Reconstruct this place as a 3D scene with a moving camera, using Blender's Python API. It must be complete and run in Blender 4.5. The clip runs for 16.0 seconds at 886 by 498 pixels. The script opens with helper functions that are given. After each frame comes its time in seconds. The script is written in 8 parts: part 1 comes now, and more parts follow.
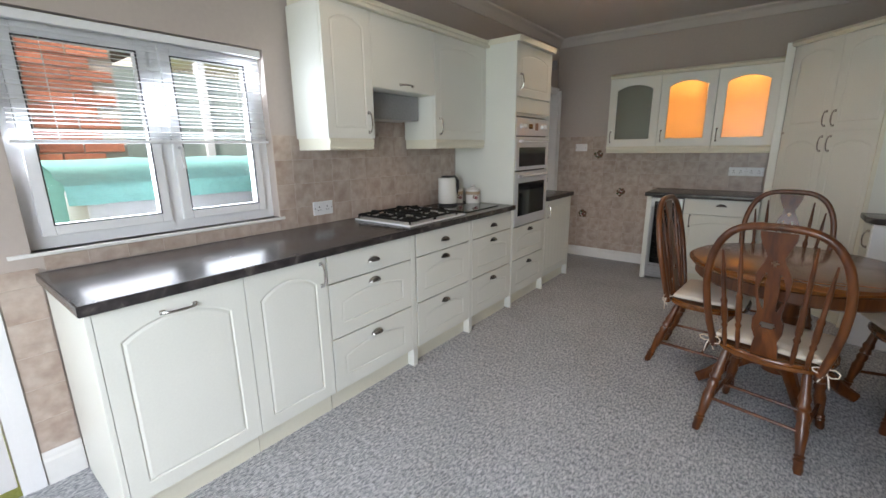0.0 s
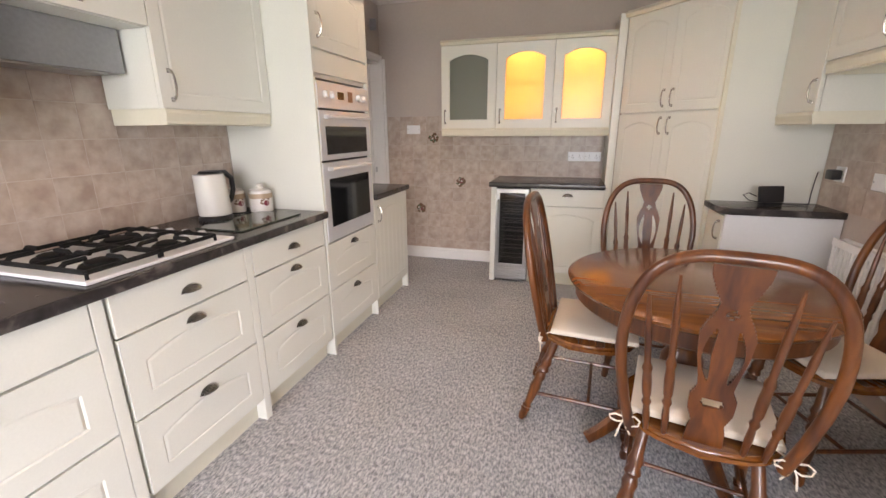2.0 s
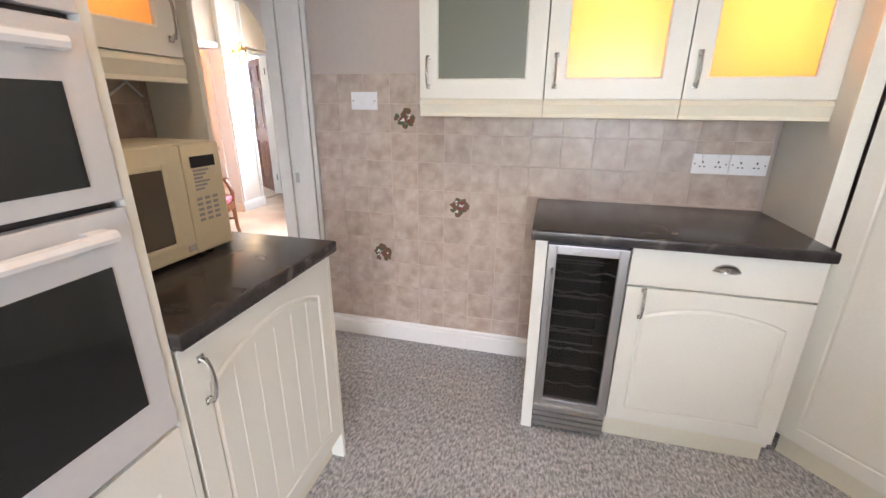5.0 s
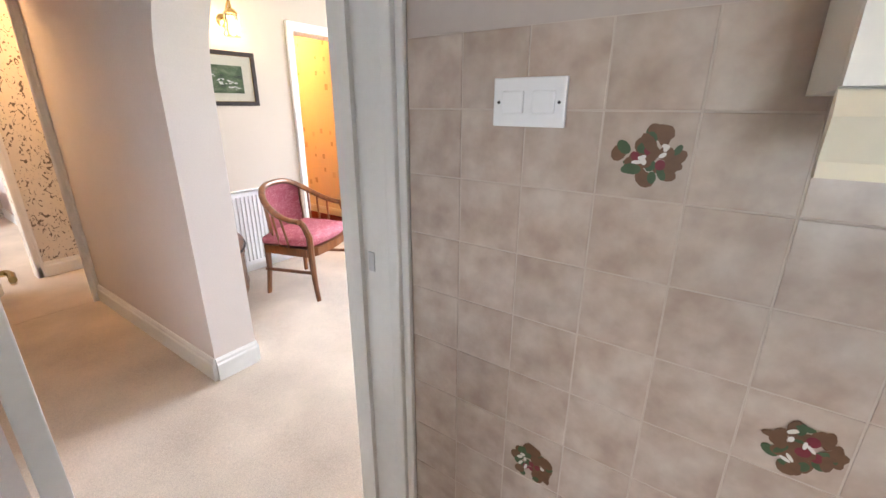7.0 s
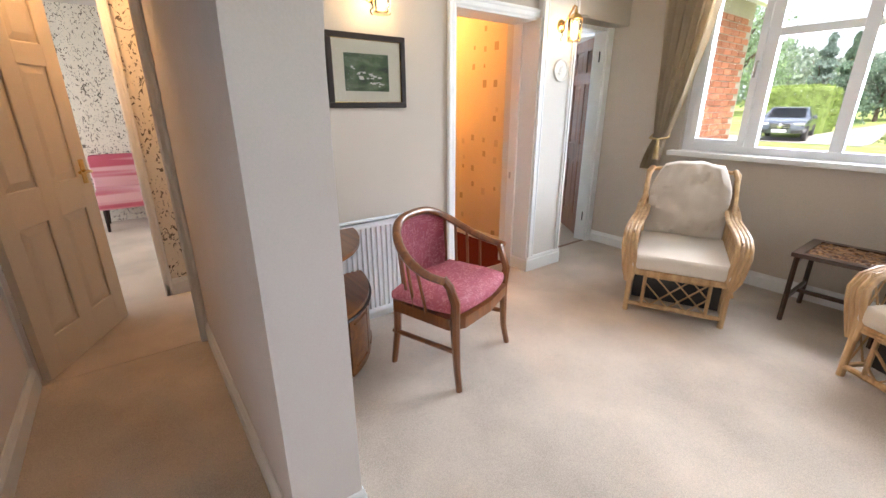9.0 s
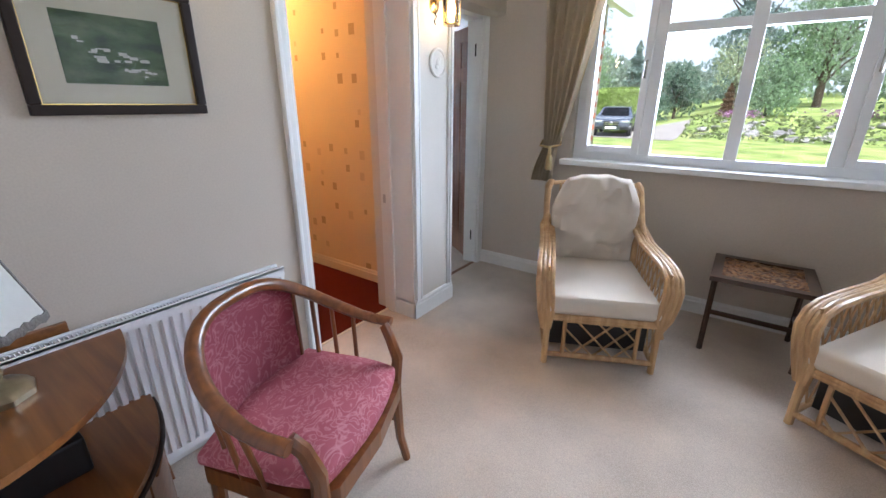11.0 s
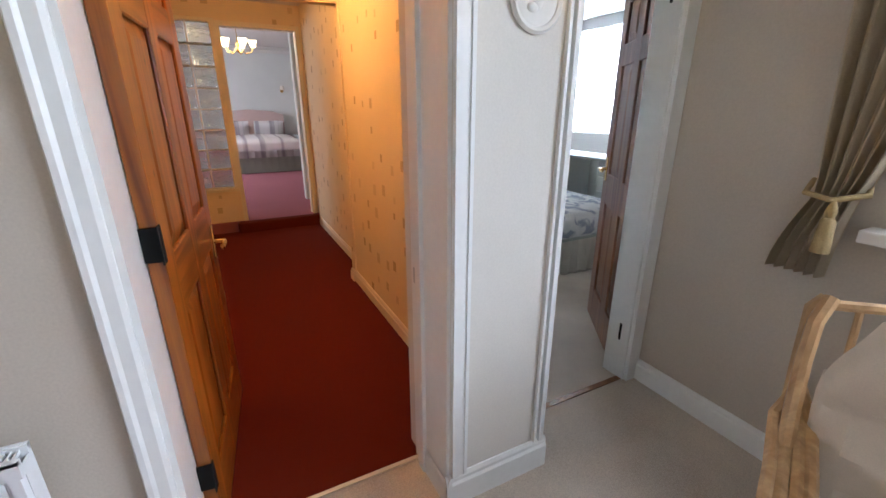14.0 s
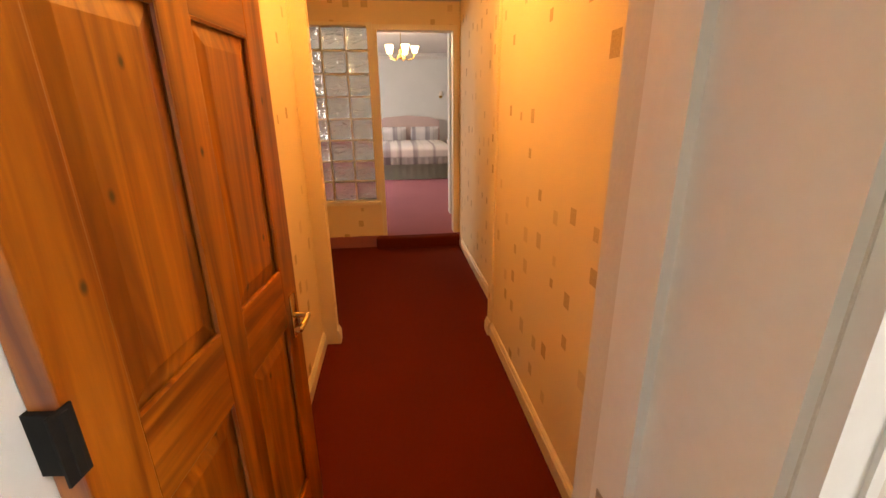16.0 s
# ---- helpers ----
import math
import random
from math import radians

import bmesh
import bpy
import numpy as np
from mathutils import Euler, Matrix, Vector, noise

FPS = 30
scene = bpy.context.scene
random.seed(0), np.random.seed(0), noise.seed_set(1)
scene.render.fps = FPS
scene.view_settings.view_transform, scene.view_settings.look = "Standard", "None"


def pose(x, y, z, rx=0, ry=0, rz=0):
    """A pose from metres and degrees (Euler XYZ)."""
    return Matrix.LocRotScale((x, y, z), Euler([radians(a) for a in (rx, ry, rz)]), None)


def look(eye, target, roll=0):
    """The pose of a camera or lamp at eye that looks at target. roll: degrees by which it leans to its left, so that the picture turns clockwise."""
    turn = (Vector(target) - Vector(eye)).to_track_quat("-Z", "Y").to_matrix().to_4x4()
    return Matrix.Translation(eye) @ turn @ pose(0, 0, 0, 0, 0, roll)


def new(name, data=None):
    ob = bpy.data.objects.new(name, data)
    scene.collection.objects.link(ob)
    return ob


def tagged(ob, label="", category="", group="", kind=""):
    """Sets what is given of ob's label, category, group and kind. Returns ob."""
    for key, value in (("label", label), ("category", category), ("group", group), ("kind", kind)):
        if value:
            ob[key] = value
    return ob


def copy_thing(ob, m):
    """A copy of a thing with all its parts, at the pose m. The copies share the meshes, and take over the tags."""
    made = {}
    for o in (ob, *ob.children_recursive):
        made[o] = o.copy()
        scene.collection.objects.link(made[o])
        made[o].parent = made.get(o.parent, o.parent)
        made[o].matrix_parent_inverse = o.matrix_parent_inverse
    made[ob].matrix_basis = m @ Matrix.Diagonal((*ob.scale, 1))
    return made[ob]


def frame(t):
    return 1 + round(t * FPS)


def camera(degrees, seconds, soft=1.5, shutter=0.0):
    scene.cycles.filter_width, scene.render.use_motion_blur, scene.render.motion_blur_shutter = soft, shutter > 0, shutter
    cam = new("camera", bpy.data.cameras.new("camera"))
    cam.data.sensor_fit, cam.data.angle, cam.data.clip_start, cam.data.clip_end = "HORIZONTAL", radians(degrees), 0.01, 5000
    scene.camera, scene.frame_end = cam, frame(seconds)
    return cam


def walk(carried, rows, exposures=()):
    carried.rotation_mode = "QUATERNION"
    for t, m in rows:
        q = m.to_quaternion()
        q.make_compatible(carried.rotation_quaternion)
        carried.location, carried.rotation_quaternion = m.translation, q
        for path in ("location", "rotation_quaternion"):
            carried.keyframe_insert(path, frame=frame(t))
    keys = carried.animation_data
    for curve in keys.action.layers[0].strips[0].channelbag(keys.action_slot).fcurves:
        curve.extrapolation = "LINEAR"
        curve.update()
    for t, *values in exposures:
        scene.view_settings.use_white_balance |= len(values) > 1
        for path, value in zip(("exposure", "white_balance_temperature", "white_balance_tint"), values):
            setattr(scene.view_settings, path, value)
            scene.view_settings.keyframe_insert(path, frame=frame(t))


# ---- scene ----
# seconds, stops, kelvin, tint: the camera opens up towards the kitchen's dark end and closes by the garden window
EXPOSURES = [(0.0, 0.45, 6350, 13), (1.0, 1.0, 6150, 12), (1.6, 1.25, 6900, 20), (3.0, 1.64, 7000, 24), (5.5, 1.9, 6250, 18), (7.0, 1.65, 6300, 16), (8.2, 1.25, 6350, 13), (10.3, 0.45, 5650, 14), (12.5, 0.33, 5500, 10), (13.3, 0.17, 5700, 14), (14.2, 0.28, 5800, 13), (15.0, 0.27, 5850, 13), (16.0, 0.48, 8100, 16)]
cam = camera(93.4, 16.0)
PATH = [
    (0, (0.013, -0.086, 1.375), (-1.187, 1.443, 0.904), -0.7),
    (0.5, (-0.057, 0.089, 1.365), (-1.013, 1.776, 0.871), -0.3),
    (1, (-0.134, 0.303, 1.349), (-0.901, 2.079, 0.844), -0.2),
    (1.5, (-0.233, 0.612, 1.361), (-0.873, 2.436, 0.844), -0.3),
    (2, (-0.352, 0.938, 1.339), (-0.896, 2.784, 0.797), -0.3),
    (2.5, (-0.454, 1.297, 1.347), (-0.938, 3.151, 0.772), -0.1),
    (3, (-0.593, 1.702, 1.345), (-1.028, 3.563, 0.755), 0.1),
    (3.2, (-0.653, 1.841, 1.331), (-1.067, 3.705, 0.736), 0.3),
    (4.25, (-0.859, 2.553, 1.337), (-1.307, 4.394, 0.697), 0.3),
    (5.3, (-1.013, 3.297, 1.347), (-1.508, 5.118, 0.685), 0.5),
    (5.5, (-1.068, 3.461, 1.363), (-1.601, 5.268, 0.692), 0.3),
    (6, (-1.203, 3.784, 1.357), (-1.856, 5.553, 0.686), 0.3),
    (6.5, (-1.359, 4.082, 1.342), (-2.187, 5.78, 0.686), 0.6),
    (7, (-1.559, 4.387, 1.352), (-2.65, 5.932, 0.702), 0.2),
    (7.5, (-1.819, 4.563, 1.35), (-3.113, 5.941, 0.698), 0.3),
    (8, (-2.083, 4.72, 1.343), (-3.538, 5.929, 0.694), -0.3),
    (9.2, (-2.613, 5.068, 1.359), (-4.121, 6.194, 0.713), -0.1),
    (10.5, (-3.06, 5.482, 1.372), (-4.264, 6.94, 0.719), 0.1),
    (11, (-3.18, 5.625, 1.384), (-4.273, 7.168, 0.725), 0.3),
    (11.5, (-3.221, 5.812, 1.363), (-4.275, 7.38, 0.706), 0.3),
    (12, (-3.312, 6.086, 1.376), (-4.388, 7.635, 0.711), 0.3),
    (12.5, (-3.407, 6.344, 1.363), (-4.583, 7.821, 0.704), 0.2),
    (13, (-3.51, 6.62, 1.339), (-4.847, 7.957, 0.685), 0.2),
    (13.5, (-3.633, 6.89, 1.363), (-5.169, 7.994, 0.713), -0.3),
    (14, (-3.809, 7.056, 1.347), (-5.492, 7.923, 0.702), 0.0),
    (14.5, (-3.978, 7.181, 1.365), (-5.761, 7.821, 0.722), 0.1),
    (15, (-4.181, 7.276, 1.369), (-6.026, 7.712, 0.73), 0.1),
    (15.5, (-4.356, 7.303, 1.362), (-6.228, 7.604, 0.725), 0.0),
    (16, (-4.571, 7.281, 1.392), (-6.455, 7.506, 0.762), -0.6),
]
walk(cam, [(r[0], look(*r[1:])) for r in PATH], exposures=EXPOSURES)

# ---- light ----
world = bpy.data.worlds.new("sky")
scene.world = world
world.use_nodes = True
wn = world.node_tree.nodes
sky = wn.new("ShaderNodeTexSky")
sky.sky_type = "NISHITA"
sky.sun_disc = False
sky.sun_elevation = radians(56)
sky.sun_rotation = radians(153)
sky.air_density, sky.dust_density = 1.0, 7.0
wn["Background"].inputs["Strength"].default_value = 0.15
world.node_tree.links.new(sky.outputs["Color"], wn["Background"].inputs["Color"])


def lamp(name, kind, energy, colour, m, size=0.1, size_y=None, angle=None, spread=180):
    data = bpy.data.lights.new(name, kind)
    data.energy, data.color = energy, colour
    if kind == "AREA":
        data.size, data.spread = size, radians(spread)
        if size_y:
            data.shape, data.size_y = "RECTANGLE", size_y
    elif kind == "SUN":
        data.angle = radians(angle)
    else:
        data.shadow_soft_size = size
    ob = new(name, data)
    ob.matrix_world = m
    return ob


lamp("sun", "SUN", 5.0, (1.0, 0.97, 0.93), look((6, -12, 20), (0, 0, 0)), angle=10)
# daylight in the openings; patio door and side window are assumed
DAY = (0.86, 0.93, 1.0)
lamp("kitchen_window_light", "AREA", 18, DAY, look((-2.32, 0.7, 1.45), (0, 0.9, 0.9)), 1.05, 0.85)
# fill from behind, aimed at floor and units; the patio door is unseen
lamp("patio_door_light", "AREA", 35, DAY, look((-0.1, -1.55, 1.25), (-1.5, 1.5, -0.3)), 1.8, 1.7, spread=120)
lamp("garden_window_light", "AREA", 95, DAY, look((-3.23, 9.2, 1.85), (-3.4, 6.6, 0.5)), 1.95, 1.22, spread=140)
# added fill from the east; its side window is assumed and unseen
lamp("side_window_light", "AREA", 6, DAY, look((-0.97, 6.9, 1.5), (-5, 6.6, 0.7)), 2.0, 1.3)
lamp("bedroom_window_light", "AREA", 80, DAY, look((-12.2, 5.08, 1.6), (-12.2, 9, 0.8)), 2.0, 1.3)
lamp("guest_window_light", "AREA", 420, DAY, look((-8.2, 12.0, 1.75), (-7.4, 8, 0.8)), 1.3, 1.2)
lamp("far_room_light", "AREA", 34, DAY, look((-7.6, 2.1, 1.6), (-7.6, 6, 0.9)), 1.6, 1.3)

# ---- materials ----
def material(name, base, rough=0.5, metal=0.0, var=0.12, big=3.0, fine=60.0, bump=0.15, depth=0.002, stretch=(1, 1, 1), coat=0.0, spec=0.5):
    """Principled surface with variation at two scales and a fine relief."""
    m = bpy.data.materials.new(name)
    m.use_nodes = True
    n, l = m.node_tree.nodes, m.node_tree.links
    b = n["Principled BSDF"]
    b.inputs["Metallic"].default_value = metal
    b.inputs["Coat Weight"].default_value = coat
    b.inputs["Coat Roughness"].default_value = 0.15
    b.inputs["Specular IOR Level"].default_value = spec
    co, mp = n.new("ShaderNodeTexCoord"), n.new("ShaderNodeMapping")
    mp.inputs["Scale"].default_value = stretch
    l.new(co.outputs["Object"], mp.inputs["Vector"])
    n1, n2 = n.new("ShaderNodeTexNoise"), n.new("ShaderNodeTexNoise")
    for q, s, d in ((n1, big, 4), (n2, fine, 3)):
        q.inputs["Scale"].default_value = s
        q.inputs["Detail"].default_value = d
        l.new(mp.outputs["Vector"], q.inputs["Vector"])
    add = n.new("ShaderNodeMath")
    add.operation = "ADD"
    l.new(n1.outputs["Fac"], add.inputs[0])
    l.new(n2.outputs["Fac"], add.inputs[1])
    ramp = n.new("ShaderNodeMapRange")
    ramp.inputs["From Min"].default_value, ramp.inputs["From Max"].default_value = 0.65, 1.35
    ramp.inputs["To Min"].default_value, ramp.inputs["To Max"].default_value = 1 - var, 1 + var
    l.new(add.outputs[0], ramp.inputs["Value"])
    mul = n.new("ShaderNodeVectorMath")
    mul.operation = "MULTIPLY"
    mul.inputs[0].default_value = base
    l.new(ramp.outputs[0], mul.inputs[1])
    l.new(mul.outputs[0], b.inputs["Base Color"])
    rr = n.new("ShaderNodeMapRange")
    rr.inputs["To Min"].default_value, rr.inputs["To Max"].default_value = max(0.02, rough - 0.06), min(1, rough + 0.06)
    l.new(n1.outputs["Fac"], rr.inputs["Value"])
    l.new(rr.outputs[0], b.inputs["Roughness"])
    if bump:
        bp = n.new("ShaderNodeBump")
        bp.inputs["Strength"].default_value, bp.inputs["Distance"].default_value = bump, depth
        l.new(n2.outputs["Fac"], bp.inputs["Height"])
        l.new(bp.outputs["Normal"], b.inputs["Normal"])
    m["mul"] = mul.name
    return m


def recolour(m, stops, source, extra=None):
    """Drives a material's colour by a ramp over a texture node made by source(nodes, links)."""
    n, l = m.node_tree.nodes, m.node_tree.links
    fac = source(n, l)
    r = n.new("ShaderNodeValToRGB")
    while len(r.color_ramp.elements) < len(stops):
        r.color_ramp.elements.new(0.5)
    for e, (p, c) in zip(r.color_ramp.elements, stops):
        e.position, e.color = p, (*c, 1)
    l.new(fac, r.inputs["Fac"])
    l.new(r.outputs["Color"], n[m["mul"]].inputs[0])
    return m


def noise_source(scale, stretch=(1, 1, 1), detail=3, distort=0.0, drift=False):
    def make(n, l):
        co, mp, t = n.new("ShaderNodeTexCoord"), n.new("ShaderNodeMapping"), n.new("ShaderNodeTexNoise")
        mp.inputs["Scale"].default_value = stretch
        t.inputs["Scale"].default_value, t.inputs["Detail"].default_value, t.inputs["Distortion"].default_value = scale, detail, distort
        l.new(co.outputs["Object"], mp.inputs["Vector"])
        l.new(mp.outputs["Vector"], t.inputs["Vector"])
        if drift:
            # every piece is cut from another part of the pattern
            info, far = n.new("ShaderNodeObjectInfo"), n.new("ShaderNodeVectorMath")
            far.operation = "MULTIPLY_ADD"
            far.inputs[1].default_value = (37.0, 23.0, 51.0)
            l.new(info.outputs["Random"], far.inputs[0])
            l.new(mp.outputs["Vector"], far.inputs[2])
            l.new(far.outputs[0], t.inputs["Vector"])
        return t.outputs["Fac"]
    return make


def wood(name, dark, light, axis="Z", rough=0.35, coat=0.2, scale=6.0, knots=False):
    st = {"X": (0.07, 1, 1), "Y": (1, 0.07, 1), "Z": (1, 1, 0.07)}[axis]
    m = material(name, light, rough, var=0.14, big=2.5, fine=90, bump=0.12, depth=0.0008, stretch=st, coat=coat)
    recolour(m, [(0.3, dark), (0.52, tuple((a + b) / 2 for a, b in zip(dark, light))), (0.7, light)], noise_source(scale * 3, st, 5, 1.2))
    if knots:
        n, l = m.node_tree.nodes, m.node_tree.links
        co, sp, cb2, mp, v = n.new("ShaderNodeTexCoord"), n.new("ShaderNodeSeparateXYZ"), n.new("ShaderNodeCombineXYZ"), n.new("ShaderNodeMapping"), n.new("ShaderNodeTexVoronoi")
        v.voronoi_dimensions = "2D"
        mp.inputs["Scale"].default_value = (1, 0.6, 1) if axis == "Z" else (0.6, 1, 1)
        v.inputs["Scale"].default_value = 5.5
        l.new(co.outputs["Object"], sp.inputs[0])
        l.new(sp.outputs[0], cb2.inputs[0])
        l.new(sp.outputs[2], cb2.inputs[1])
        l.new(cb2.outputs[0], mp.inputs["Vector"])
        l.new(mp.outputs["Vector"], v.inputs["Vector"])
        mr = n.new("ShaderNodeMapRange")
        mr.inputs["From Min"].default_value, mr.inputs["From Max"].default_value = 0.012, 0.045
        l.new(v.outputs["Distance"], mr.inputs["Value"])
        mix = n.new("ShaderNodeMix")
        mix.data_type = "RGBA"
        mix.inputs[6].default_value = (0.05, 0.018, 0.006, 1)
        l.new(mr.outputs[0], mix.inputs[0])
        b = n["Principled BSDF"]
        src = b.inputs["Base Color"].links[0].from_socket
        l.new(src, mix.inputs[7])
        l.new(mix.outputs[2], b.inputs["Base Color"])
    return m


def random_tint(m, amount=0.1):
    """Lets every piece differ a little in tone."""
    n, l = m.node_tree.nodes, m.node_tree.links
    b = n["Principled BSDF"]
    info, mr, mul = n.new("ShaderNodeObjectInfo"), n.new("ShaderNodeMapRange"), n.new("ShaderNodeVectorMath")
    mul.operation = "MULTIPLY"
    mr.inputs["To Min"].default_value, mr.inputs["To Max"].default_value = 1 - amount, 1 + amount
    l.new(info.outputs["Random"], mr.inputs["Value"])
    l.new(b.inputs["Base Color"].links[0].from_socket, mul.inputs[0])
    l.new(mr.outputs[0], mul.inputs[1])
    l.new(mul.outputs[0], b.inputs["Base Color"])
    return m


def glass(name, colour=(1, 1, 1), rough=0.0, alpha=0.15):
    m = bpy.data.materials.new(name)
    m.use_nodes = True
    n, l = m.node_tree.nodes, m.node_tree.links
    n.remove(n["Principled BSDF"])
    t, g, f, mix = n.new("ShaderNodeBsdfTransparent"), n.new("ShaderNodeBsdfGlossy"), n.new("ShaderNodeFresnel"), n.new("ShaderNodeMixShader")
    t.inputs["Color"].default_value = (*colour, 1)
    g.inputs["Roughness"].default_value = rough
    f.inputs["IOR"].default_value = 1.45
    l.new(f.outputs[0], mix.inputs[0])
    l.new(t.outputs[0], mix.inputs[1])
    l.new(g.outputs[0], mix.inputs[2])
    l.new(mix.outputs[0], n["Material Output"].inputs["Surface"])
    return m


def frosted(name, colour, gloss=0.12, clear=0.0):
    m = bpy.data.materials.new(name)
    m.use_nodes = True
    n, l = m.node_tree.nodes, m.node_tree.links
    n.remove(n["Principled BSDF"])
    t, g, mix = n.new("ShaderNodeBsdfTranslucent"), n.new("ShaderNodeBsdfGlossy"), n.new("ShaderNodeMixShader")
    t.inputs["Color"].default_value = (*colour, 1)
    g.inputs["Roughness"].default_value = 0.25
    mix.inputs[0].default_value = gloss
    l.new(t.outputs[0], mix.inputs[1])
    l.new(g.outputs[0], mix.inputs[2])
    last = mix
    if clear:
        tr, mx = n.new("ShaderNodeBsdfTransparent"), n.new("ShaderNodeMixShader")
        tr.inputs["Color"].default_value = (*colour, 1)
        mx.inputs[0].default_value = clear
        l.new(mix.outputs[0], mx.inputs[1])
        l.new(tr.outputs[0], mx.inputs[2])
        last = mx
    l.new(last.outputs[0], n["Material Output"].inputs["Surface"])
    return m


def glow(name, colour, strength):
    m = bpy.data.materials.new(name)
    m.use_nodes = True
    b = m.node_tree.nodes["Principled BSDF"]
    b.inputs["Base Color"].default_value = (*colour, 1)
    b.inputs["Emission Color"].default_value = (*colour, 1)
    b.inputs["Emission Strength"].default_value = strength
    return m


def motif(m, cell, colour, amount, size, plane="xz", jitter=0.5):
    """Small printed squares scattered over a wallpaper, one now and then in a grid of cells."""
    n, l = m.node_tree.nodes, m.node_tree.links
    b = n["Principled BSDF"]

    def math_node(op, a, c=None):
        q = n.new("ShaderNodeMath")
        q.operation = op
        for i, v in enumerate((a, c)):
            if v is None:
                continue
            if isinstance(v, (int, float)):
                q.inputs[i].default_value = v
            else:
                l.new(v, q.inputs[i])
        return q.outputs[0]
    co, sep = n.new("ShaderNodeTexCoord"), n.new("ShaderNodeSeparateXYZ")
    l.new(co.outputs["Object"], sep.inputs[0])
    u = math_node("DIVIDE", sep.outputs["XY".index(plane[0].upper())], cell)
    v = math_node("DIVIDE", sep.outputs[2], cell)
    cu, cv = math_node("FLOOR", u), math_node("FLOOR", v)
    comb, wn_ = n.new("ShaderNodeCombineXYZ"), n.new("ShaderNodeTexWhiteNoise")
    l.new(cu, comb.inputs[0])
    l.new(cv, comb.inputs[1])
    l.new(comb.outputs[0], wn_.inputs["Vector"])
    s2 = n.new("ShaderNodeSeparateColor")
    l.new(wn_.outputs["Color"], s2.inputs[0])
    fu, fv = math_node("FRACT", u), math_node("FRACT", v)
    ju = math_node("ADD", math_node("MULTIPLY", s2.outputs[0], jitter), 0.5 - jitter / 2)
    jv = math_node("ADD", math_node("MULTIPLY", s2.outputs[1], jitter), 0.5 - jitter / 2)
    du, dv = math_node("ABSOLUTE", math_node("SUBTRACT", fu, ju)), math_node("ABSOLUTE", math_node("SUBTRACT", fv, jv))
    sz = math_node("MULTIPLY", math_node("ADD", math_node("MULTIPLY", s2.outputs[2], 0.6), 0.5), size / cell)
    inside = math_node("MULTIPLY", math_node("LESS_THAN", du, sz), math_node("LESS_THAN", dv, math_node("MULTIPLY", sz, 1.25)))
    on = math_node("MULTIPLY", inside, math_node("MULTIPLY", math_node("LESS_THAN", wn_.outputs["Value"], amount), 0.75))
    t = n.new("ShaderNodeTexNoise")
    t.inputs["Scale"].default_value = 160
    l.new(co.outputs["Object"], t.inputs["Vector"])
    on = math_node("MULTIPLY", on, math_node("ADD", t.outputs["Fac"], 0.35))
    strength = math_node("MULTIPLY", on, math_node("ADD", math_node("MULTIPLY", s2.outputs[1], 0.7), 0.3))
    mix = n.new("ShaderNodeMix")
    mix.data_type = "RGBA"
    l.new(strength, mix.inputs[0])
    l.new(b.inputs["Base Color"].links[0].from_socket, mix.inputs[6])
    mix.inputs[7].default_value = (*colour, 1)
    l.new(mix.outputs[2], b.inputs["Base Color"])
    return m


CREAM = material("cream_foil", (0.74, 0.75, 0.69), 0.38, var=0.03, bump=0.03, fine=120)
CREAM2 = material("cream_trim", (0.72, 0.70, 0.58), 0.42, var=0.03, bump=0.03)
WHITE = material("white_gloss_paint", (0.78, 0.78, 0.76), 0.35, var=0.03, bump=0.05, fine=40)
UPVC = material("white_upvc", (0.8, 0.81, 0.82), 0.3, var=0.02, bump=0)
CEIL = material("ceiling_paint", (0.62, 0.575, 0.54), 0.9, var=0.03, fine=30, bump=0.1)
KWALL = material("kitchen_wall_paint", (0.49, 0.43, 0.39), 0.85, var=0.04, fine=40, bump=0.15)
SWALL = material("sitting_wall_paint", (0.53, 0.465, 0.39), 0.85, var=0.07, big=1.2, fine=150, bump=0.2)
HWALL = material("hall_wall_paint", (0.74, 0.68, 0.65), 0.85, var=0.04, fine=150, bump=0.2)
GROUT = material("grout", (0.54, 0.47, 0.41), 0.9, var=0.05)
TILE = random_tint(recolour(material("stone_tile", (0.5, 0.4, 0.34), 0.32, var=0.1, big=9, fine=30, bump=0.25, depth=0.003),
                            [(0.3, (0.38, 0.29, 0.235)), (0.5, (0.46, 0.375, 0.315)), (0.7, (0.54, 0.47, 0.41))], noise_source(14, detail=5, drift=True)), 0.05)
WORKTOP = recolour(material("slate_laminate", (0.06, 0.055, 0.055), 0.22, var=0.2, big=4, fine=70, bump=0.05),
                   [(0.3, (0.022, 0.02, 0.021)), (0.58, (0.045, 0.04, 0.04)), (0.72, (0.12, 0.105, 0.1))], noise_source(5, (1, 1.6, 1), 6, 1.5))
GREY_CARPET = recolour(material("grey_fleck_carpet", (0.2, 0.2, 0.2), 0.95, var=0.15, big=2, fine=260, bump=0.7, depth=0.005, spec=0.1),
                       [(0.32, (0.21, 0.22, 0.242)), (0.45, (0.34, 0.355, 0.382)), (0.55, (0.46, 0.475, 0.5)), (0.68, (0.62, 0.63, 0.65))], noise_source(105, (1, 0.45, 1), 4, 0.5))
BEIGE_CARPET = material("beige_carpet", (0.55, 0.47, 0.39), 0.97, var=0.3, big=2.2, fine=300, bump=0.6, depth=0.004, spec=0.1)
RED_CARPET = material("red_carpet", (0.115, 0.015, 0.006), 0.97, var=0.12, big=1.6, fine=300, bump=0.6, depth=0.004, spec=0.1)
MAUVE_CARPET = material("mauve_carpet", (0.3, 0.11, 0.13), 0.97, var=0.1, big=1.6, fine=300, bump=0.5, depth=0.004, spec=0.1)
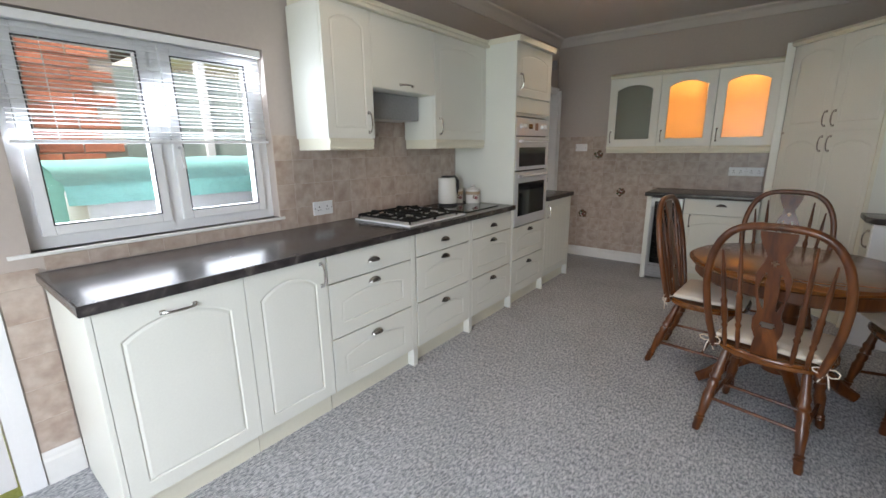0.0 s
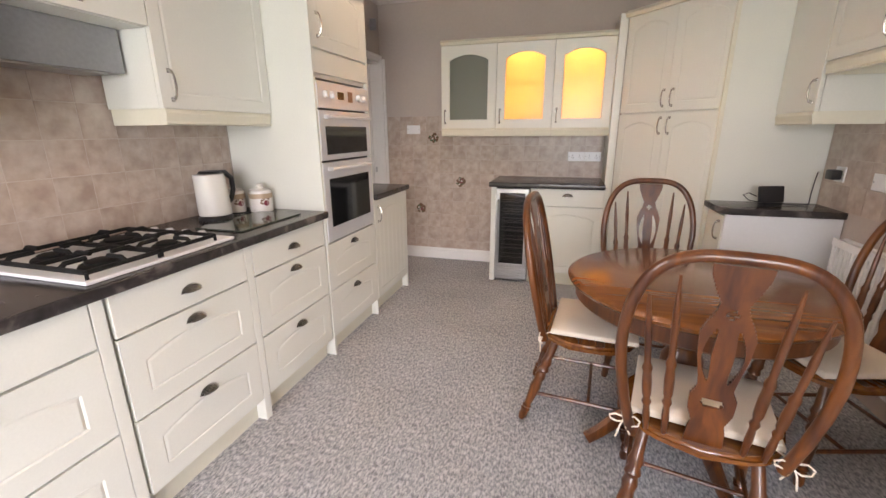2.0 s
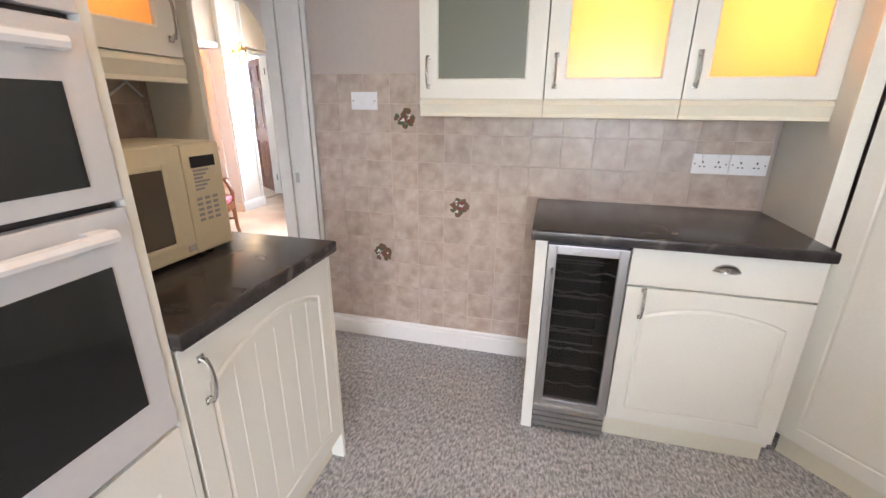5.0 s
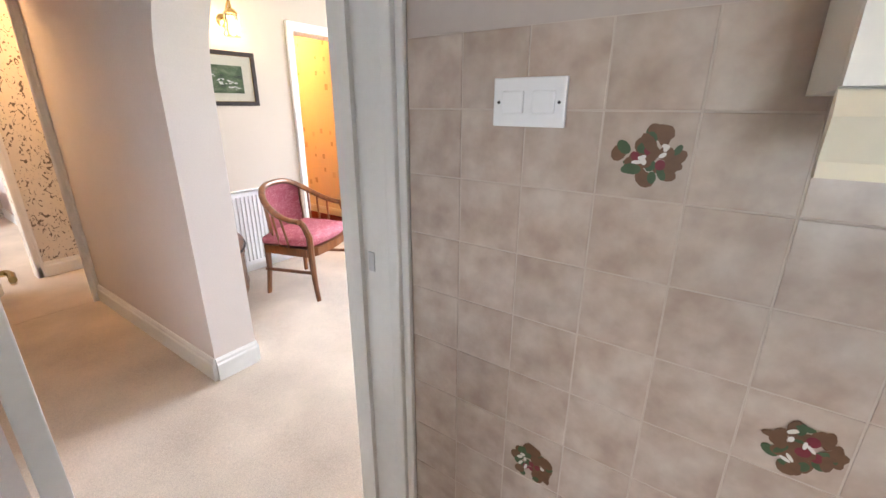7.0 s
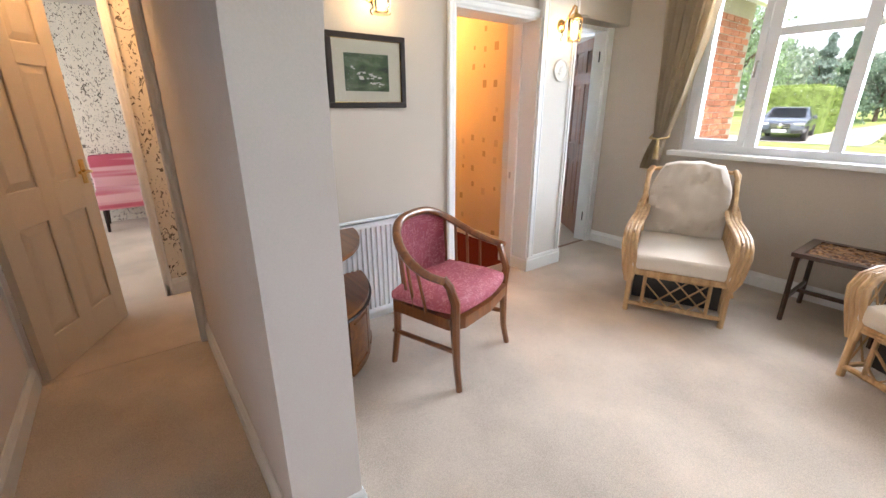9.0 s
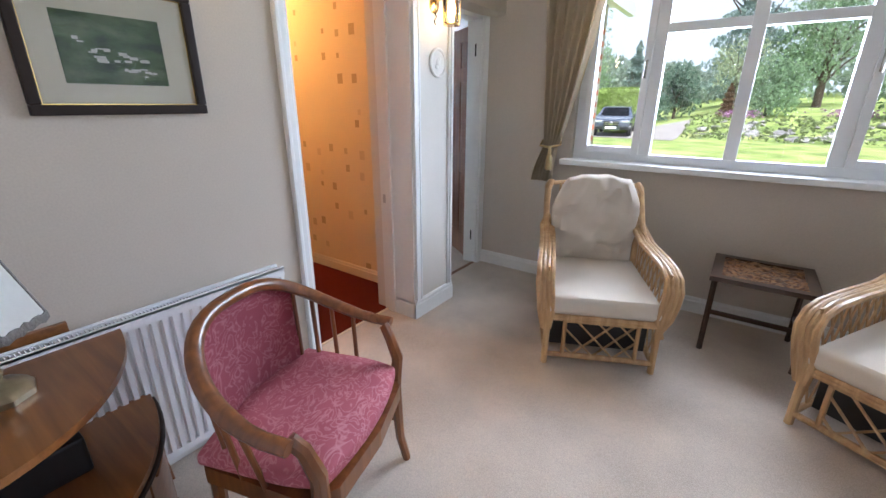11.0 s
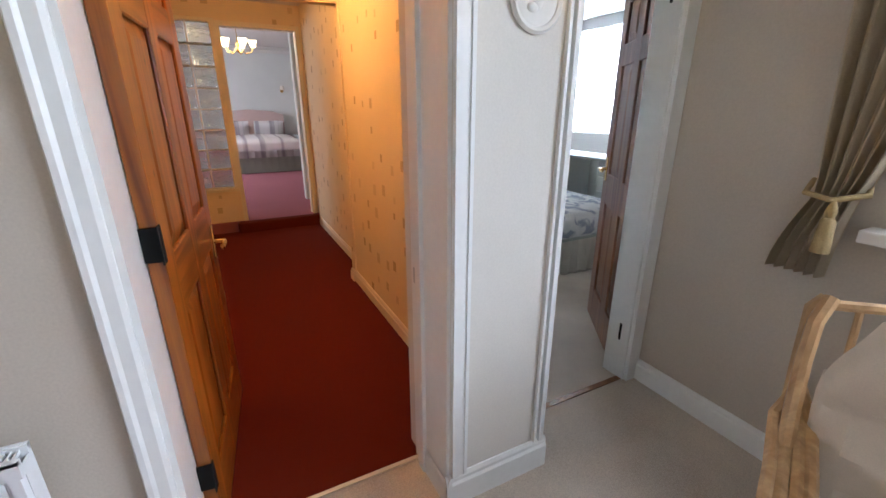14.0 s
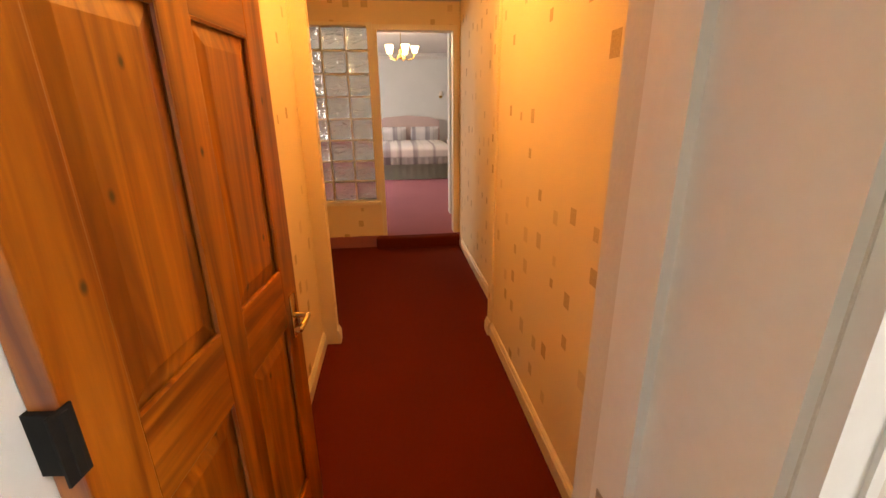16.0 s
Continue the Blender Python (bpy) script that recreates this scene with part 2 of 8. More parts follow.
GOLD_PAPER = motif(material("gold_wallpaper", (0.74, 0.59, 0.37), 0.8, var=0.06, big=2, fine=200, bump=0.15), 0.16, (0.27, 0.15, 0.05), 0.55, 0.026, "xz")
GOLD_PAPER_Y = motif(material("gold_wallpaper_end", (0.72, 0.56, 0.35), 0.8, var=0.06, big=2, fine=200, bump=0.15), 0.16, (0.33, 0.2, 0.07), 0.5, 0.028, "yz")
CHROME = material("brushed_nickel", (0.55, 0.54, 0.52), 0.24, metal=1.0, var=0.06, bump=0.02)
STEEL = material("steel", (0.5, 0.5, 0.5), 0.3, metal=1.0, var=0.06, bump=0.03, stretch=(1, 1, 0.1))
BRASS = material("polished_brass", (0.72, 0.5, 0.2), 0.22, metal=1.0, var=0.06, bump=0.02)
BLACK = material("black_plastic", (0.018, 0.018, 0.02), 0.35, var=0.1, bump=0.03)
IRON = material("cast_iron", (0.01, 0.01, 0.01), 0.75, var=0.15, bump=0.2, spec=0.2)
DARKGLASS = material("dark_glass", (0.012, 0.013, 0.014), 0.06, var=0.02, bump=0)
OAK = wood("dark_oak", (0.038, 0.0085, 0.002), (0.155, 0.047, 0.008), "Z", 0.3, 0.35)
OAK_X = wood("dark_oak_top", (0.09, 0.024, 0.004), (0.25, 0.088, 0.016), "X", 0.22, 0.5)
PINE = wood("varnished_pine", (0.15, 0.028, 0.002), (0.48, 0.155, 0.016), "Z", 0.3, 0.4, knots=True)
PINE_X = wood("varnished_pine_rail", (0.14, 0.026, 0.002), (0.43, 0.135, 0.014), "X", 0.3, 0.4, knots=True)
MAHOG = wood("brown_door_wood", (0.17, 0.065, 0.035), (0.32, 0.14, 0.075), "Z", 0.4, 0.2)
TEAK = wood("teak_veneer", (0.15, 0.053, 0.012), (0.29, 0.115, 0.03), "X", 0.3, 0.3)
BEECH = wood("chair_beech", (0.11, 0.033, 0.008), (0.24, 0.085, 0.022), "Z", 0.3, 0.35)
CANE = wood("cane", (0.36, 0.2, 0.08), (0.58, 0.38, 0.185), "Z", 0.4, 0.3)
CLOTH = material("cream_cotton", (0.69, 0.615, 0.52), 0.92, var=0.08, big=5, fine=350, bump=0.3, spec=0.15)
PINK = recolour(material("pink_damask", (0.42, 0.11, 0.14), 0.75, var=0.08, big=8, fine=300, bump=0.3, spec=0.25),
                [(0.44, (0.38, 0.095, 0.125)), (0.5, (0.54, 0.22, 0.25)), (0.56, (0.4, 0.105, 0.135))], noise_source(16, detail=1, distort=2.5))
CLEAR = glass("clear_glass")

# ---- shapes ----
def box(bm, x0, x1, y0, y1, z0, z1, bevel=0.0):
    r = bmesh.ops.create_cube(bm, size=1.0, matrix=Matrix.Translation(((x0 + x1) / 2, (y0 + y1) / 2, (z0 + z1) / 2)) @ Matrix.Diagonal((x1 - x0, y1 - y0, z1 - z0, 1)))
    if bevel:
        es = {e for v in r["verts"] for e in v.link_edges}
        bmesh.ops.bevel(bm, geom=list(es), offset=bevel, segments=2, affect="EDGES", profile=0.6)
    return bm


def boxes(*rows, bevel=0.0):
    bm = bmesh.new()
    for r in rows:
        box(bm, *r, bevel=bevel)
    return bm


def mesh_of(name, bm, mat, smooth=False):
    me = bpy.data.meshes.new(name)
    bmesh.ops.recalc_face_normals(bm, faces=bm.faces[:])
    bm.to_mesh(me)
    bm.free()
    me.materials.append(mat)
    if smooth:
        me.polygons.foreach_set("use_smooth", [True] * len(me.polygons))
        me.set_sharp_from_angle(angle=radians(38))
    return me


def part(name, bm, mat, parent=None, label="", at=None, smooth=False):
    ob = new(name, mesh_of(name, bm, mat, smooth))
    if at is not None:
        ob.matrix_basis = at if isinstance(at, Matrix) else Matrix.Translation(at)
    ob.parent = parent
    return tagged(ob, label)


def twin(ob, at, parent=None):
    """Another object on the same mesh."""
    o = new(ob.name.split(".")[0], ob.data)
    o.matrix_basis = at if isinstance(at, Matrix) else Matrix.Translation(at)
    o.parent = parent or ob.parent
    if "label" in ob:
        o["label"] = ob["label"]
    return o


def thing(name, m, label, category, group=""):
    ob = new(name)
    ob.empty_display_size = 0.1
    ob.matrix_basis = m
    return tagged(ob, label, category, group)


def solo(name, bm, mat, label, category, at=None, group="", smooth=False, kind=""):
    return tagged(part(name, bm, mat, None, "", at, smooth), label, category, group, kind)


def structure(name, bm, mat, label, category, smooth=False):
    return solo(name, bm, mat, label, category, kind="structure", smooth=smooth)


def sweep(bm, pts, radius, segs=8, flat=None, closed=False):
    """A round or flattened rod along a line of points; radius may be one number or one for each point."""
    pts = [Vector(p) for p in pts]
    n = len(pts)
    rad = radius if isinstance(radius, (list, tuple)) else [radius] * n
    up, rings = None, []
    for i, p in enumerate(pts):
        a = pts[(i - 1) % n] if closed or i else p
        b = pts[(i + 1) % n] if closed or i < n - 1 else p
        d = (b - a).normalized()
        if up is None:
            up = Vector((0, 0, 1)) if abs(d.z) < 0.9 else Vector((0, 1, 0))
        up = (up - d * up.dot(d)).normalized()
        side = d.cross(up)
        fx, fy = flat or (1, 1)
        rings.append([bm.verts.new(p + (side * math.cos(t) * fx + up * math.sin(t) * fy) * rad[i]) for t in (2 * math.pi * k / segs for k in range(segs))])
    for i in range(n if closed else n - 1):
        a, b = rings[i], rings[(i + 1) % n]
        for k in range(segs):
            bm.faces.new((a[k], a[(k + 1) % segs], b[(k + 1) % segs], b[k]))
    if not closed:
        bm.faces.new(rings[0][::-1])
        bm.faces.new(rings[-1])
    return bm


def rod(*lines, r=0.01, segs=8):
    bm = bmesh.new()
    for pts in lines:
        sweep(bm, pts, r, segs)
    return bm


def arc(c, rx, ry, a0, a1, n, plane="xz"):
    out = []
    for i in range(n + 1):
        t = radians(a0 + (a1 - a0) * i / n)
        u, v = rx * math.cos(t), ry * math.sin(t)
        out.append({"xz": (c[0] + u, c[1], c[2] + v), "xy": (c[0] + u, c[1] + v, c[2]), "yz": (c[0], c[1] + u, c[2] + v)}[plane])
    return out


def lathe(bm, profile, segs=20, m=None, a0=0, a1=360):
    """A turned body: profile rows of radius and height."""
    full = abs(a1 - a0) >= 360
    rings = []
    k = segs if full else segs + 1
    for r, z in profile:
        ring = []
        for i in range(k):
            t = radians(a0 + (a1 - a0) * i / segs)
            v = Vector((r * math.cos(t), r * math.sin(t), z))
            ring.append(bm.verts.new(m @ v if m else v))
        rings.append(ring)
    for a, b in zip(rings, rings[1:]):
        for i in range(k if full else k - 1):
            bm.faces.new((a[i], a[(i + 1) % k], b[(i + 1) % k], b[i]))
    for ring in (rings[0][::-1], rings[-1]):
        if len(ring) > 2:
            bm.faces.new(ring)
    return bm


def turned(profile, segs=16):
    return lathe(bmesh.new(), profile, segs)


def turned_between(bm, a, b, shape, segs=12):
    """A turned rod from a to b; shape rows of place along it (0 to 1) and radius."""
    a, b = Vector(a), Vector(b)
    d = b - a
    m = Matrix.Translation(a) @ d.to_track_quat("Z", "Y").to_matrix().to_4x4()
    return lathe(bm, [(r, s * d.length) for s, r in shape], segs, m)


def prism(outline, y0, y1, bm=None):
    """A plate in the xz plane between two depths."""
    bm = bm or bmesh.new()
    f = [bm.verts.new((x, y0, z)) for x, z in outline]
    g = [bm.verts.new((x, y1, z)) for x, z in outline]
    bm.faces.new(f)
    bm.faces.new(g[::-1])
    for i in range(len(f)):
        j = (i + 1) % len(f)
        bm.faces.new((f[i], g[i], g[j], f[j]))
    return bm


def slab(outline, z0, z1, bm=None):
    """A plate in the xy plane between two heights."""
    bm = bm or bmesh.new()
    f = [bm.verts.new((x, y, z0)) for x, y in outline]
    g = [bm.verts.new((x, y, z1)) for x, y in outline]
    bm.faces.new(f[::-1])
    bm.faces.new(g)
    for i in range(len(f)):
        j = (i + 1) % len(f)
        bm.faces.new((f[i], f[j], g[j], g[i]))
    return bm


def cushion(sx, sy, sz, puff=0.35, n=10, lump=0.006, seed=0):
    """A stuffed pad about the origin's top plane, swollen in the middle, with soft dents."""
    bm = bmesh.new()
    bmesh.ops.create_cube(bm, size=2.0)
    bmesh.ops.subdivide_edges(bm, edges=bm.edges[:], cuts=n, use_grid_fill=True)
    for v in bm.verts:
        x, y, z = v.co
        edge = max(abs(x), abs(y))
        swell = 1 - puff * edge ** 6
        rx = 1 - 0.05 * abs(z) ** 4
        q = noise.noise(Vector((x * 2.3 + seed, y * 2.3, z))) * lump / sz
        v.co = (x * rx * sx / 2, y * rx * sy / 2, (z * swell + q * (1 if z > 0 else 0)) * sz / 2)
    return bm


def wall_run(axis, p0, p1, a0, a1, z1, holes=(), z0=0.0):
    """A wall from a0 to a1 along y (axis 'x': it stands between x = p0 and p1) or along x (axis 'y'), with openings (b0, b1, low, high)."""
    bm = bmesh.new()
    rows, cur = [], a0
    for b0, b1, low, high in sorted(holes):
        rows.append((cur, b0, z0, z1))
        if low > z0:
            rows.append((b0, b1, z0, low))
        if high < z1:
            rows.append((b0, b1, high, z1))
        cur = b1
    rows.append((cur, a1, z0, z1))
    for u0, u1, w0, w1 in rows:
        if u1 - u0 > 1e-4:
            if axis == "x":
                box(bm, p0, p1, u0, u1, w0, w1)
            else:
                box(bm, u0, u1, p0, p1, w0, w1)
    return bm


def moulded(length, profile):
    """A strip along x with a profile of (depth, height) points, its back on y = 0 and its face towards -y."""
    bm = bmesh.new()
    a = [bm.verts.new((0, -d, h)) for d, h in profile]
    b = [bm.verts.new((length, -d, h)) for d, h in profile]
    bm.faces.new(a)
    bm.faces.new(b[::-1])
    for i in range(len(a)):
        j = (i + 1) % len(a)
        bm.faces.new((a[i], b[i], b[j], a[j]))
    return bm


SKIRT = [(0, 0), (0.018, 0), (0.018, 0.09), (0.012, 0.1), (0.012, 0.112), (0.006, 0.125), (0, 0.125)]


def skirting(x, y, length, rz, z=0.0, mat=None, h=1.0, label="white painted moulded skirting board"):
    ob = part("baseboard", moulded(length, [(d, q * h) for d, q in SKIRT]), mat or WHITE, None, "", pose(x, y, z, 0, 0, rz))
    return tagged(ob, label, "baseboard", kind="structure")


ARCH = [(0, 0), (0.012, 0), (0.018, 0.012), (0.018, 0.04), (0.024, 0.05), (0.024, 0.064), (0.014, 0.07), (0, 0.07)]


def architrave(x, y, rz, width, height, mat=None, w=1.0):
    """The moulded casing of an opening of that width and height, left foot at (x, y), face towards -y before turning."""
    bm = bmesh.new()
    prof = [(d, q * w) for d, q in ARCH]
    # each profile point runs up, across and down; q is its distance outward from the opening
    loops = []
    for d, q in prof:
        loops.append([bm.verts.new(c) for c in ((-q, -d, 0), (-q, -d, height + q), (width + q, -d, height + q), (width + q, -d, 0))])
    for i in range(len(loops)):
        j = (i + 1) % len(loops)
        for k in range(3):
            bm.faces.new((loops[i][k], loops[i][k + 1], loops[j][k + 1], loops[j][k]))
    for k in (0, 3):
        bm.faces.new([lp[k] for lp in loops])
    ob = part("trim", bm, mat or WHITE, None, "", pose(x, y, 0, 0, 0, rz))
    return tagged(ob, "white painted moulded door architrave", "architrave", kind="structure")

# ---- large structure ----
structure("floor_kitchen", boxes((-2.25, 1.17, -1.6, 5.15, -0.08, 0)), GREY_CARPET, "grey flecked carpet covering the kitchen floor", "floor")
structure("floor_sitting", boxes((-5.2, -0.9, 5.16, 8.85, -0.08, 0.002), (-5.2, -2.3, 4.3, 5.16, -0.08, 0.002), (-5.25, -5.2, 8.1, 8.85, -0.08, 0.002)), BEIGE_CARPET, "plain beige carpet of the hall and sitting room", "floor")
structure("floor_lobby", boxes((-6.1, -5.2, 4.0, 5.4, -0.08, 0.004), (-9.4, -6.1, 2.0, 6.2, -0.08, 0.003)), BEIGE_CARPET, "beige carpet beyond the hall", "floor")
structure("floor_corridor", boxes((-8.9, -5.035, 6.3, 8.05, -0.08, 0.006)), RED_CARPET, "dark red carpet in the corridor", "floor")
structure("floor_bedroom", boxes((-15.0, -9.13, 5.0, 10.0, -0.08, 0.12), (-9.13, -8.9, 6.46, 8.0, -0.08, 0.12)), MAUVE_CARPET, "dusky mauve carpet of the bedroom", "floor")
structure("floor_guest", boxes((-9.8, -5.03, 8.0, 11.7, -0.08, 0.004)), BEIGE_CARPET, "pale carpet of the guest bedroom", "floor")
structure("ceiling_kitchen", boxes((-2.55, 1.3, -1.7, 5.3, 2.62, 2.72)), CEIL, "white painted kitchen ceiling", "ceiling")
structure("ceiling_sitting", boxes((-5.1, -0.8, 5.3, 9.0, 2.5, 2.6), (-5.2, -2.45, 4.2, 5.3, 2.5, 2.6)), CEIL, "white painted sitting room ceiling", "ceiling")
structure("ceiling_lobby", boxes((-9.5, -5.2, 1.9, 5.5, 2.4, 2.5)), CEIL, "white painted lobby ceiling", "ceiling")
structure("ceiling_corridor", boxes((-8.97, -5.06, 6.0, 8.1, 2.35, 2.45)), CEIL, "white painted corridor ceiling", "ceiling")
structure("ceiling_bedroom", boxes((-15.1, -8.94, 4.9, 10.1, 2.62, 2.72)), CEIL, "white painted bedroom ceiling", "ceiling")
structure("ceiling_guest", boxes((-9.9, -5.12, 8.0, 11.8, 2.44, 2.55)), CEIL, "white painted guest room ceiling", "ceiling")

# kitchen walls: window and back door in the west wall, assumed patio door behind, hall door at the far end
KW = structure("wall_kitchen_west", wall_run("x", -2.45, -2.25, -1.6, 4.36, 2.62, [(0.17, 1.24, 0.99, 1.9), (-0.85, -0.03, 0.0, 2.03)]), KWALL, "pale painted kitchen wall with a window and tiled splashback", "wall")
structure("wall_kitchen_west_lintel", boxes((-2.45, -2.25, 4.36, 5.17, 2.02, 2.62)), KWALL, "painted wall over the hall door", "wall")
KN = structure("wall_kitchen_north", wall_run("y", 5.15, 5.27, -2.25, 1.3, 2.62), KWALL, "pale painted kitchen end wall with stone-look tiles", "wall")
structure("wall_kitchen_east", wall_run("x", 1.17, 1.3, -1.6, 5.15, 2.62), KWALL, "pale painted kitchen side wall", "wall")
structure("wall_kitchen_south", wall_run("y", -1.75, -1.6, -2.45, 1.3, 2.62, [(-1.5, 0.5, 0.02, 2.1)]), KWALL, "unseen painted kitchen wall with an assumed wide patio opening", "wall")
# hall, arch and sitting room
structure("wall_hall_south", wall_run("y", 4.27, 4.42, -5.2, -2.45, 2.5), HWALL, "pale painted hall wall", "wall")


def arch_wall():
    bm = bmesh.new()
    x0, x1, xa, xb, spring, rise, top = -5.2, -2.25, -3.56, -2.43, 1.42, 0.61, 2.5
    box(bm, x0, xa, 5.21, 5.43, 0, top)
    box(bm, xb, x1, 5.171, 5.43, 0, top)
    n, c, r = 24, (xa + xb) / 2, (xb - xa) / 2
    pts = [(c - r * math.cos(math.pi * i / n), spring + rise * math.sin(math.pi * i / n)) for i in range(n + 1)]
    for (ua, za), (ub, zb) in zip(pts, pts[1:]):
        vs = [bm.verts.new((u, y, z)) for y in (5.21, 5.43) for u, z in ((ua, za), (ub, zb), (ub, top), (ua, top))]
        for f in ((0, 1, 2, 3), (4, 5, 6, 7), (0, 1, 5, 4), (3, 2, 6, 7)):
            bm.faces.new([vs[i] for i in f])
    return bm


structure("wall_arch", arch_wall(), HWALL, "pale painted wall with an arched opening", "wall")
structure("wall_sitting_south", wall_run("y", 5.28, 5.38, -2.25, -0.8, 2.5), SWALL, "beige sitting room wall", "wall")
structure("wall_sitting_west", wall_run("x", -5.06, -4.84, 5.38, 7.59, 2.5, [(6.825, 7.59, 0, 1.95)]), SWALL, "beige sitting room wall with the corridor doorway", "wall")
structure("wall_pillar", boxes((-5.14, -4.795, 7.59, 7.99, 0, 2.5)), material("pillar_paint", (0.68, 0.64, 0.58), 0.7, var=0.05, big=1.2, fine=150, bump=0.2), "cream painted pillar between two doorways", "wall")
structure("wall_soffit", boxes((-5.02, -4.86, 7.99, 8.81, 2.02, 2.5), (-4.86, -4.795, 7.99, 8.15, 2.02, 2.5)), SWALL, "painted soffit over the guest room door", "wall")
structure("wall_guest_door", wall_run("x", -5.14, -5.02, 7.99, 9.0, 2.5, [(8.02, 8.735, 0, 1.99)]), WHITE, "white painted wall round the guest room door", "wall")
structure("wall_sitting_north", wall_run("y", 8.81, 9.06, -5.02, -0.8, 2.5, [(-4.255, -2.205, 0.995, 2.3)]), SWALL, "beige sitting room wall under a wide window", "wall")
structure("wall_sitting_east", wall_run("x", -0.9, -0.8, 5.38, 8.85, 2.5, [(5.9, 7.9, 0.9, 2.2)]), SWALL, "beige sitting room wall with an opening for an assumed side window", "wall")
# corridor and bedroom
structure("wall_corridor_south", boxes((-6.94, -5.06, 6.5, 6.81, 0, 2.35), (-7.02, -6.94, 6.5, 6.895, 0, 2.35)), GOLD_PAPER, "gold wallpaper with small square motifs", "wall")
structure("wall_corridor_alcove", boxes((-8.97, -7.02, 6.3, 6.45, 0, 2.35), (-7.02, -6.9, 6.3, 6.5, 0, 2.35)), GOLD_PAPER, "gold wallpapered corridor alcove wall", "wall")
structure("wall_corridor_north", boxes((-6.91, -5.06, 7.875, 7.99, 0, 2.35), (-8.97, -7.0, 7.985, 8.05, 0, 2.35), (-7.0, -6.91, 7.862, 8.02, 0, 2.35)), GOLD_PAPER, "gold wallpaper with small square motifs", "wall")
structure("wall_corridor_beam", boxes((-7.0, -6.91, 6.895, 7.862, 1.99, 2.35)), GOLD_PAPER_Y, "gold wallpapered downstand beam", "wall")
structure("wall_corridor_end", boxes((-9.06, -8.94, 6.45, 7.157, 0, 0.48), (-9.06, -8.94, 6.45, 7.99, 2.155, 2.62), (-9.06, -8.94, 7.96, 7.99, 0, 2.155)), GOLD_PAPER_Y, "gold wallpapered end wall with a doorway", "wall")
BEDW = material("bedroom_wall_paint", (0.62, 0.61, 0.59), 0.85, var=0.04, fine=120, bump=0.15)
structure("wall_bedroom", boxes((-15.1, -14.95, 4.9, 10.1, 0, 2.62), (-15.0, -9.06, 9.9, 10.05, 0, 2.62), (-9.06, -8.96, 7.99, 10.0, 0, 2.62), (-9.06, -8.96, 5.51, 6.45, 0, 2.62), (-9.25, -9.13, 5.0, 5.6, 0, 2.62)), BEDW, "pale grey bedroom walls", "wall")
structure("wall_bedroom_south", wall_run("y", 4.9, 5.05, -15.0, -9.13, 2.62, [(-13.3, -11.1, 0.9, 2.3)]), BEDW, "pale grey bedroom wall with a window", "wall")
# guest room and lobby
GUESTW = material("guest_wall_paint", (0.66, 0.64, 0.6), 0.85, var=0.04, fine=120, bump=0.15)
structure("wall_guest", boxes((-9.95, -9.8, 8.0, 11.85, 0, 2.45), (-9.8, -5.145, 8.051, 8.1, 0, 2.45), (-5.24, -5.12, 9.0, 11.7, 0, 2.45)), GUESTW, "pale guest bedroom walls", "wall")
structure("wall_guest_north", wall_run("y", 11.6, 11.8, -9.8, -5.12, 2.45, [(-9.2, -7.2, 1.0, 2.3)]), GUESTW, "pale guest bedroom wall with a window", "wall")
FLORAL = recolour(material("floral_wallpaper", (0.7, 0.62, 0.5), 0.8, var=0.05, bump=0.1),
                  [(0.0, (0.05, 0.04, 0.035)), (0.36, (0.16, 0.13, 0.1)), (0.42, (0.72, 0.66, 0.56))], noise_source(26, (1, 1, 0.7), 2, 2.0))
structure("wall_lobby_west", wall_run("x", -6.2, -6.08, 2.0, 5.5, 2.4, [(4.25, 5.05, 0, 2.0)]), FLORAL, "cream wallpaper with dark leafy sprigs", "wall")
structure("wall_lobby_door", boxes((-5.28, -5.2, 3.9, 4.43, 0, 2.5), (-5.28, -5.2, 4.43, 5.2, 2.02, 2.5)), HWALL, "painted wall round the far hall door", "wall")
structure("wall_lobby_north", boxes((-9.4, -5.2, 5.38, 5.5, 0, 2.5)), HWALL, "pale painted lobby wall", "wall")
structure("wall_lobby_south", boxes((-6.1, -5.2, 3.9, 4.02, 0, 2.5)), HWALL, "pale painted lobby wall", "wall")
structure("wall_far_room", boxes((-9.12, -9.0, 1.9, 5.38, 0, 2.4)), FLORAL, "cream floral wallpaper in the far room", "wall")
structure("wall_far_room_south", wall_run("y", 1.85, 2.0, -9.5, -6.1, 2.4, [(-8.5, -6.7, 0.8, 2.1)]), HWALL, "painted far room wall with a window", "wall")

# coving, skirtings, casings
COVE = [(0, 0), (0.09, 0), (0.085, -0.015), (0.05, -0.035), (0.025, -0.075), (0.015, -0.09), (0, -0.09)]
for name, x, y, length, rz, z in (("north", -2.25, 5.15, 3.42, 0, 2.62), ("west", -2.25, -1.6, 6.75, 90, 2.62), ("east", 1.17, 5.15, 6.75, -90, 2.62)):
    ob = part("trim", moulded(length, COVE), CEIL, None, "", pose(x, y, z, 0, 0, rz))
    tagged(ob, "white plaster coving under the kitchen ceiling", "coving", kind="structure")
for x, y, length, rz, q, h in ((-2.19, 5.15, 1.2, 0, None, 0.95), (-3.9, 4.42, 1.3, 180, None, 1.0), (-5.2, 5.21, 1.64, 0, None, 1.0), (-3.56, 5.21, 0.22, 90, None, 1.0),
                         (-4.84, 5.43, 1.33, 90, None, 1.0), (-4.795, 7.572, 0.436, 90, None, 1.05), (-5.03, 7.59, 0.253, 0, None, 1.05), (-5.0, 8.81, 4.1, 0, None, 0.9), (-3.56, 5.43, 1.6, 180, None, 1.0)):
    skirting(x, y, length, rz, 0.002, q, h)
CORR_SKIRT = material("cream_skirting_paint", (0.72, 0.62, 0.45), 0.4, var=0.03)
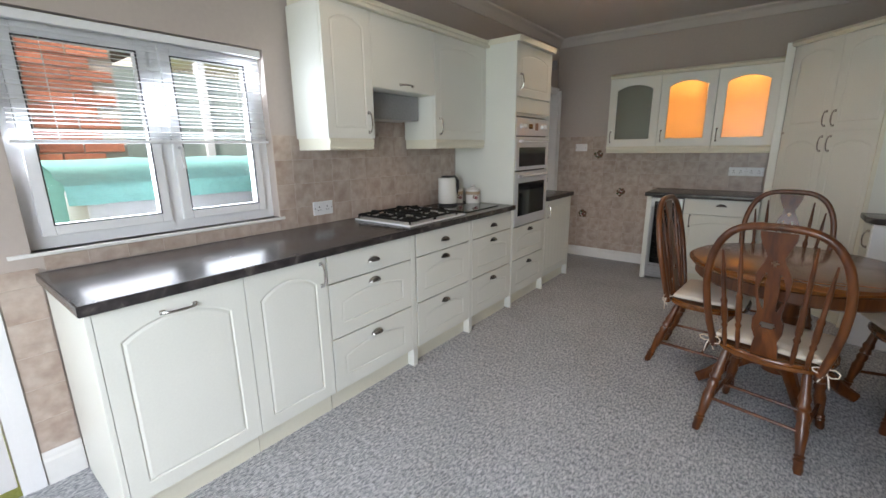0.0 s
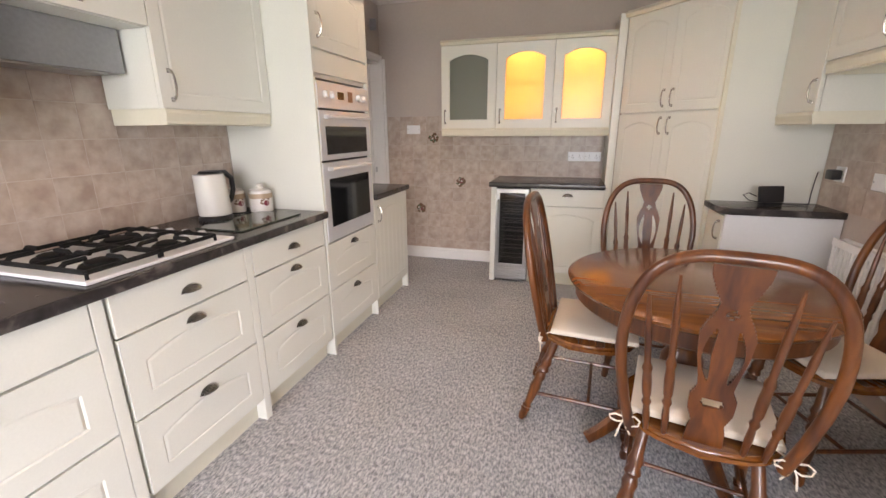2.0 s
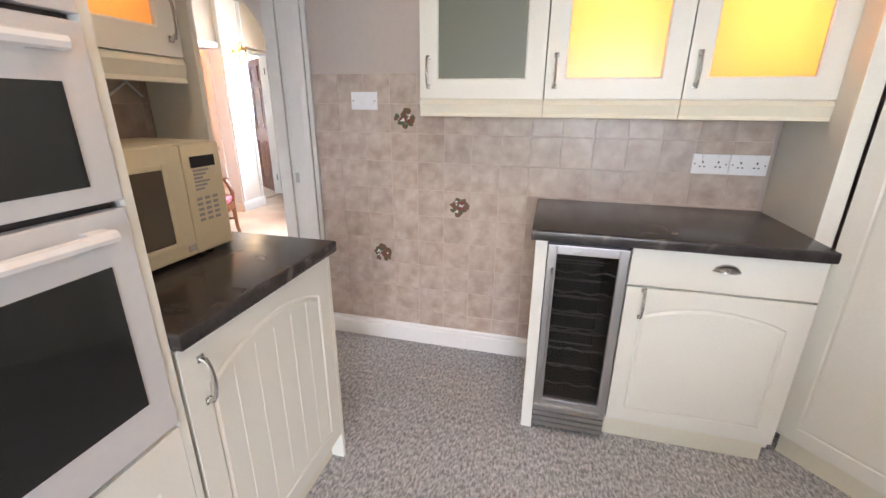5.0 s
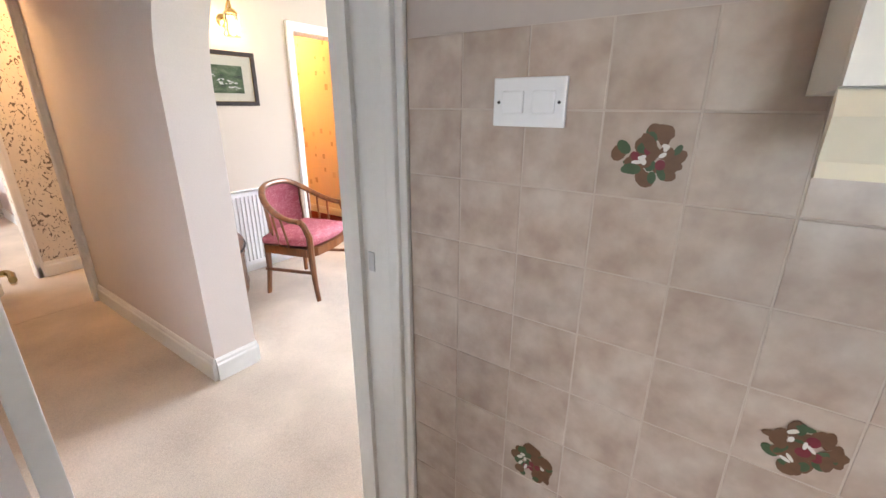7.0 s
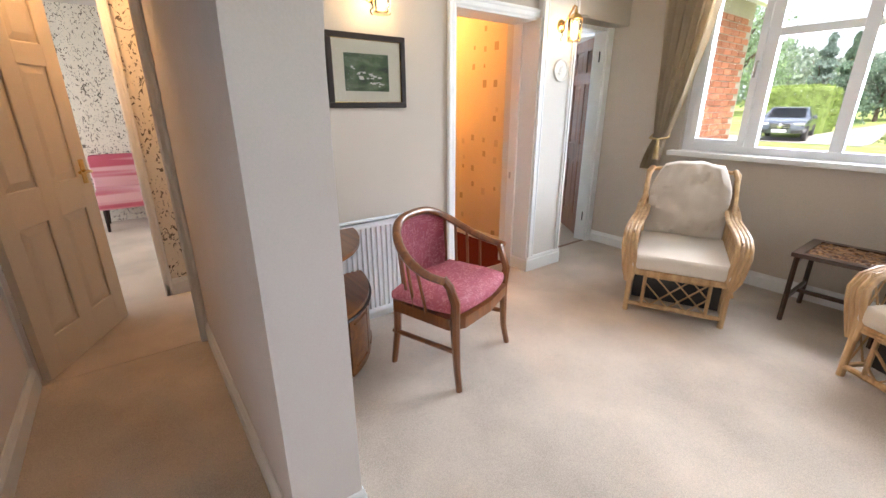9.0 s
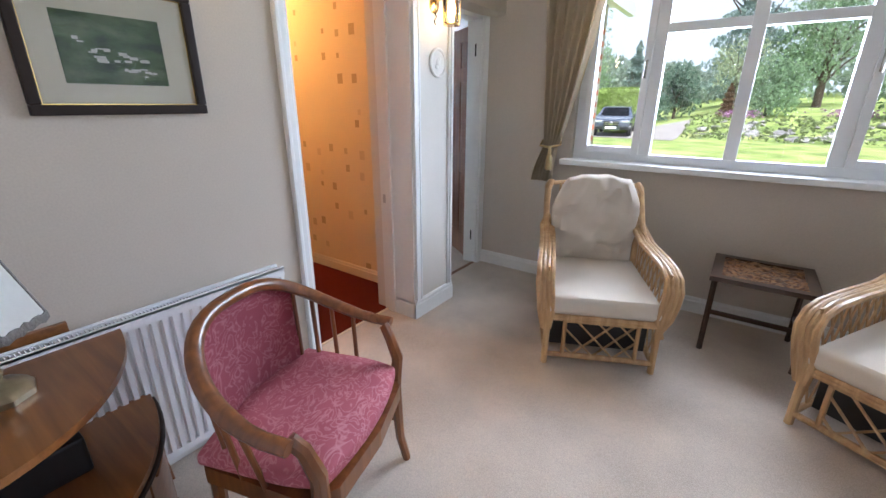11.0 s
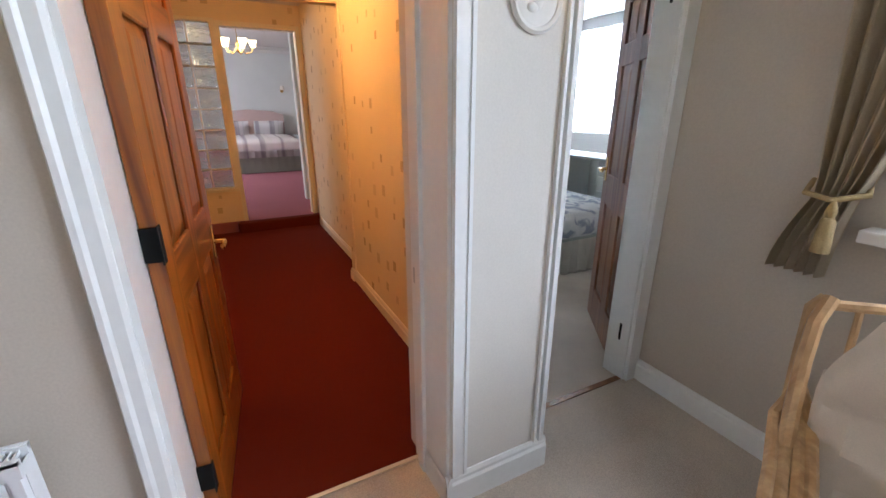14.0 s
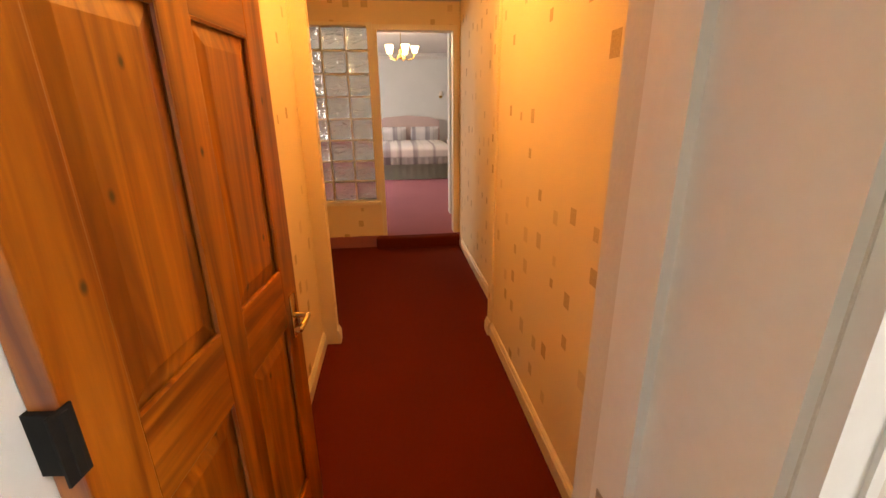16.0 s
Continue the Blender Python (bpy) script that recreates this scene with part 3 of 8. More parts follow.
for x, y, length, rz in ((-5.06, 6.81, 1.88, 180), (-6.94, 6.895, 0.08, 180), (-6.91, 7.875, 1.84, 0), (-7.0, 7.862, 0.09, 0), (-8.94, 7.985, 1.94, 0), (-8.94, 6.45, 0.7, 90), (-7.02, 6.45, 1.92, 180)):
    skirting(x, y, length, rz, 0.006, CORR_SKIRT, 0.72, "cream painted corridor skirting board")
architrave(-4.84, 6.825, 90, 0.765, 1.95, w=0.85)
architrave(-2.25, 4.36, 90, 0.8, 2.02, w=0.8)
structure("door_lining_guest", boxes((-5.02, -4.998, 8.735, 8.809, 0, 2.02), (-5.143, -5.017, 8.722, 8.735, 0, 1.99), (-5.143, -5.017, 8.02, 8.034, 0, 1.99)), WHITE, "white painted lining board of the guest room door", "door frame")
architrave(-5.2, 4.43, 90, 0.73, 2.02, w=0.8)
architrave(-6.08, 4.25, 90, 0.8, 2.0, w=0.8)
# door linings and stops
structure("door_lining_hall", boxes((-2.45, -2.25, 4.36, 4.375, 0, 2.02), (-2.45, -2.25, 5.155, 5.17, 0, 2.02), (-2.45, -2.25, 4.375, 5.155, 2.005, 2.02), (-2.41, -2.37, 5.14, 5.155, 0, 2.005)), WHITE, "white painted lining of the hall door", "door frame")
structure("door_lining_corridor", boxes((-5.062, -4.838, 6.825, 6.84, 0, 1.95), (-5.062, -4.797, 7.578, 7.592, 0, 1.95), (-5.062, -4.838, 6.84, 7.578, 1.938, 1.95), (-5.0, -4.96, 7.564, 7.578, 0, 1.938)), WHITE, "white painted lining of the corridor doorway", "door frame")
structure("door_lining_bedroom", boxes((-9.07, -8.93, 7.157, 7.2, 0.12, 2.11), (-9.07, -8.93, 7.92, 7.96, 0.12, 2.11), (-9.07, -8.93, 7.157, 7.96, 2.11, 2.155)), CORR_SKIRT, "cream painted frame of the bedroom doorway", "door frame")
structure("trim_hall_door", boxes((-2.25, -2.216, 5.122, 5.149, 0, 2.04), (-2.216, -2.192, 5.134, 5.149, 0, 2.04), bevel=0.004), WHITE, "white painted door casing meeting the tiled wall", "architrave")
structure("door_threshold_hall", boxes((-2.35, -2.25, 4.375, 5.155, 0.001, 0.009)), TEAK, "brown wooden threshold strip between carpets", "threshold")
structure("door_threshold_corridor", boxes((-5.045, -5.028, 6.841, 7.577, 0.0061, 0.0105)), CORR_SKIRT, "pale carpet strip in the corridor doorway", "threshold")
structure("door_threshold_guest", boxes((-5.05, -5.022, 8.035, 8.721, 0.0042, 0.0085)), TEAK, "thin carpet strip in the guest room doorway", "threshold")
structure("trim_pillar", boxes((-4.795, -4.777, 7.592, 7.616, 0.13, 2.5), (-4.795, -4.783, 7.616, 7.638, 0.13, 2.5), (-4.795, -4.779, 7.638, 7.65, 0.13, 2.5), (-4.795, -4.781, 7.945, 7.955, 0.13, 2.5), (-4.795, -4.778, 7.968, 7.988, 0.13, 2.5)), WHITE, "white vertical beading on the pillar's edges", "beading")
structure("step_bedroom", boxes((-8.94, -8.815, 7.086, 7.975, 0, 0.12), bevel=0.02), RED_CARPET, "dark red carpeted step up to the bedroom", "step")

# ---- kitchen units ----
def door_mesh(w, h, arch=0.05, rail=0.06, thick=0.02, grooves=0, hole=False):
    """A foil-wrapped front with a routed panel whose top edge is arched; with hole=True the panel is open for glass."""
    bm = bmesh.new()
    l, r, b = rail, w - rail, rail
    s = h - rail - arch
    n = 12
    inner = [(l, b), (r, b), (r, s)]
    outer = [(0, 0), (w, 0), (w, s)]
    for i in range(1, n):
        t = i / n
        x = r + (l - r) * t
        inner.append((x, s + arch * math.sin(math.pi * t) ** 0.8))
        outer.append((w if i == 1 else 0 if i == n - 1 else x, h))
    inner.append((l, s))
    outer.append((0, s))
    cx, cz = w / 2, (b + s) / 2

    def ring(pts, y, inset=0.0):
        hx, hz = (r - l) / 2, (h - 2 * rail) / 2
        fx, fz = 1 - inset / hx, 1 - inset / hz
        return [bm.verts.new((cx + (x - cx) * fx, y, cz + (z - cz) * fz)) for x, z in pts]
    rings = [ring(outer, 0.0), ring(inner, 0.0)]
    if hole:
        rings += [ring(inner, 0.004, 0.006), ring(inner, thick, 0.006)]
    else:
        rings += [ring(inner, 0.004, 0.006), ring(inner, 0.001, 0.016)]
    back = ring(outer, thick)
    k = len(outer)
    for a, c in zip(rings, rings[1:]):
        for i in range(k):
            bm.faces.new((a[i], a[(i + 1) % k], c[(i + 1) % k], c[i]))
    for i in range(k):
        bm.faces.new((rings[0][i], back[i], back[(i + 1) % k], rings[0][(i + 1) % k]))
    if hole:
        for i in range(k):
            bm.faces.new((back[i], rings[-1][i], rings[-1][(i + 1) % k], back[(i + 1) % k]))
    else:
        bm.faces.new(rings[-1])
        bm.faces.new(back[::-1])
        # shallow beads down the panel
        for i in range(grooves):
            x = l + (r - l) * (i + 1) / (grooves + 1)
            sweep(bm, [(x, 0.0012, b + 0.03), (x, 0.0012, s + arch * 0.5 - 0.02)], 0.0014, 4)
    return bm


def bow_handle(length=0.11):
    bm = bmesh.new()
    h = length / 2
    pts = [(0, 0, -h), (0, -0.014, -h + 0.003), (0, -0.024, -h * 0.72), (0, -0.028, -h * 0.3), (0, -0.029, 0), (0, -0.028, h * 0.3), (0, -0.024, h * 0.72), (0, -0.014, h - 0.003), (0, 0, h)]
    sweep(bm, pts, [0.008, 0.007, 0.0045, 0.005, 0.0055, 0.005, 0.0045, 0.007, 0.008], 8)
    for s in (-h, h):
        box(bm, -0.009, 0.009, -0.004, 0, s - 0.009, s + 0.009, 0.002)
    return bm


def cup_handle():
    bm = bmesh.new()
    rows = []
    for i in range(7):
        v = math.pi / 2 * i / 6
        rows.append([bm.verts.new((0.042 * math.cos(t) * math.cos(v * 0.9), -0.026 * math.sin(v) - 0.001, 0.008 + 0.026 * math.sin(t) * math.cos(v))) for t in (math.pi * j / 10 for j in range(11))])
    for a, b in zip(rows, rows[1:]):
        for j in range(10):
            bm.faces.new((a[j], a[j + 1], b[j + 1], b[j]))
    bmesh.ops.solidify(bm, geom=bm.faces[:], thickness=0.0025)
    sweep(bm, [(-0.044, -0.002, 0.008), (0.044, -0.002, 0.008)], 0.003, 6)
    return bm


BOW = mesh_of("handle", bow_handle(), CHROME, True)
CUP = mesh_of("handle", cup_handle(), CHROME, True)


def put(name, me, parent, at, label=""):
    ob = new(name, me)
    ob.matrix_basis = at
    ob.parent = parent
    return tagged(ob, label)


def front(parent, x, z, w, h, handle=None, name="door", arch=0.05, rail=0.06, grooves=0, plain=False, mat=None):
    """A door or drawer front with its handle: ('bow', x, z), ('bar', x, z) lying flat, or ('cup', x, z) in the front's own measures."""
    g = 0.0015
    bm = boxes((0, w - 2 * g, 0, 0.02, 0, h - 2 * g), bevel=0.003) if plain else door_mesh(w - 2 * g, h - 2 * g, arch, rail, grooves=grooves)
    d = part(name, bm, mat or CREAM, parent, "", (x + g, 0, z + g))
    if handle:
        kind, hx, hz = handle
        if kind == "cup":
            put("handle", CUP, d, pose(hx, 0, hz), "brushed nickel cup handle")
        else:
            put("handle", BOW, d, pose(hx, 0, hz, 0, 90 if kind == "bar" else 0, 0), "brushed nickel bow handle")
    return d


def base_unit(m, w, fronts, label, depth=0.58, z1=0.87, foot=0.1, group="kitchen base units"):
    u = thing("base_cabinet", m, label, "cabinet", group)
    part("body", boxes((0.001, w - 0.001, 0.022, depth, foot + 0.02, z1)), CREAM, u)
    part("plinth", boxes((0.001, w - 0.001, 0.05, 0.066, 0, foot + 0.02)), CREAM2, u)
    for f in fronts:
        front(u, *f[:4], **f[4])
    return u


L = -1.655


def west(y, z=0.0, x=L):
    return pose(x, y, z, 0, 0, 90)


DRAWERS = lambda w: [(0, 0.72, w, 0.145, dict(handle=("cup", w / 2, 0.05), name="drawer_front", plain=True)),
                     (0, 0.42, w, 0.295, dict(handle=("cup", w / 2, 0.235), name="drawer_front", arch=0.035, rail=0.07)),
                     (0, 0.12, w, 0.295, dict(handle=("cup", w / 2, 0.225), name="drawer_front", arch=0.035, rail=0.07))]
solo("cupboard_end", boxes((-2.22, L, 0.182, 0.2, 0, 0.868), bevel=0.002), CREAM, "cream end panel closing the run of base units", "panel")
base_unit(west(0.2), 0.5, [(0, 0.12, 0.5, 0.745, dict(handle=("bar", 0.25, 0.69), arch=0.06))], "cream appliance door with an arched routed panel")
base_unit(west(0.7), 0.41, [(0, 0.12, 0.41, 0.745, dict(handle=("bow", 0.375, 0.66), arch=0.06))], "cream cupboard with an arched routed door")
base_unit(west(1.115), 0.605, DRAWERS(0.605), "cream three-drawer base unit with nickel cup handles")
base_unit(west(1.775), 0.57, DRAWERS(0.57), "cream three-drawer base unit under the hob")
base_unit(west(2.39), 0.575, DRAWERS(0.575), "cream three-drawer base unit beside the oven tower")
for y in (1.722, 2.347):
    solo("filler_post", boxes((L - 0.5, L, y, y + 0.04, 0, 0.868), bevel=0.003), CREAM, "narrow cream filler post between base units", "panel", group="filler posts")
# oven tower
tower = thing("oven_tower", west(2.985), "tall cream oven housing with cupboard above and drawers below", "cabinet")
part("body", boxes((0, 0.018, 0.0, 0.59, 0, 2.16), (0.622, 0.64, 0.0, 0.59, 0, 2.16), (0.018, 0.622, 0.022, 0.59, 0.12, 0.7), (0.018, 0.622, 0.022, 0.59, 1.62, 2.16), (0.018, 0.622, 0.56, 0.59, 0.7, 1.62)), CREAM, tower)
part("plinth", boxes((0.018, 0.622, 0.05, 0.066, 0, 0.12)), CREAM2, tower)
part("cornice", slab([(-0.01, -0.03), (0.66, -0.03), (0.66, 0.59), (-0.01, 0.59)], 2.16, 2.2), CREAM2, tower)
front(tower, 0.018, 0.42, 0.604, 0.285, ("cup", 0.3, 0.225), "drawer_front", 0.035, 0.07)
front(tower, 0.018, 0.12, 0.604, 0.295, ("cup", 0.3, 0.225), "drawer_front", 0.035, 0.07)
front(tower, 0.018, 1.64, 0.604, 0.115, None, "filler", plain=True)
front(tower, 0.018, 1.765, 0.604, 0.39, ("bow", 0.05, 0.11), "door", 0.04, 0.06)

oven = thing("double_oven", west(3.005, 0.71, L + 0.004), "built-in silver-white double oven with dark glass windows", "oven")
part("body", boxes((0.01, 0.59, 0.022, 0.54, 0.0, 0.9)), BLACK, oven)
OVENW = material("white_enamel", (0.74, 0.75, 0.76), 0.22, var=0.02, bump=0)
OVENS = material("silver_enamel", (0.64, 0.655, 0.68), 0.3, metal=0.25, var=0.03, bump=0)
panel = part("control_panel", boxes((0, 0.6, 0, 0.022, 0.755, 0.895), bevel=0.003), OVENS, oven)
part("display", boxes((0.21, 0.28, -0.002, 0.001, 0.81, 0.85)), DARKGLASS, panel, "dark clock display")
part("dial_plate", boxes((0.33, 0.385, -0.002, 0.001, 0.80, 0.86)), material("bronze_plate", (0.22, 0.12, 0.07), 0.4), panel, "bronze-coloured dial plate")
knob = turned([(0.021, 0), (0.021, 0.006), (0.016, 0.012), (0.014, 0.02), (0.0, 0.021)])
kn = part("knob", knob, OVENW, panel, "white control knob", pose(0.075, 0, 0.83, 90, 0, 0), True)
for x in (0.145, 0.46, 0.53):
    twin(kn, pose(x, 0, 0.83, 90, 0, 0))
for z0, z1, w0, w1 in ((0.475, 0.745, 0.505, 0.66), (0.005, 0.462, 0.09, 0.37)):
    d = part("oven_door", boxes((0, 0.6, 0, 0.022, z0, z1), bevel=0.003), OVENS, oven)
    part("window", boxes((0.055, 0.55, -0.0025, 0.001, w0, w1), bevel=0.001), DARKGLASS, d, "dark glass window")
    bm = rod([(0.05, -0.028, z1 - 0.035), (0.55, -0.028, z1 - 0.035)], r=0.011)
    box(bm, 0.05, 0.085, -0.03, 0, z1 - 0.045, z1 - 0.025)
    box(bm, 0.515, 0.55, -0.03, 0, z1 - 0.045, z1 - 0.025)
    part("handle", bm, OVENW, d, "white bar handle", None, True)

base_unit(west(3.635), 0.6, [(0, 0.12, 0.6, 0.745, dict(handle=("bow", 0.05, 0.64), arch=0.06, grooves=5))], "cream cupboard with a beaded arched door")
solo("cupboard_end", boxes((-2.2, L, 4.237, 4.255, 0, 0.868), bevel=0.002), CREAM, "cream end panel by the hall door", "panel")


def worktop(outline, label, z0=0.87, z1=0.91):
    bm = slab(outline, z0, z1)
    bmesh.ops.bevel(bm, geom=[e for e in bm.edges if e.calc_length() > 0.05 and abs(e.verts[0].co.z - e.verts[1].co.z) < 1e-5], offset=0.007, segments=3, affect="EDGES", profile=0.5)
    return solo("worktop", bm, WORKTOP, label, "worktop", group="slate worktops", smooth=True)


worktop([(-2.248, 0.165), (-1.628, 0.165), (-1.628, 2.984), (-2.248, 2.984)], "long dark slate-effect worktop with a rounded edge")
worktop([(-2.248, 3.627), (-1.628, 3.627), (-1.628, 4.262), (-2.248, 4.262)], "short dark slate-effect worktop beside the oven")

# wall units on the west wall
def wall_unit(m, w, z0, z1, label, handle, depth=0.3, arch=0.04, plain=False, pelmet=True, ends=(0, 0), grooves=0, name="wall_cabinet"):
    u = thing(name, m, label, "cabinet", "kitchen wall units")
    part("body", boxes((0.001, w - 0.001, 0.022, depth, z0, z1)), CREAM, u)
    front(u, 0, z0, w, z1 - z0, handle, "door", arch, 0.055, grooves, plain)
    if pelmet:
        prof = [(0.0, 0), (0.012, 0), (0.02, -0.018), (0.012, -0.05), (0.016, -0.06), (0.0, -0.065)]
        bm = moulded(w - 0.02, [(d - 0.018, h) for d, h in prof])
        part("pelmet", bm, CREAM2, u, "moulded cream light pelmet", (0.01, 0.0, z0))
        for e, x in zip(ends, (0.012, w - 0.026)):
            if e:
                part("pelmet_return", boxes((x, x + 0.014, 0.012, depth, z0 - 0.065, z0)), CREAM2, u)
    return u


U = -1.93
wall_unit(west(1.39, x=U), 0.345, 1.435, 2.14, "cream wall cupboard with an arched door over the worktop", ("bow", 0.3, 0.09), ends=(1, 1))
wall_unit(west(1.736, x=U), 0.584, 1.73, 2.14, "cream bridging cupboard hiding the cooker hood", ("bar", 0.29, 0.035), plain=True, pelmet=False)
wall_unit(west(2.321, x=U), 0.66, 1.435, 2.14, "cream wall cupboard with an arched door beside the oven tower", ("bow", 0.05, 0.09), ends=(1, 0))
solo("cornice", moulded(1.594, [(0, 0), (0.03, 0), (0.035, 0.015), (0.02, 0.03), (0.03, 0.05), (-0.28, 0.05), (-0.28, 0)]), CREAM2, "moulded cream cornice along the wall units", "cornice", pose(U, 1.39, 2.141, 0, 0, 90))
hood = thing("cooker_hood", west(1.75, 1.565, -2.075), "grey canopy cooker hood under the bridging cupboard", "cooker hood")
part("canopy", boxes((0.0, 0.555, 0.0, 0.165, 0.0, 0.164), bevel=0.004), material("grey_hood_paint", (0.26, 0.265, 0.265), 0.4), hood)
part("filter", boxes((0.05, 0.5, 0.02, 0.15, -0.006, 0.0)), STEEL, hood, "steel grease filter")
# cupboard over the microwave
solo("tall_filler", boxes((-2.24, -2.03, 4.222, 4.242, 0.911, 2.14), bevel=0.002), CREAM, "tall cream side panel standing on the worktop", "panel")

# glazed units and wine cooler on the end wall
AMBER = frosted("amber_lit_glass", (1.0, 0.74, 0.43), 0.05)
OBSC = frosted("obscured_glass", (0.7, 0.75, 0.7), 0.1, 0.45)
_haze = OBSC.node_tree.nodes.new("ShaderNodeBsdfDiffuse")
_haze.inputs["Color"].default_value = (0.3, 0.32, 0.27, 1)
OBSC.node_tree.links.new(_haze.outputs[0], OBSC.node_tree.nodes["Mix Shader"].inputs[1])


def glazed_unit(m, w, lit, handle_x):
    u = thing("glazed_wall_cabinet", m, "cream wall cupboard with an arched " + ("glowing amber frosted" if lit else "obscured") + " glass door", "cabinet", "glazed wall units")
    part("body", boxes((0.002, 0.02, 0.022, 0.3, 1.365, 2.07), (w - 0.02, w - 0.002, 0.022, 0.3, 1.365, 2.07), (0.02, w - 0.02, 0.285, 0.3, 1.365, 2.07), (0.02, w - 0.02, 0.022, 0.285, 1.365, 1.383), (0.02, w - 0.02, 0.022, 0.285, 2.052, 2.07)), CREAM, u)
    d = part("door", door_mesh(w - 0.004, 0.7, 0.05, 0.07, hole=True), CREAM, u, "", (0.002, 0, 1.367))
    put("handle", BOW, d, pose(handle_x, 0, 0.1), "brushed nickel bow handle")
    part("glass_pane", boxes((0.055, w - 0.06, 0.012, 0.016, 0.055, 0.65)), AMBER if lit else OBSC, d, "frosted amber glass" if lit else "obscured glass")
    sh = part("shelf", boxes((0.021, w - 0.021, 0.05, 0.28, 1.71, 1.716)), CLEAR if not lit else CREAM, u)
    part("pelmet", moulded(w - 0.002, [(-0.02, 0), (-0.006, 0), (0.004, -0.02), (-0.006, -0.055), (-0.002, -0.068), (-0.02, -0.07)]), CREAM2, u, "moulded cream light pelmet", (0.001, 0, 1.365))
    part("cornice", moulded(w - 0.001, [(-0.28, 0), (0.015, 0), (0.03, 0.02), (0.012, 0.04), (-0.28, 0.045)]), CREAM2, u, "moulded cream cornice", (0.0005, 0, 2.071))
    if lit:
        lamp("cabinet_light", "POINT", 0.8, (1.0, 0.64, 0.34), m @ pose(w / 2, 0.16, 2.0), 0.03)
        lamp("cabinet_light", "POINT", 0.5, (1.0, 0.64, 0.34), m @ pose(w / 2, 0.2, 1.6), 0.03)
    return u


glazed_unit(pose(-1.51, 4.84, 0), 0.505, False, 0.035)
glazed_unit(pose(-1.004, 4.84, 0), 0.488, True, 0.035)
glazed_unit(pose(-0.515, 4.84, 0), 0.478, True, 0.035)
glazed_unit(west(3.6, 0.1, -2.03), 0.58, True, 0.54)
for i, x in enumerate((-1.42, -1.33, -1.25, -1.16)):
    g = turned([(0.028, 0), (0.03, 0.004), (0.004, 0.01), (0.004, 0.07), (0.02, 0.085), (0.032, 0.11), (0.03, 0.15), (0.0, 0.151)] if i != 3 else [(0.05, 0), (0.065, 0.05), (0.06, 0.1), (0.04, 0.13), (0, 0.135)])
    solo("wine_glass" if i != 3 else "vase", g, CLEAR if i != 3 else BLACK, "clear stemmed glass on a cabinet shelf" if i != 3 else "dark round vase on a cabinet shelf", "glass" if i != 3 else "vase", (x, 5.0, 1.717 if i > 1 else 1.384), "glassware" if i != 3 else "", True)
solo("tall_filler", boxes((-0.983, -0.938, 4.6, 5.145, 0, 0.868), bevel=0.002), CREAM, "cream end panel beside the wine cooler", "panel")
wine = thing("wine_cooler", pose(-0.935, 4.585, 0.0) @ Matrix.Diagonal((0.95, 1, 1, 1)), "slim steel-framed wine cooler with a dark glass door", "wine cooler")
part("body", boxes((0.0, 0.02, 0.03, 0.5, 0.02, 0.86), (0.28, 0.3, 0.03, 0.5, 0.02, 0.86), (0.02, 0.28, 0.48, 0.5, 0.02, 0.86), (0.02, 0.28, 0.03, 0.48, 0.02, 0.12), (0.02, 0.28, 0.03, 0.48, 0.84, 0.86)), BLACK, wine)
wd = part("door", boxes((0, 0.035, 0, 0.028, 0.15, 0.855), (0.265, 0.3, 0, 0.028, 0.15, 0.855), (0.035, 0.265, 0, 0.028, 0.82, 0.855), (0.035, 0.265, 0, 0.028, 0.15, 0.175), bevel=0.002), STEEL, wine, "brushed steel door frame")
part("glass_pane", boxes((0.035, 0.265, 0.012, 0.018, 0.175, 0.82)), glass("smoked_glass", (0.6, 0.58, 0.57)), wd, "smoked glass")
part("handle", rod([(0.022, 0, 0.24), (0.022, -0.025, 0.25), (0.022, -0.025, 0.75), (0.022, 0, 0.76)], r=0.006), STEEL, wd, "steel bar handle", None, True)
part("vent", boxes(*[(0.0, 0.3, 0.006, 0.02, 0.03 + 0.026 * i, 0.048 + 0.026 * i) for i in range(4)], (0.0, 0.3, 0.02, 0.03, 0.02, 0.14)), STEEL, wine, "slotted steel kick vent")
for i in range(7):
    z = 0.22 + 0.085 * i
    part("shelf", rod([(0.03, 0.05, z), (0.03, 0.05, z + 0.012), (0.08, 0.05, z), (0.13, 0.05, z + 0.012), (0.18, 0.05, z), (0.23, 0.05, z + 0.012), (0.27, 0.05, z)], [(0.03, 0.2, z), (0.27, 0.2, z)], [(0.03, 0.4, z), (0.27, 0.4, z)], r=0.004, segs=6), STEEL, wine, "wire bottle shelf")
base_unit(pose(-0.643, 4.6, 0), 0.6, [(0, 0.72, 0.6, 0.145, dict(handle=("cup", 0.308, 0.075), name="drawer_front", plain=True)), (0, 0.12, 0.6, 0.595, dict(handle=("bow", 0.06, 0.53), arch=0.05))], "cream cupboard with a drawer above an arched door", depth=0.54)
worktop([(-1.0, 4.57), (-0.042, 4.57), (-0.042, 5.148), (-1.0, 5.148)], "dark slate-effect worktop over the wine cooler")

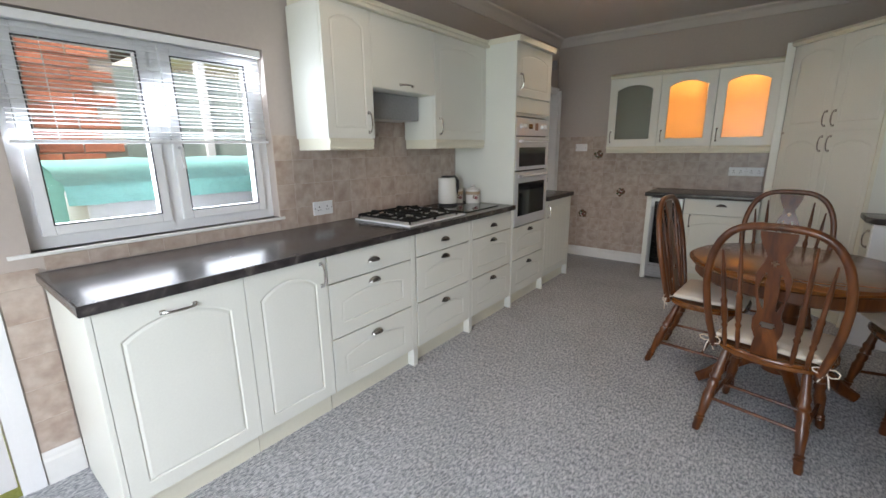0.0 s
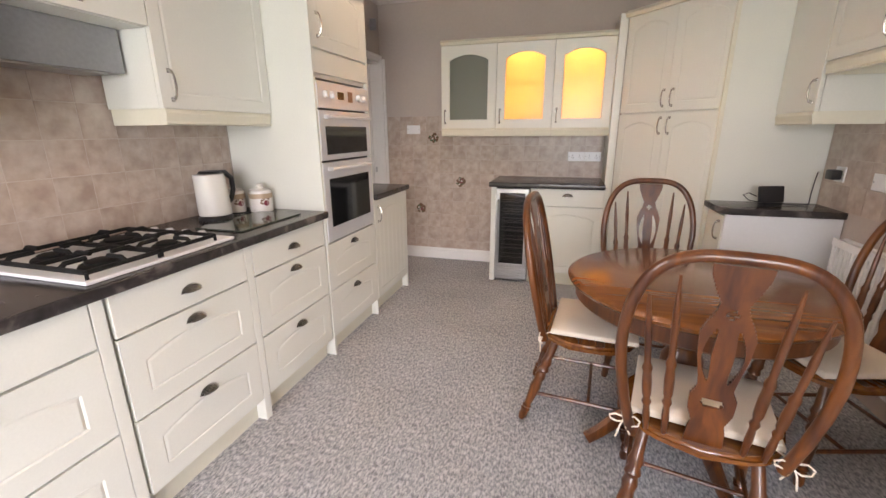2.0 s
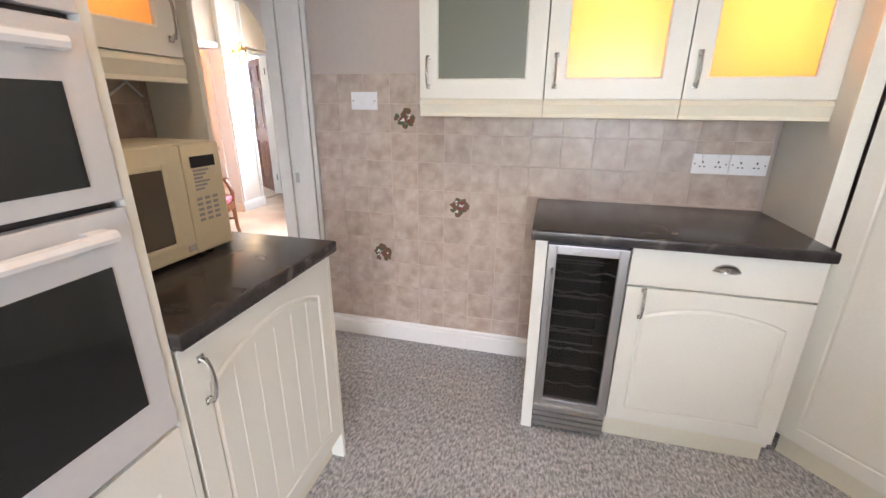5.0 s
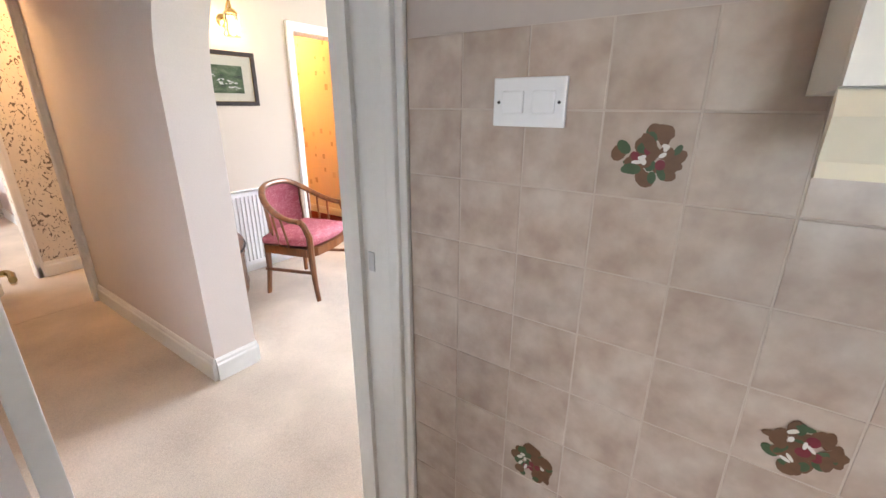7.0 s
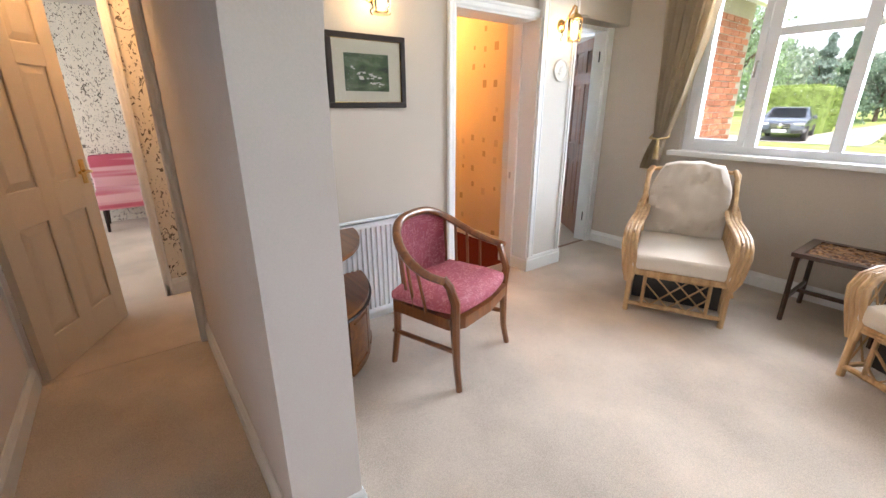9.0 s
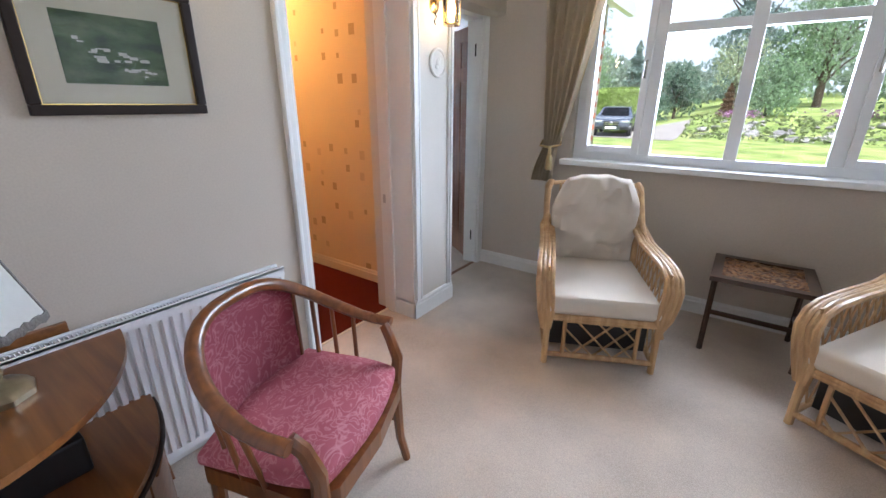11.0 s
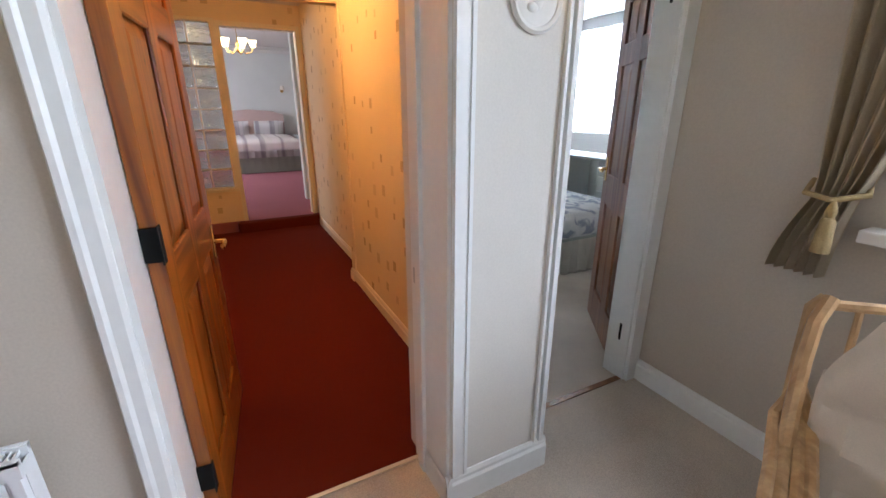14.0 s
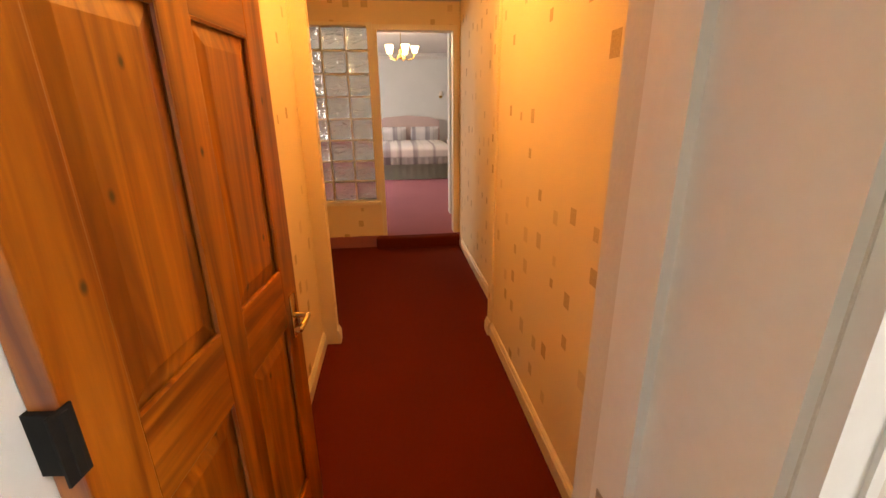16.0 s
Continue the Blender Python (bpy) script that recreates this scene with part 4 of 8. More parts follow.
# corner larder, set across the corner
larder = thing("corner_larder", pose(0.02, 4.715, 0, 0, 0, -48.0), "tall cream corner larder with four doors", "cabinet")
LW = 0.825
part("body", slab([(0, 0.022), (LW, 0.022), (LW - 0.28, 0.3), (0.28, 0.3)], 0.1, 2.16), CREAM, larder)
part("plinth", boxes((0.01, LW - 0.01, 0.03, 0.045, 0, 0.1)), CREAM2, larder)
for i in (0, 1):
    front(larder, i * LW / 2, 0.1, LW / 2, 1.36, ("bow", LW / 2 - 0.035 if i == 0 else 0.035, 1.27), "door", 0.045, 0.06)
    front(larder, i * LW / 2, 1.47, LW / 2, 0.69, ("bow", LW / 2 - 0.035 if i == 0 else 0.035, 0.09), "door", 0.045, 0.06)
part("cornice", moulded(LW + 0.02, [(-0.2, 0), (0.02, 0), (0.035, 0.02), (0.015, 0.045), (-0.2, 0.05)]), CREAM2, larder, "moulded cream cornice", (-0.01, 0, 2.161))
solo("tall_filler", boxes((-0.04, 0.018, 4.73, 5.148, 0, 2.2), bevel=0.002), CREAM, "tall cream panel beside the corner larder", "panel")
solo("tall_filler", boxes((0.575, 1.168, 4.1, 4.13, 0, 2.2), bevel=0.002), CREAM, "tall plain cream panel beside the corner larder", "panel")
solo("tall_filler", boxes((0.55, 0.575, 4.1, 4.13, 0, 2.2), bevel=0.002), CREAM2, "narrow cream edge post of the corner larder", "panel")
# short end unit in the corner, with its wall cupboards
base_unit(pose(0.575, 4.095, 0, 0, 0, -90), 0.29, [(0, 0.12, 0.29, 0.72, dict(handle=("bow", 0.24, 0.62), plain=True))], "narrow cream end cupboard in the corner", depth=0.585, z1=0.85)
solo("cupboard_end", boxes((0.58, 1.165, 3.785, 3.803, 0, 0.848), bevel=0.002), UPVC, "plain white end panel of the corner cupboard", "panel")
worktop([(0.545, 4.098), (0.545, 3.84), (0.59, 3.77), (1.168, 3.77), (1.168, 4.098)], "short dark slate-effect corner worktop", 0.85, 0.89)
wall_unit(pose(0.85, 4.095, 0, 0, 0, -90), 0.44, 1.43, 2.14, "cream wall cupboard above the corner worktop", ("bow", 0.4, 0.1), depth=0.315, plain=True, ends=(0, 1))
for i in range(2):
    wall_unit(pose(0.85, 3.65 - 0.5 * i, 0, 0, 0, -90), 0.5, 1.665, 2.14, "cream wall cupboard with paired nickel handles", ("bow", 0.44 if i == 0 else 0.06, 0.09), depth=0.315, ends=(1 - i, 0))
solo("cornice", moulded(1.445, [(0, 0), (0.03, 0), (0.035, 0.015), (0.02, 0.03), (0.03, 0.05), (-0.28, 0.05), (-0.28, 0)]), CREAM2, "moulded cream cornice along the wall units", "cornice", pose(0.85, 4.095, 2.141, 0, 0, -90))
# run of base units near the camera's start, along the east wall
base_unit(pose(0.545, 1.99, 0, 0, 0, -90), 0.5, [(0, 0.12, 0.5, 0.745, dict(handle=("bow", 0.05, 0.66), arch=0.06, grooves=4))], "cream cupboard with a beaded arched door", depth=0.6)
base_unit(pose(0.545, 1.485, 0, 0, 0, -90), 0.6, [(0, 0.12, 0.6, 0.745, dict(handle=("bow", 0.05, 0.66), arch=0.06, grooves=4))], "cream cupboard with a beaded arched door", depth=0.6)
worktop([(0.515, 0.88), (1.168, 0.88), (1.168, 2.01), (0.515, 2.01)], "dark slate-effect worktop beside the dining table")

# radiators
def radiator(m, w, h, label):
    r = thing("radiator", m, label, "radiator", "panel radiators")
    bm = bmesh.new()
    n = int(w / 0.034)
    p = w / n
    cross = []
    for i in range(n):
        x = i * p
        cross += [(x, 0.012), (x + p * 0.25, 0.012), (x + p * 0.38, 0.0), (x + p * 0.87, 0.0)]
    cross.append((w, 0.012))
    a = [bm.verts.new((x, y, 0.03)) for x, y in cross]
    b = [bm.verts.new((x, y, h - 0.04)) for x, y in cross]
    for i in range(len(a) - 1):
        bm.faces.new((a[i], a[i + 1], b[i + 1], b[i]))
    box(bm, 0, w, 0.0, 0.014, 0, 0.03)
    box(bm, 0, w, 0.0, 0.014, h - 0.04, h)
    part("panel", bm, UPVC, r)
    part("back", boxes((0, w, 0.05, 0.062, 0, h), (0, 0.004, 0.014, 0.05, 0.02, h - 0.02), (w - 0.004, w, 0.014, 0.05, 0.02, h - 0.02), (0.1, 0.14, 0.062, 0.085, 0.05, h - 0.1), (w - 0.14, w - 0.1, 0.062, 0.085, 0.05, h - 0.1)), UPVC, r)
    bm = bmesh.new()
    for i in range(int(w / 0.011)):
        box(bm, 0.004 + i * 0.011, 0.008 + i * 0.011, 0.016, 0.048, h - 0.012, h - 0.004)
    box(bm, 0, w, 0.0, 0.006, h - 0.008, h + 0.002)
    box(bm, 0, w, 0.056, 0.064, h - 0.008, h + 0.002)
    part("grille", bm, UPVC, r, "slotted top grille")
    v = part("valve", turned([(0.012, 0), (0.012, 0.03), (0.018, 0.035), (0.018, 0.075), (0.01, 0.08), (0.0, 0.081)]), UPVC, r, "white plastic valve", (w + 0.02, 0.03, 0.02), True)
    part("pipe", rod([(w + 0.02, 0.03, -0.12), (w + 0.02, 0.03, 0.02)], r=0.0075), WHITE, r)
    return r


radiator(pose(1.09, 3.7, 0.16, 0, 0, -90), 1.1, 0.6, "white panel radiator on the kitchen wall")

# ---- dining set ----
LEG = [(0, 0.014), (0.04, 0.019), (0.1, 0.018), (0.13, 0.022), (0.15, 0.016), (0.17, 0.022), (0.19, 0.016), (0.26, 0.019), (0.42, 0.026), (0.5, 0.02), (0.55, 0.026), (0.6, 0.02), (0.63, 0.027), (0.68, 0.02), (0.72, 0.026), (0.78, 0.019), (0.92, 0.018), (1.0, 0.014)]
SPIN = [(0, 0.007), (0.12, 0.011), (0.2, 0.009), (0.23, 0.014), (0.26, 0.009), (0.29, 0.013), (0.38, 0.014), (0.46, 0.012), (0.49, 0.015), (0.53, 0.009), (0.75, 0.01), (1.0, 0.004)]


def back_y(z):
    return -0.185 - 0.19 * (z - 0.44)


def splat():
    """The pierced flat board in the middle of the back: its half width by height, and the piercings."""
    bm = bmesh.new()
    z0, z1, n = 0.45, 1.03, 58

    def half(t):
        pts = [(0, 0.05), (0.1, 0.046), (0.14, 0.04), (0.22, 0.055), (0.3, 0.056), (0.36, 0.042), (0.42, 0.046), (0.55, 0.058), (0.66, 0.062), (0.72, 0.05), (0.77, 0.036), (0.82, 0.03), (0.88, 0.045), (0.95, 0.06), (1, 0.062)]
        for (a, u), (b, v) in zip(pts, pts[1:]):
            if t <= b:
                return u + (v - u) * (t - a) / (b - a)
        return pts[-1][1]

    def gaps(t):
        w = half(t)
        if 0.24 < t < 0.3:
            q = 0.028 * math.sqrt(max(0, 1 - ((t - 0.27) / 0.03) ** 2))
            return [(-q, q)]
        if 0.4 < t < 0.69:
            c = 0.024 + 0.012 * math.sin((t - 0.4) / 0.29 * math.pi)
            q = 0.011 * math.sin((t - 0.4) / 0.29 * math.pi) ** 0.5
            return [(-c - q, -c + q), (c - q, c + q)]
        if 0.74 < t < 0.8:
            q = 0.016 * (1 - abs(t - 0.77) / 0.03)
            return [(-q, q)]
        return []
    for i in range(n):
        ta, tb = i / n, (i + 1) / n
        tm = (ta + tb) / 2
        w, cuts = half(tm), gaps(tm)
        edges = [-w] + [e for g in cuts for e in g] + [w]
        za, zb = z0 + (z1 - z0) * ta, z0 + (z1 - z0) * tb
        for a, b in zip(edges[::2], edges[1::2]):
            if b - a > 0.001:
                vs = [bm.verts.new((x, back_y(z) + d, z)) for d in (-0.006, 0.006) for z in (za, zb) for x in (a, b)]
                for f in ((0, 1, 3, 2), (4, 5, 7, 6), (0, 2, 6, 4), (1, 3, 7, 5), (0, 1, 5, 4), (2, 3, 7, 6)):
                    bm.faces.new([vs[k] for k in f])
    return bm


def windsor(m):
    c = thing("dining_chair", m, "dark-stained wooden wheelback chair with turned legs beside the table", "chair", "chairs round the table")
    bm = bmesh.new()
    out = []
    for i in range(28):
        t = 2 * math.pi * i / 28
        x, y = math.cos(t), math.sin(t)
        k = 0.225 if y < 0 else 0.235
        out.append((k * math.copysign(abs(x) ** 0.75, x), 0.215 * math.copysign(abs(y) ** 0.75, y)))
    slab(out, 0.415, 0.45, bm)
    bmesh.ops.bevel(bm, geom=[e for e in bm.edges if abs(e.verts[0].co.z - e.verts[1].co.z) < 1e-4], offset=0.012, segments=3, affect="EDGES")
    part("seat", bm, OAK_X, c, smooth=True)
    for sx in (-1, 1):
        for y0, y1, x1 in ((0.14, 0.2, 0.205), (-0.13, -0.265, 0.2)):
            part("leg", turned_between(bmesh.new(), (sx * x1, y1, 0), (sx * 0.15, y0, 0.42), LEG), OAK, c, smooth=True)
    for sx in (-1, 1):
        part("stretcher", rod([(sx * 0.185, 0.18, 0.14), (sx * 0.18, -0.22, 0.14)], r=0.009), OAK, c, smooth=True)
    part("stretcher", rod([(-0.178, -0.22, 0.17), (0.178, -0.22, 0.17)], r=0.008), OAK, c, smooth=True)
    part("stretcher", rod([(-0.18, 0.03, 0.14), (0.18, 0.03, 0.14)], r=0.008), OAK, c, smooth=True)
    bow = []
    for i in range(33):
        t = math.pi * i / 32
        x = 0.245 * math.copysign(abs(math.cos(t)) ** 0.6, math.cos(t))
        z = 0.74 + 0.31 * math.sin(t) ** 0.9
        bow.append((x, back_y(z), z))
    bow = [(0.195, back_y(0.43), 0.43), (0.222, back_y(0.55), 0.55), (0.238, back_y(0.65), 0.65)] + bow + [(-0.238, back_y(0.65), 0.65), (-0.222, back_y(0.55), 0.55), (-0.195, back_y(0.43), 0.43)]
    part("back_bow", sweep(bmesh.new(), bow, 0.0165, 10), OAK, c, "bent hoop back", smooth=True)
    for sx in (-1, 1):
        for xa, xb, zt in ((0.1, 0.125, 0.985), (0.15, 0.19, 0.92)):
            part("spindle", turned_between(bmesh.new(), (sx * xa, back_y(0.445), 0.445), (sx * xb, back_y(zt), zt), SPIN, 10), OAK, c, smooth=True)
    part("splat", splat(), OAK, c, "pierced shaped splat")
    return c


def bow_tie(bm, x, y, z, s):
    for k, (dx, dz) in enumerate(((0.03, 0.012), (-0.03, 0.008))):
        pts = [(x, y, z)] + [(x + dx * (1 - math.cos(a)) * 0.75, y - 0.012, z + dz * math.sin(a) * 1.6) for a in (0.8, 1.8, 2.8, 3.8, 4.8, 5.6)] + [(x, y, z)]
        sweep(bm, pts, 0.003, 5)
    sweep(bm, [(x, y, z), (x + s * 0.012, y - 0.01, z - 0.03), (x + s * 0.02, y - 0.006, z - 0.075)], 0.003, 5)
    sweep(bm, [(x, y, z), (x - s * 0.008, y - 0.012, z - 0.025), (x - s * 0.02, y - 0.004, z - 0.055)], 0.003, 5)


def seat_pad(m):
    c = thing("seat_cushion", m, "cream cotton seat pad tied to the chair with tapes", "cushion", "seat pads")
    part("pad", cushion(0.4, 0.36, 0.055, 0.5, 8, 0.008), CLOTH, c, "", (0, 0.025, 0.478), True)
    for s in (-1, 1):
        bm = bmesh.new()
        bow_tie(bm, s * 0.212, -0.185, 0.462, s)
        sweep(bm, [(s * 0.17, -0.14, 0.47), (s * 0.2, -0.17, 0.468), (s * 0.212, -0.185, 0.462)], 0.003, 5)
        part("tie", bm, CLOTH, c, "cotton tape tied in a bow")
    return c


PLACES = [pose(0.124, 2.325, 0, 0, 0, -11.5), pose(-0.2, 2.88, 0, 0, 0, -95), pose(0.135, 3.39, 0, 0, 0, 180), pose(0.74, 2.845, 0, 0, 0, 105)]
first_chair, first_pad = windsor(PLACES[0]), seat_pad(PLACES[0])
for m in PLACES[1:]:
    copy_thing(first_chair, m)
    copy_thing(first_pad, m)

table = thing("dining_table", pose(0.17, 2.735, 0), "round dark-stained oak pedestal dining table", "table")
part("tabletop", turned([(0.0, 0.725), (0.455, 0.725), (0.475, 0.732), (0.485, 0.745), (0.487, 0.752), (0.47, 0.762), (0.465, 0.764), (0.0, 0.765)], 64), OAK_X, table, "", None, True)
part("apron", turned([(0.0, 0.66), (0.44, 0.66), (0.45, 0.67), (0.45, 0.72), (0.44, 0.725), (0, 0.725)], 48), OAK, table, "", None, True)
part("pedestal", turned([(0.0, 0.14), (0.07, 0.14), (0.075, 0.2), (0.05, 0.23), (0.065, 0.26), (0.085, 0.34), (0.08, 0.42), (0.05, 0.47), (0.06, 0.5), (0.045, 0.55), (0.06, 0.64), (0.12, 0.66), (0, 0.661)], 24), OAK, table, "turned column", None, True)
for i in range(4):
    bm = bmesh.new()
    pts = [(0.04, 0, 0.2), (0.14, 0, 0.2), (0.24, 0, 0.13), (0.33, 0, 0.06), (0.38, 0, 0.03)]
    sweep(bm, pts, [0.05, 0.045, 0.038, 0.032, 0.03], 8, (0.7, 1))
    part("foot", bm, OAK, table, "curved foot", pose(0, 0, 0, 0, 0, 20 + 90 * i), True)

# ---- things on the worktops ----
hob = thing("gas_hob", pose(-1.665, 1.735, 0.911, 0, 0, 90), "white gas hob with black cast pan supports", "hob")
part("plate", boxes((0, 0.58, 0.0, 0.5, 0, 0.012), bevel=0.004), OVENW, hob)
for x, y, r in ((0.14, 0.13, 0.045), (0.14, 0.37, 0.035), (0.38, 0.13, 0.035), (0.38, 0.37, 0.05)):
    part("burner", turned([(r + 0.02, 0.012), (r + 0.015, 0.02), (r, 0.022), (r, 0.03), (r * 0.7, 0.034), (0, 0.035)], 20), IRON, hob, "black burner cap", (x, y, 0), True)
for x0 in (0.02, 0.265):
    bm = bmesh.new()
    h = 0.046
    xs, ys = (x0, x0 + 0.235), (0.02, 0.48)
    for x in xs:
        sweep(bm, [(x, ys[0], h - 0.012), (x, ys[1], h - 0.012)], 0.008, 6)
    for y in (ys[0], 0.25, ys[1]):
        sweep(bm, [(xs[0], y, h - 0.012), (xs[1], y, h - 0.012)], 0.008, 6)
    for cy in (0.13, 0.37):
        cx = x0 + 0.1175
        for dx, dy in ((1, 0), (-1, 0), (0, 1), (0, -1)):
            sweep(bm, [(cx + dx * 0.117, cy + dy * 0.115, h - 0.012), (cx + dx * 0.1, cy + dy * 0.098, h + 0.002), (cx + dx * 0.04, cy + dy * 0.04, h + 0.002)], 0.008, 6)
    for x in xs:
        for y in ys:
            sweep(bm, [(x, y, 0.012), (x, y, h - 0.012)], 0.006, 6)
    part("pan_support", bm, IRON, hob, "black cast pan support", None, True)
hk = part("knob", turned([(0.02, 0.012), (0.02, 0.018), (0.016, 0.03), (0.013, 0.038), (0, 0.039)]), OVENW, hob, "white control knob", (0.535, 0.12, 0), True)
for i in range(1, 4):
    twin(hk, (0.535, 0.12 + 0.085 * i, 0))

kettle = thing("kettle", pose(-2.07, 2.64, 0.911) @ Matrix.Diagonal((0.94, 0.96, 1.03, 1)), "cream plastic jug kettle with a black base", "kettle")
KCREAM = material("kettle_plastic", (0.72, 0.72, 0.68), 0.25, var=0.02, bump=0)
part("base", turned([(0.0, 0), (0.085, 0), (0.085, 0.014), (0.076, 0.022), (0, 0.023)], 24), BLACK, kettle, "black power base", None, True)
bm = turned([(0.0, 0.024), (0.08, 0.024), (0.082, 0.04), (0.07, 0.2), (0.066, 0.222), (0.0, 0.23)], 28)
for v in bm.verts:
    if v.co.z > 0.15 and v.co.y < -0.03:
        v.co.y -= (v.co.z - 0.15) * 0.35
part("body", bm, KCREAM, kettle, "", None, True)
part("handle", sweep(bmesh.new(), [(0, 0.045, 0.224), (0, 0.1, 0.222), (0, 0.142, 0.19), (0, 0.145, 0.13), (0, 0.12, 0.08), (0, 0.078, 0.05)], [0.013, 0.014, 0.014, 0.013, 0.012, 0.011], 10), BLACK, kettle, "black and cream loop handle", None, True)
part("lid", turned([(0.0, 0.226), (0.058, 0.226), (0.05, 0.236), (0, 0.238)], 24), BLACK, kettle, "black lid", None, True)
part("water_gauge", boxes((-0.008, 0.008, 0.06, 0.079, 0.07, 0.19)), DARKGLASS, kettle)

CERAM = material("white_ceramic", (0.75, 0.73, 0.69), 0.25, var=0.03, bump=0)
FRUIT = material("plum_red_print", (0.18, 0.02, 0.035), 0.35, var=0.2, bump=0)
LEAFP = material("leaf_green_print", (0.05, 0.09, 0.04), 0.4, var=0.2, bump=0)
BROWNP = material("brown_print", (0.14, 0.07, 0.035), 0.4, var=0.2, bump=0)


def blob(bm, x, z, rx, rz, rot, y=-0.001, n=10):
    """A small flat printed spot in the xz plane."""
    c, s = math.cos(rot), math.sin(rot)
    vs = []
    for i in range(n):
        t = 2 * math.pi * i / n
        u, v = rx * math.cos(t), rz * math.sin(t)
        vs.append(bm.verts.new((x + u * c - v * s, y, z + u * s + v * c)))
    bm.faces.new(vs)


def canister(m, r, h):
    c = thing("canister", m, "white ceramic storage jar with a plum print and knobbed lid", "jar", "storage jars")
    part("body", turned([(0, 0), (r, 0), (r * 1.02, 0.01), (r * 1.02, h - 0.02), (r * 0.97, h), (0, h)], 28), CERAM, c, "", None, True)
    part("band", turned([(r * 1.0, h - 0.03), (r * 1.035, h - 0.03), (r * 1.035, h - 0.004), (r * 1.0, h - 0.004)], 28), material("wood_band", (0.4, 0.3, 0.2), 0.5), c, "wooden band", None, True)
    part("lid", turned([(r * 0.99, h), (r * 0.98, h + 0.012), (0.02, h + 0.022), (0.014, h + 0.03), (0.02, h + 0.042), (0.012, h + 0.05), (0, h + 0.051)], 24), CERAM, c, "knobbed lid", None, True)
    for mt, spots in ((FRUIT, ((0.006, 0.05, 0.016, 0.016, 0),)), (BROWNP, ((-0.014, 0.068, 0.014, 0.007, 0.6), (0.016, 0.075, 0.013, 0.007, 2.3), (0.0, 0.085, 0.012, 0.006, 1.3), (-0.02, 0.05, 0.012, 0.006, -0.4)))):
        bm = bmesh.new()
        for x, z, a, b, rot in spots:
            blob(bm, x, z, a, b, rot, 0)
        for v in bm.verts:
            t = v.co.x / (r * 1.025)
            v.co.x, v.co.y = r * 1.027 * math.sin(t), -r * 1.027 * math.cos(t)
        part("print", bm, mt, c, "plum and leaf print")
    return c


canister(pose(-2.13, 2.84, 0.911, 0, 0, 70), 0.058, 0.105)
canister(pose(-2.0, 2.9, 0.911, 0, 0, 60), 0.06, 0.105)
solo("glass_board", boxes((-1.98, -1.72, 2.42, 2.86, 0.911, 0.917), bevel=0.002), material("green_board_glass", (0.06, 0.075, 0.065), 0.05, var=0.03, bump=0), "dark glass worktop saver board beside the hob", "chopping board")
solo("cable", rod([(-2.08, 2.76, 0.916), (-2.02, 2.8, 0.914), (-2.05, 2.86, 0.914), (-2.12, 2.9, 0.916), (-2.2, 2.92, 0.93)], r=0.004), BLACK, "black kettle flex on the worktop", "cable", smooth=True)

mw = thing("microwave", pose(-1.935, 3.63, 0.911, 0, 0, 88) @ Matrix.Diagonal((1, 1, 0.95, 1)), "old cream microwave oven with a printed control panel", "microwave")
MWC = material("aged_cream_plastic", (0.62, 0.58, 0.42), 0.4, var=0.04, bump=0.03)
part("body", boxes((0, 0.5, 0.02, 0.29, 0.012, 0.345), bevel=0.012), MWC, mw, "", None, True)
md = part("door", boxes((0.0, 0.365, 0.0, 0.025, 0.016, 0.34), bevel=0.008), MWC, mw, "", None, True)
part("window", boxes((0.045, 0.3, -0.002, 0.004, 0.07, 0.28), bevel=0.002), material("brown_window_glass", (0.1, 0.085, 0.065), 0.15, var=0.05, bump=0), md, "brown meshed glass window")
part("window_frame", boxes((0.03, 0.045, -0.004, 0.006, 0.055, 0.295), (0.3, 0.318, -0.004, 0.006, 0.055, 0.295), (0.045, 0.3, -0.004, 0.006, 0.055, 0.07), (0.045, 0.3, -0.004, 0.006, 0.28, 0.295), bevel=0.003), MWC, md)
mp_ = part("control_panel", boxes((0.367, 0.5, 0.0, 0.025, 0.016, 0.34), bevel=0.006), MWC, mw, "", None, True)
part("display", boxes((0.39, 0.475, -0.002, 0.002, 0.272, 0.305)), DARKGLASS, mp_, "dark display")
part("keypad_print", boxes(*[(0.392 + 0.028 * (i % 3), 0.412 + 0.028 * (i % 3) - 0.002, -0.0012, 0.001, 0.11 + 0.016 * (i // 3), 0.119 + 0.016 * (i // 3)) for i in range(15)],
                           *[(0.395, 0.395 + 0.03 + 0.012 * (i % 3), -0.0012, 0.001, 0.205 + 0.011 * i, 0.211 + 0.011 * i) for i in range(6)]), material("grey_print", (0.3, 0.3, 0.33), 0.5), mp_, "rows of small grey key markings")
part("open_button", boxes((0.335, 0.36, -0.003, 0.002, 0.03, 0.05), bevel=0.002), material("grey_button", (0.42, 0.42, 0.4), 0.4), md)
for x in (0.04, 0.46):
    for y in (0.06, 0.26):
        part("foot", turned([(0.012, 0), (0.012, 0.014)], 10), BLACK, mw, "", (x, y, 0))
solo("cable", rod([(-2.24, 4.2, 1.36), (-2.2, 4.12, 1.4), (-2.16, 3.98, 1.33), (-2.14, 3.85, 1.28), (-2.1, 3.75, 1.268)], r=0.004), UPVC, "white flex hanging behind the microwave", "cable", smooth=True)

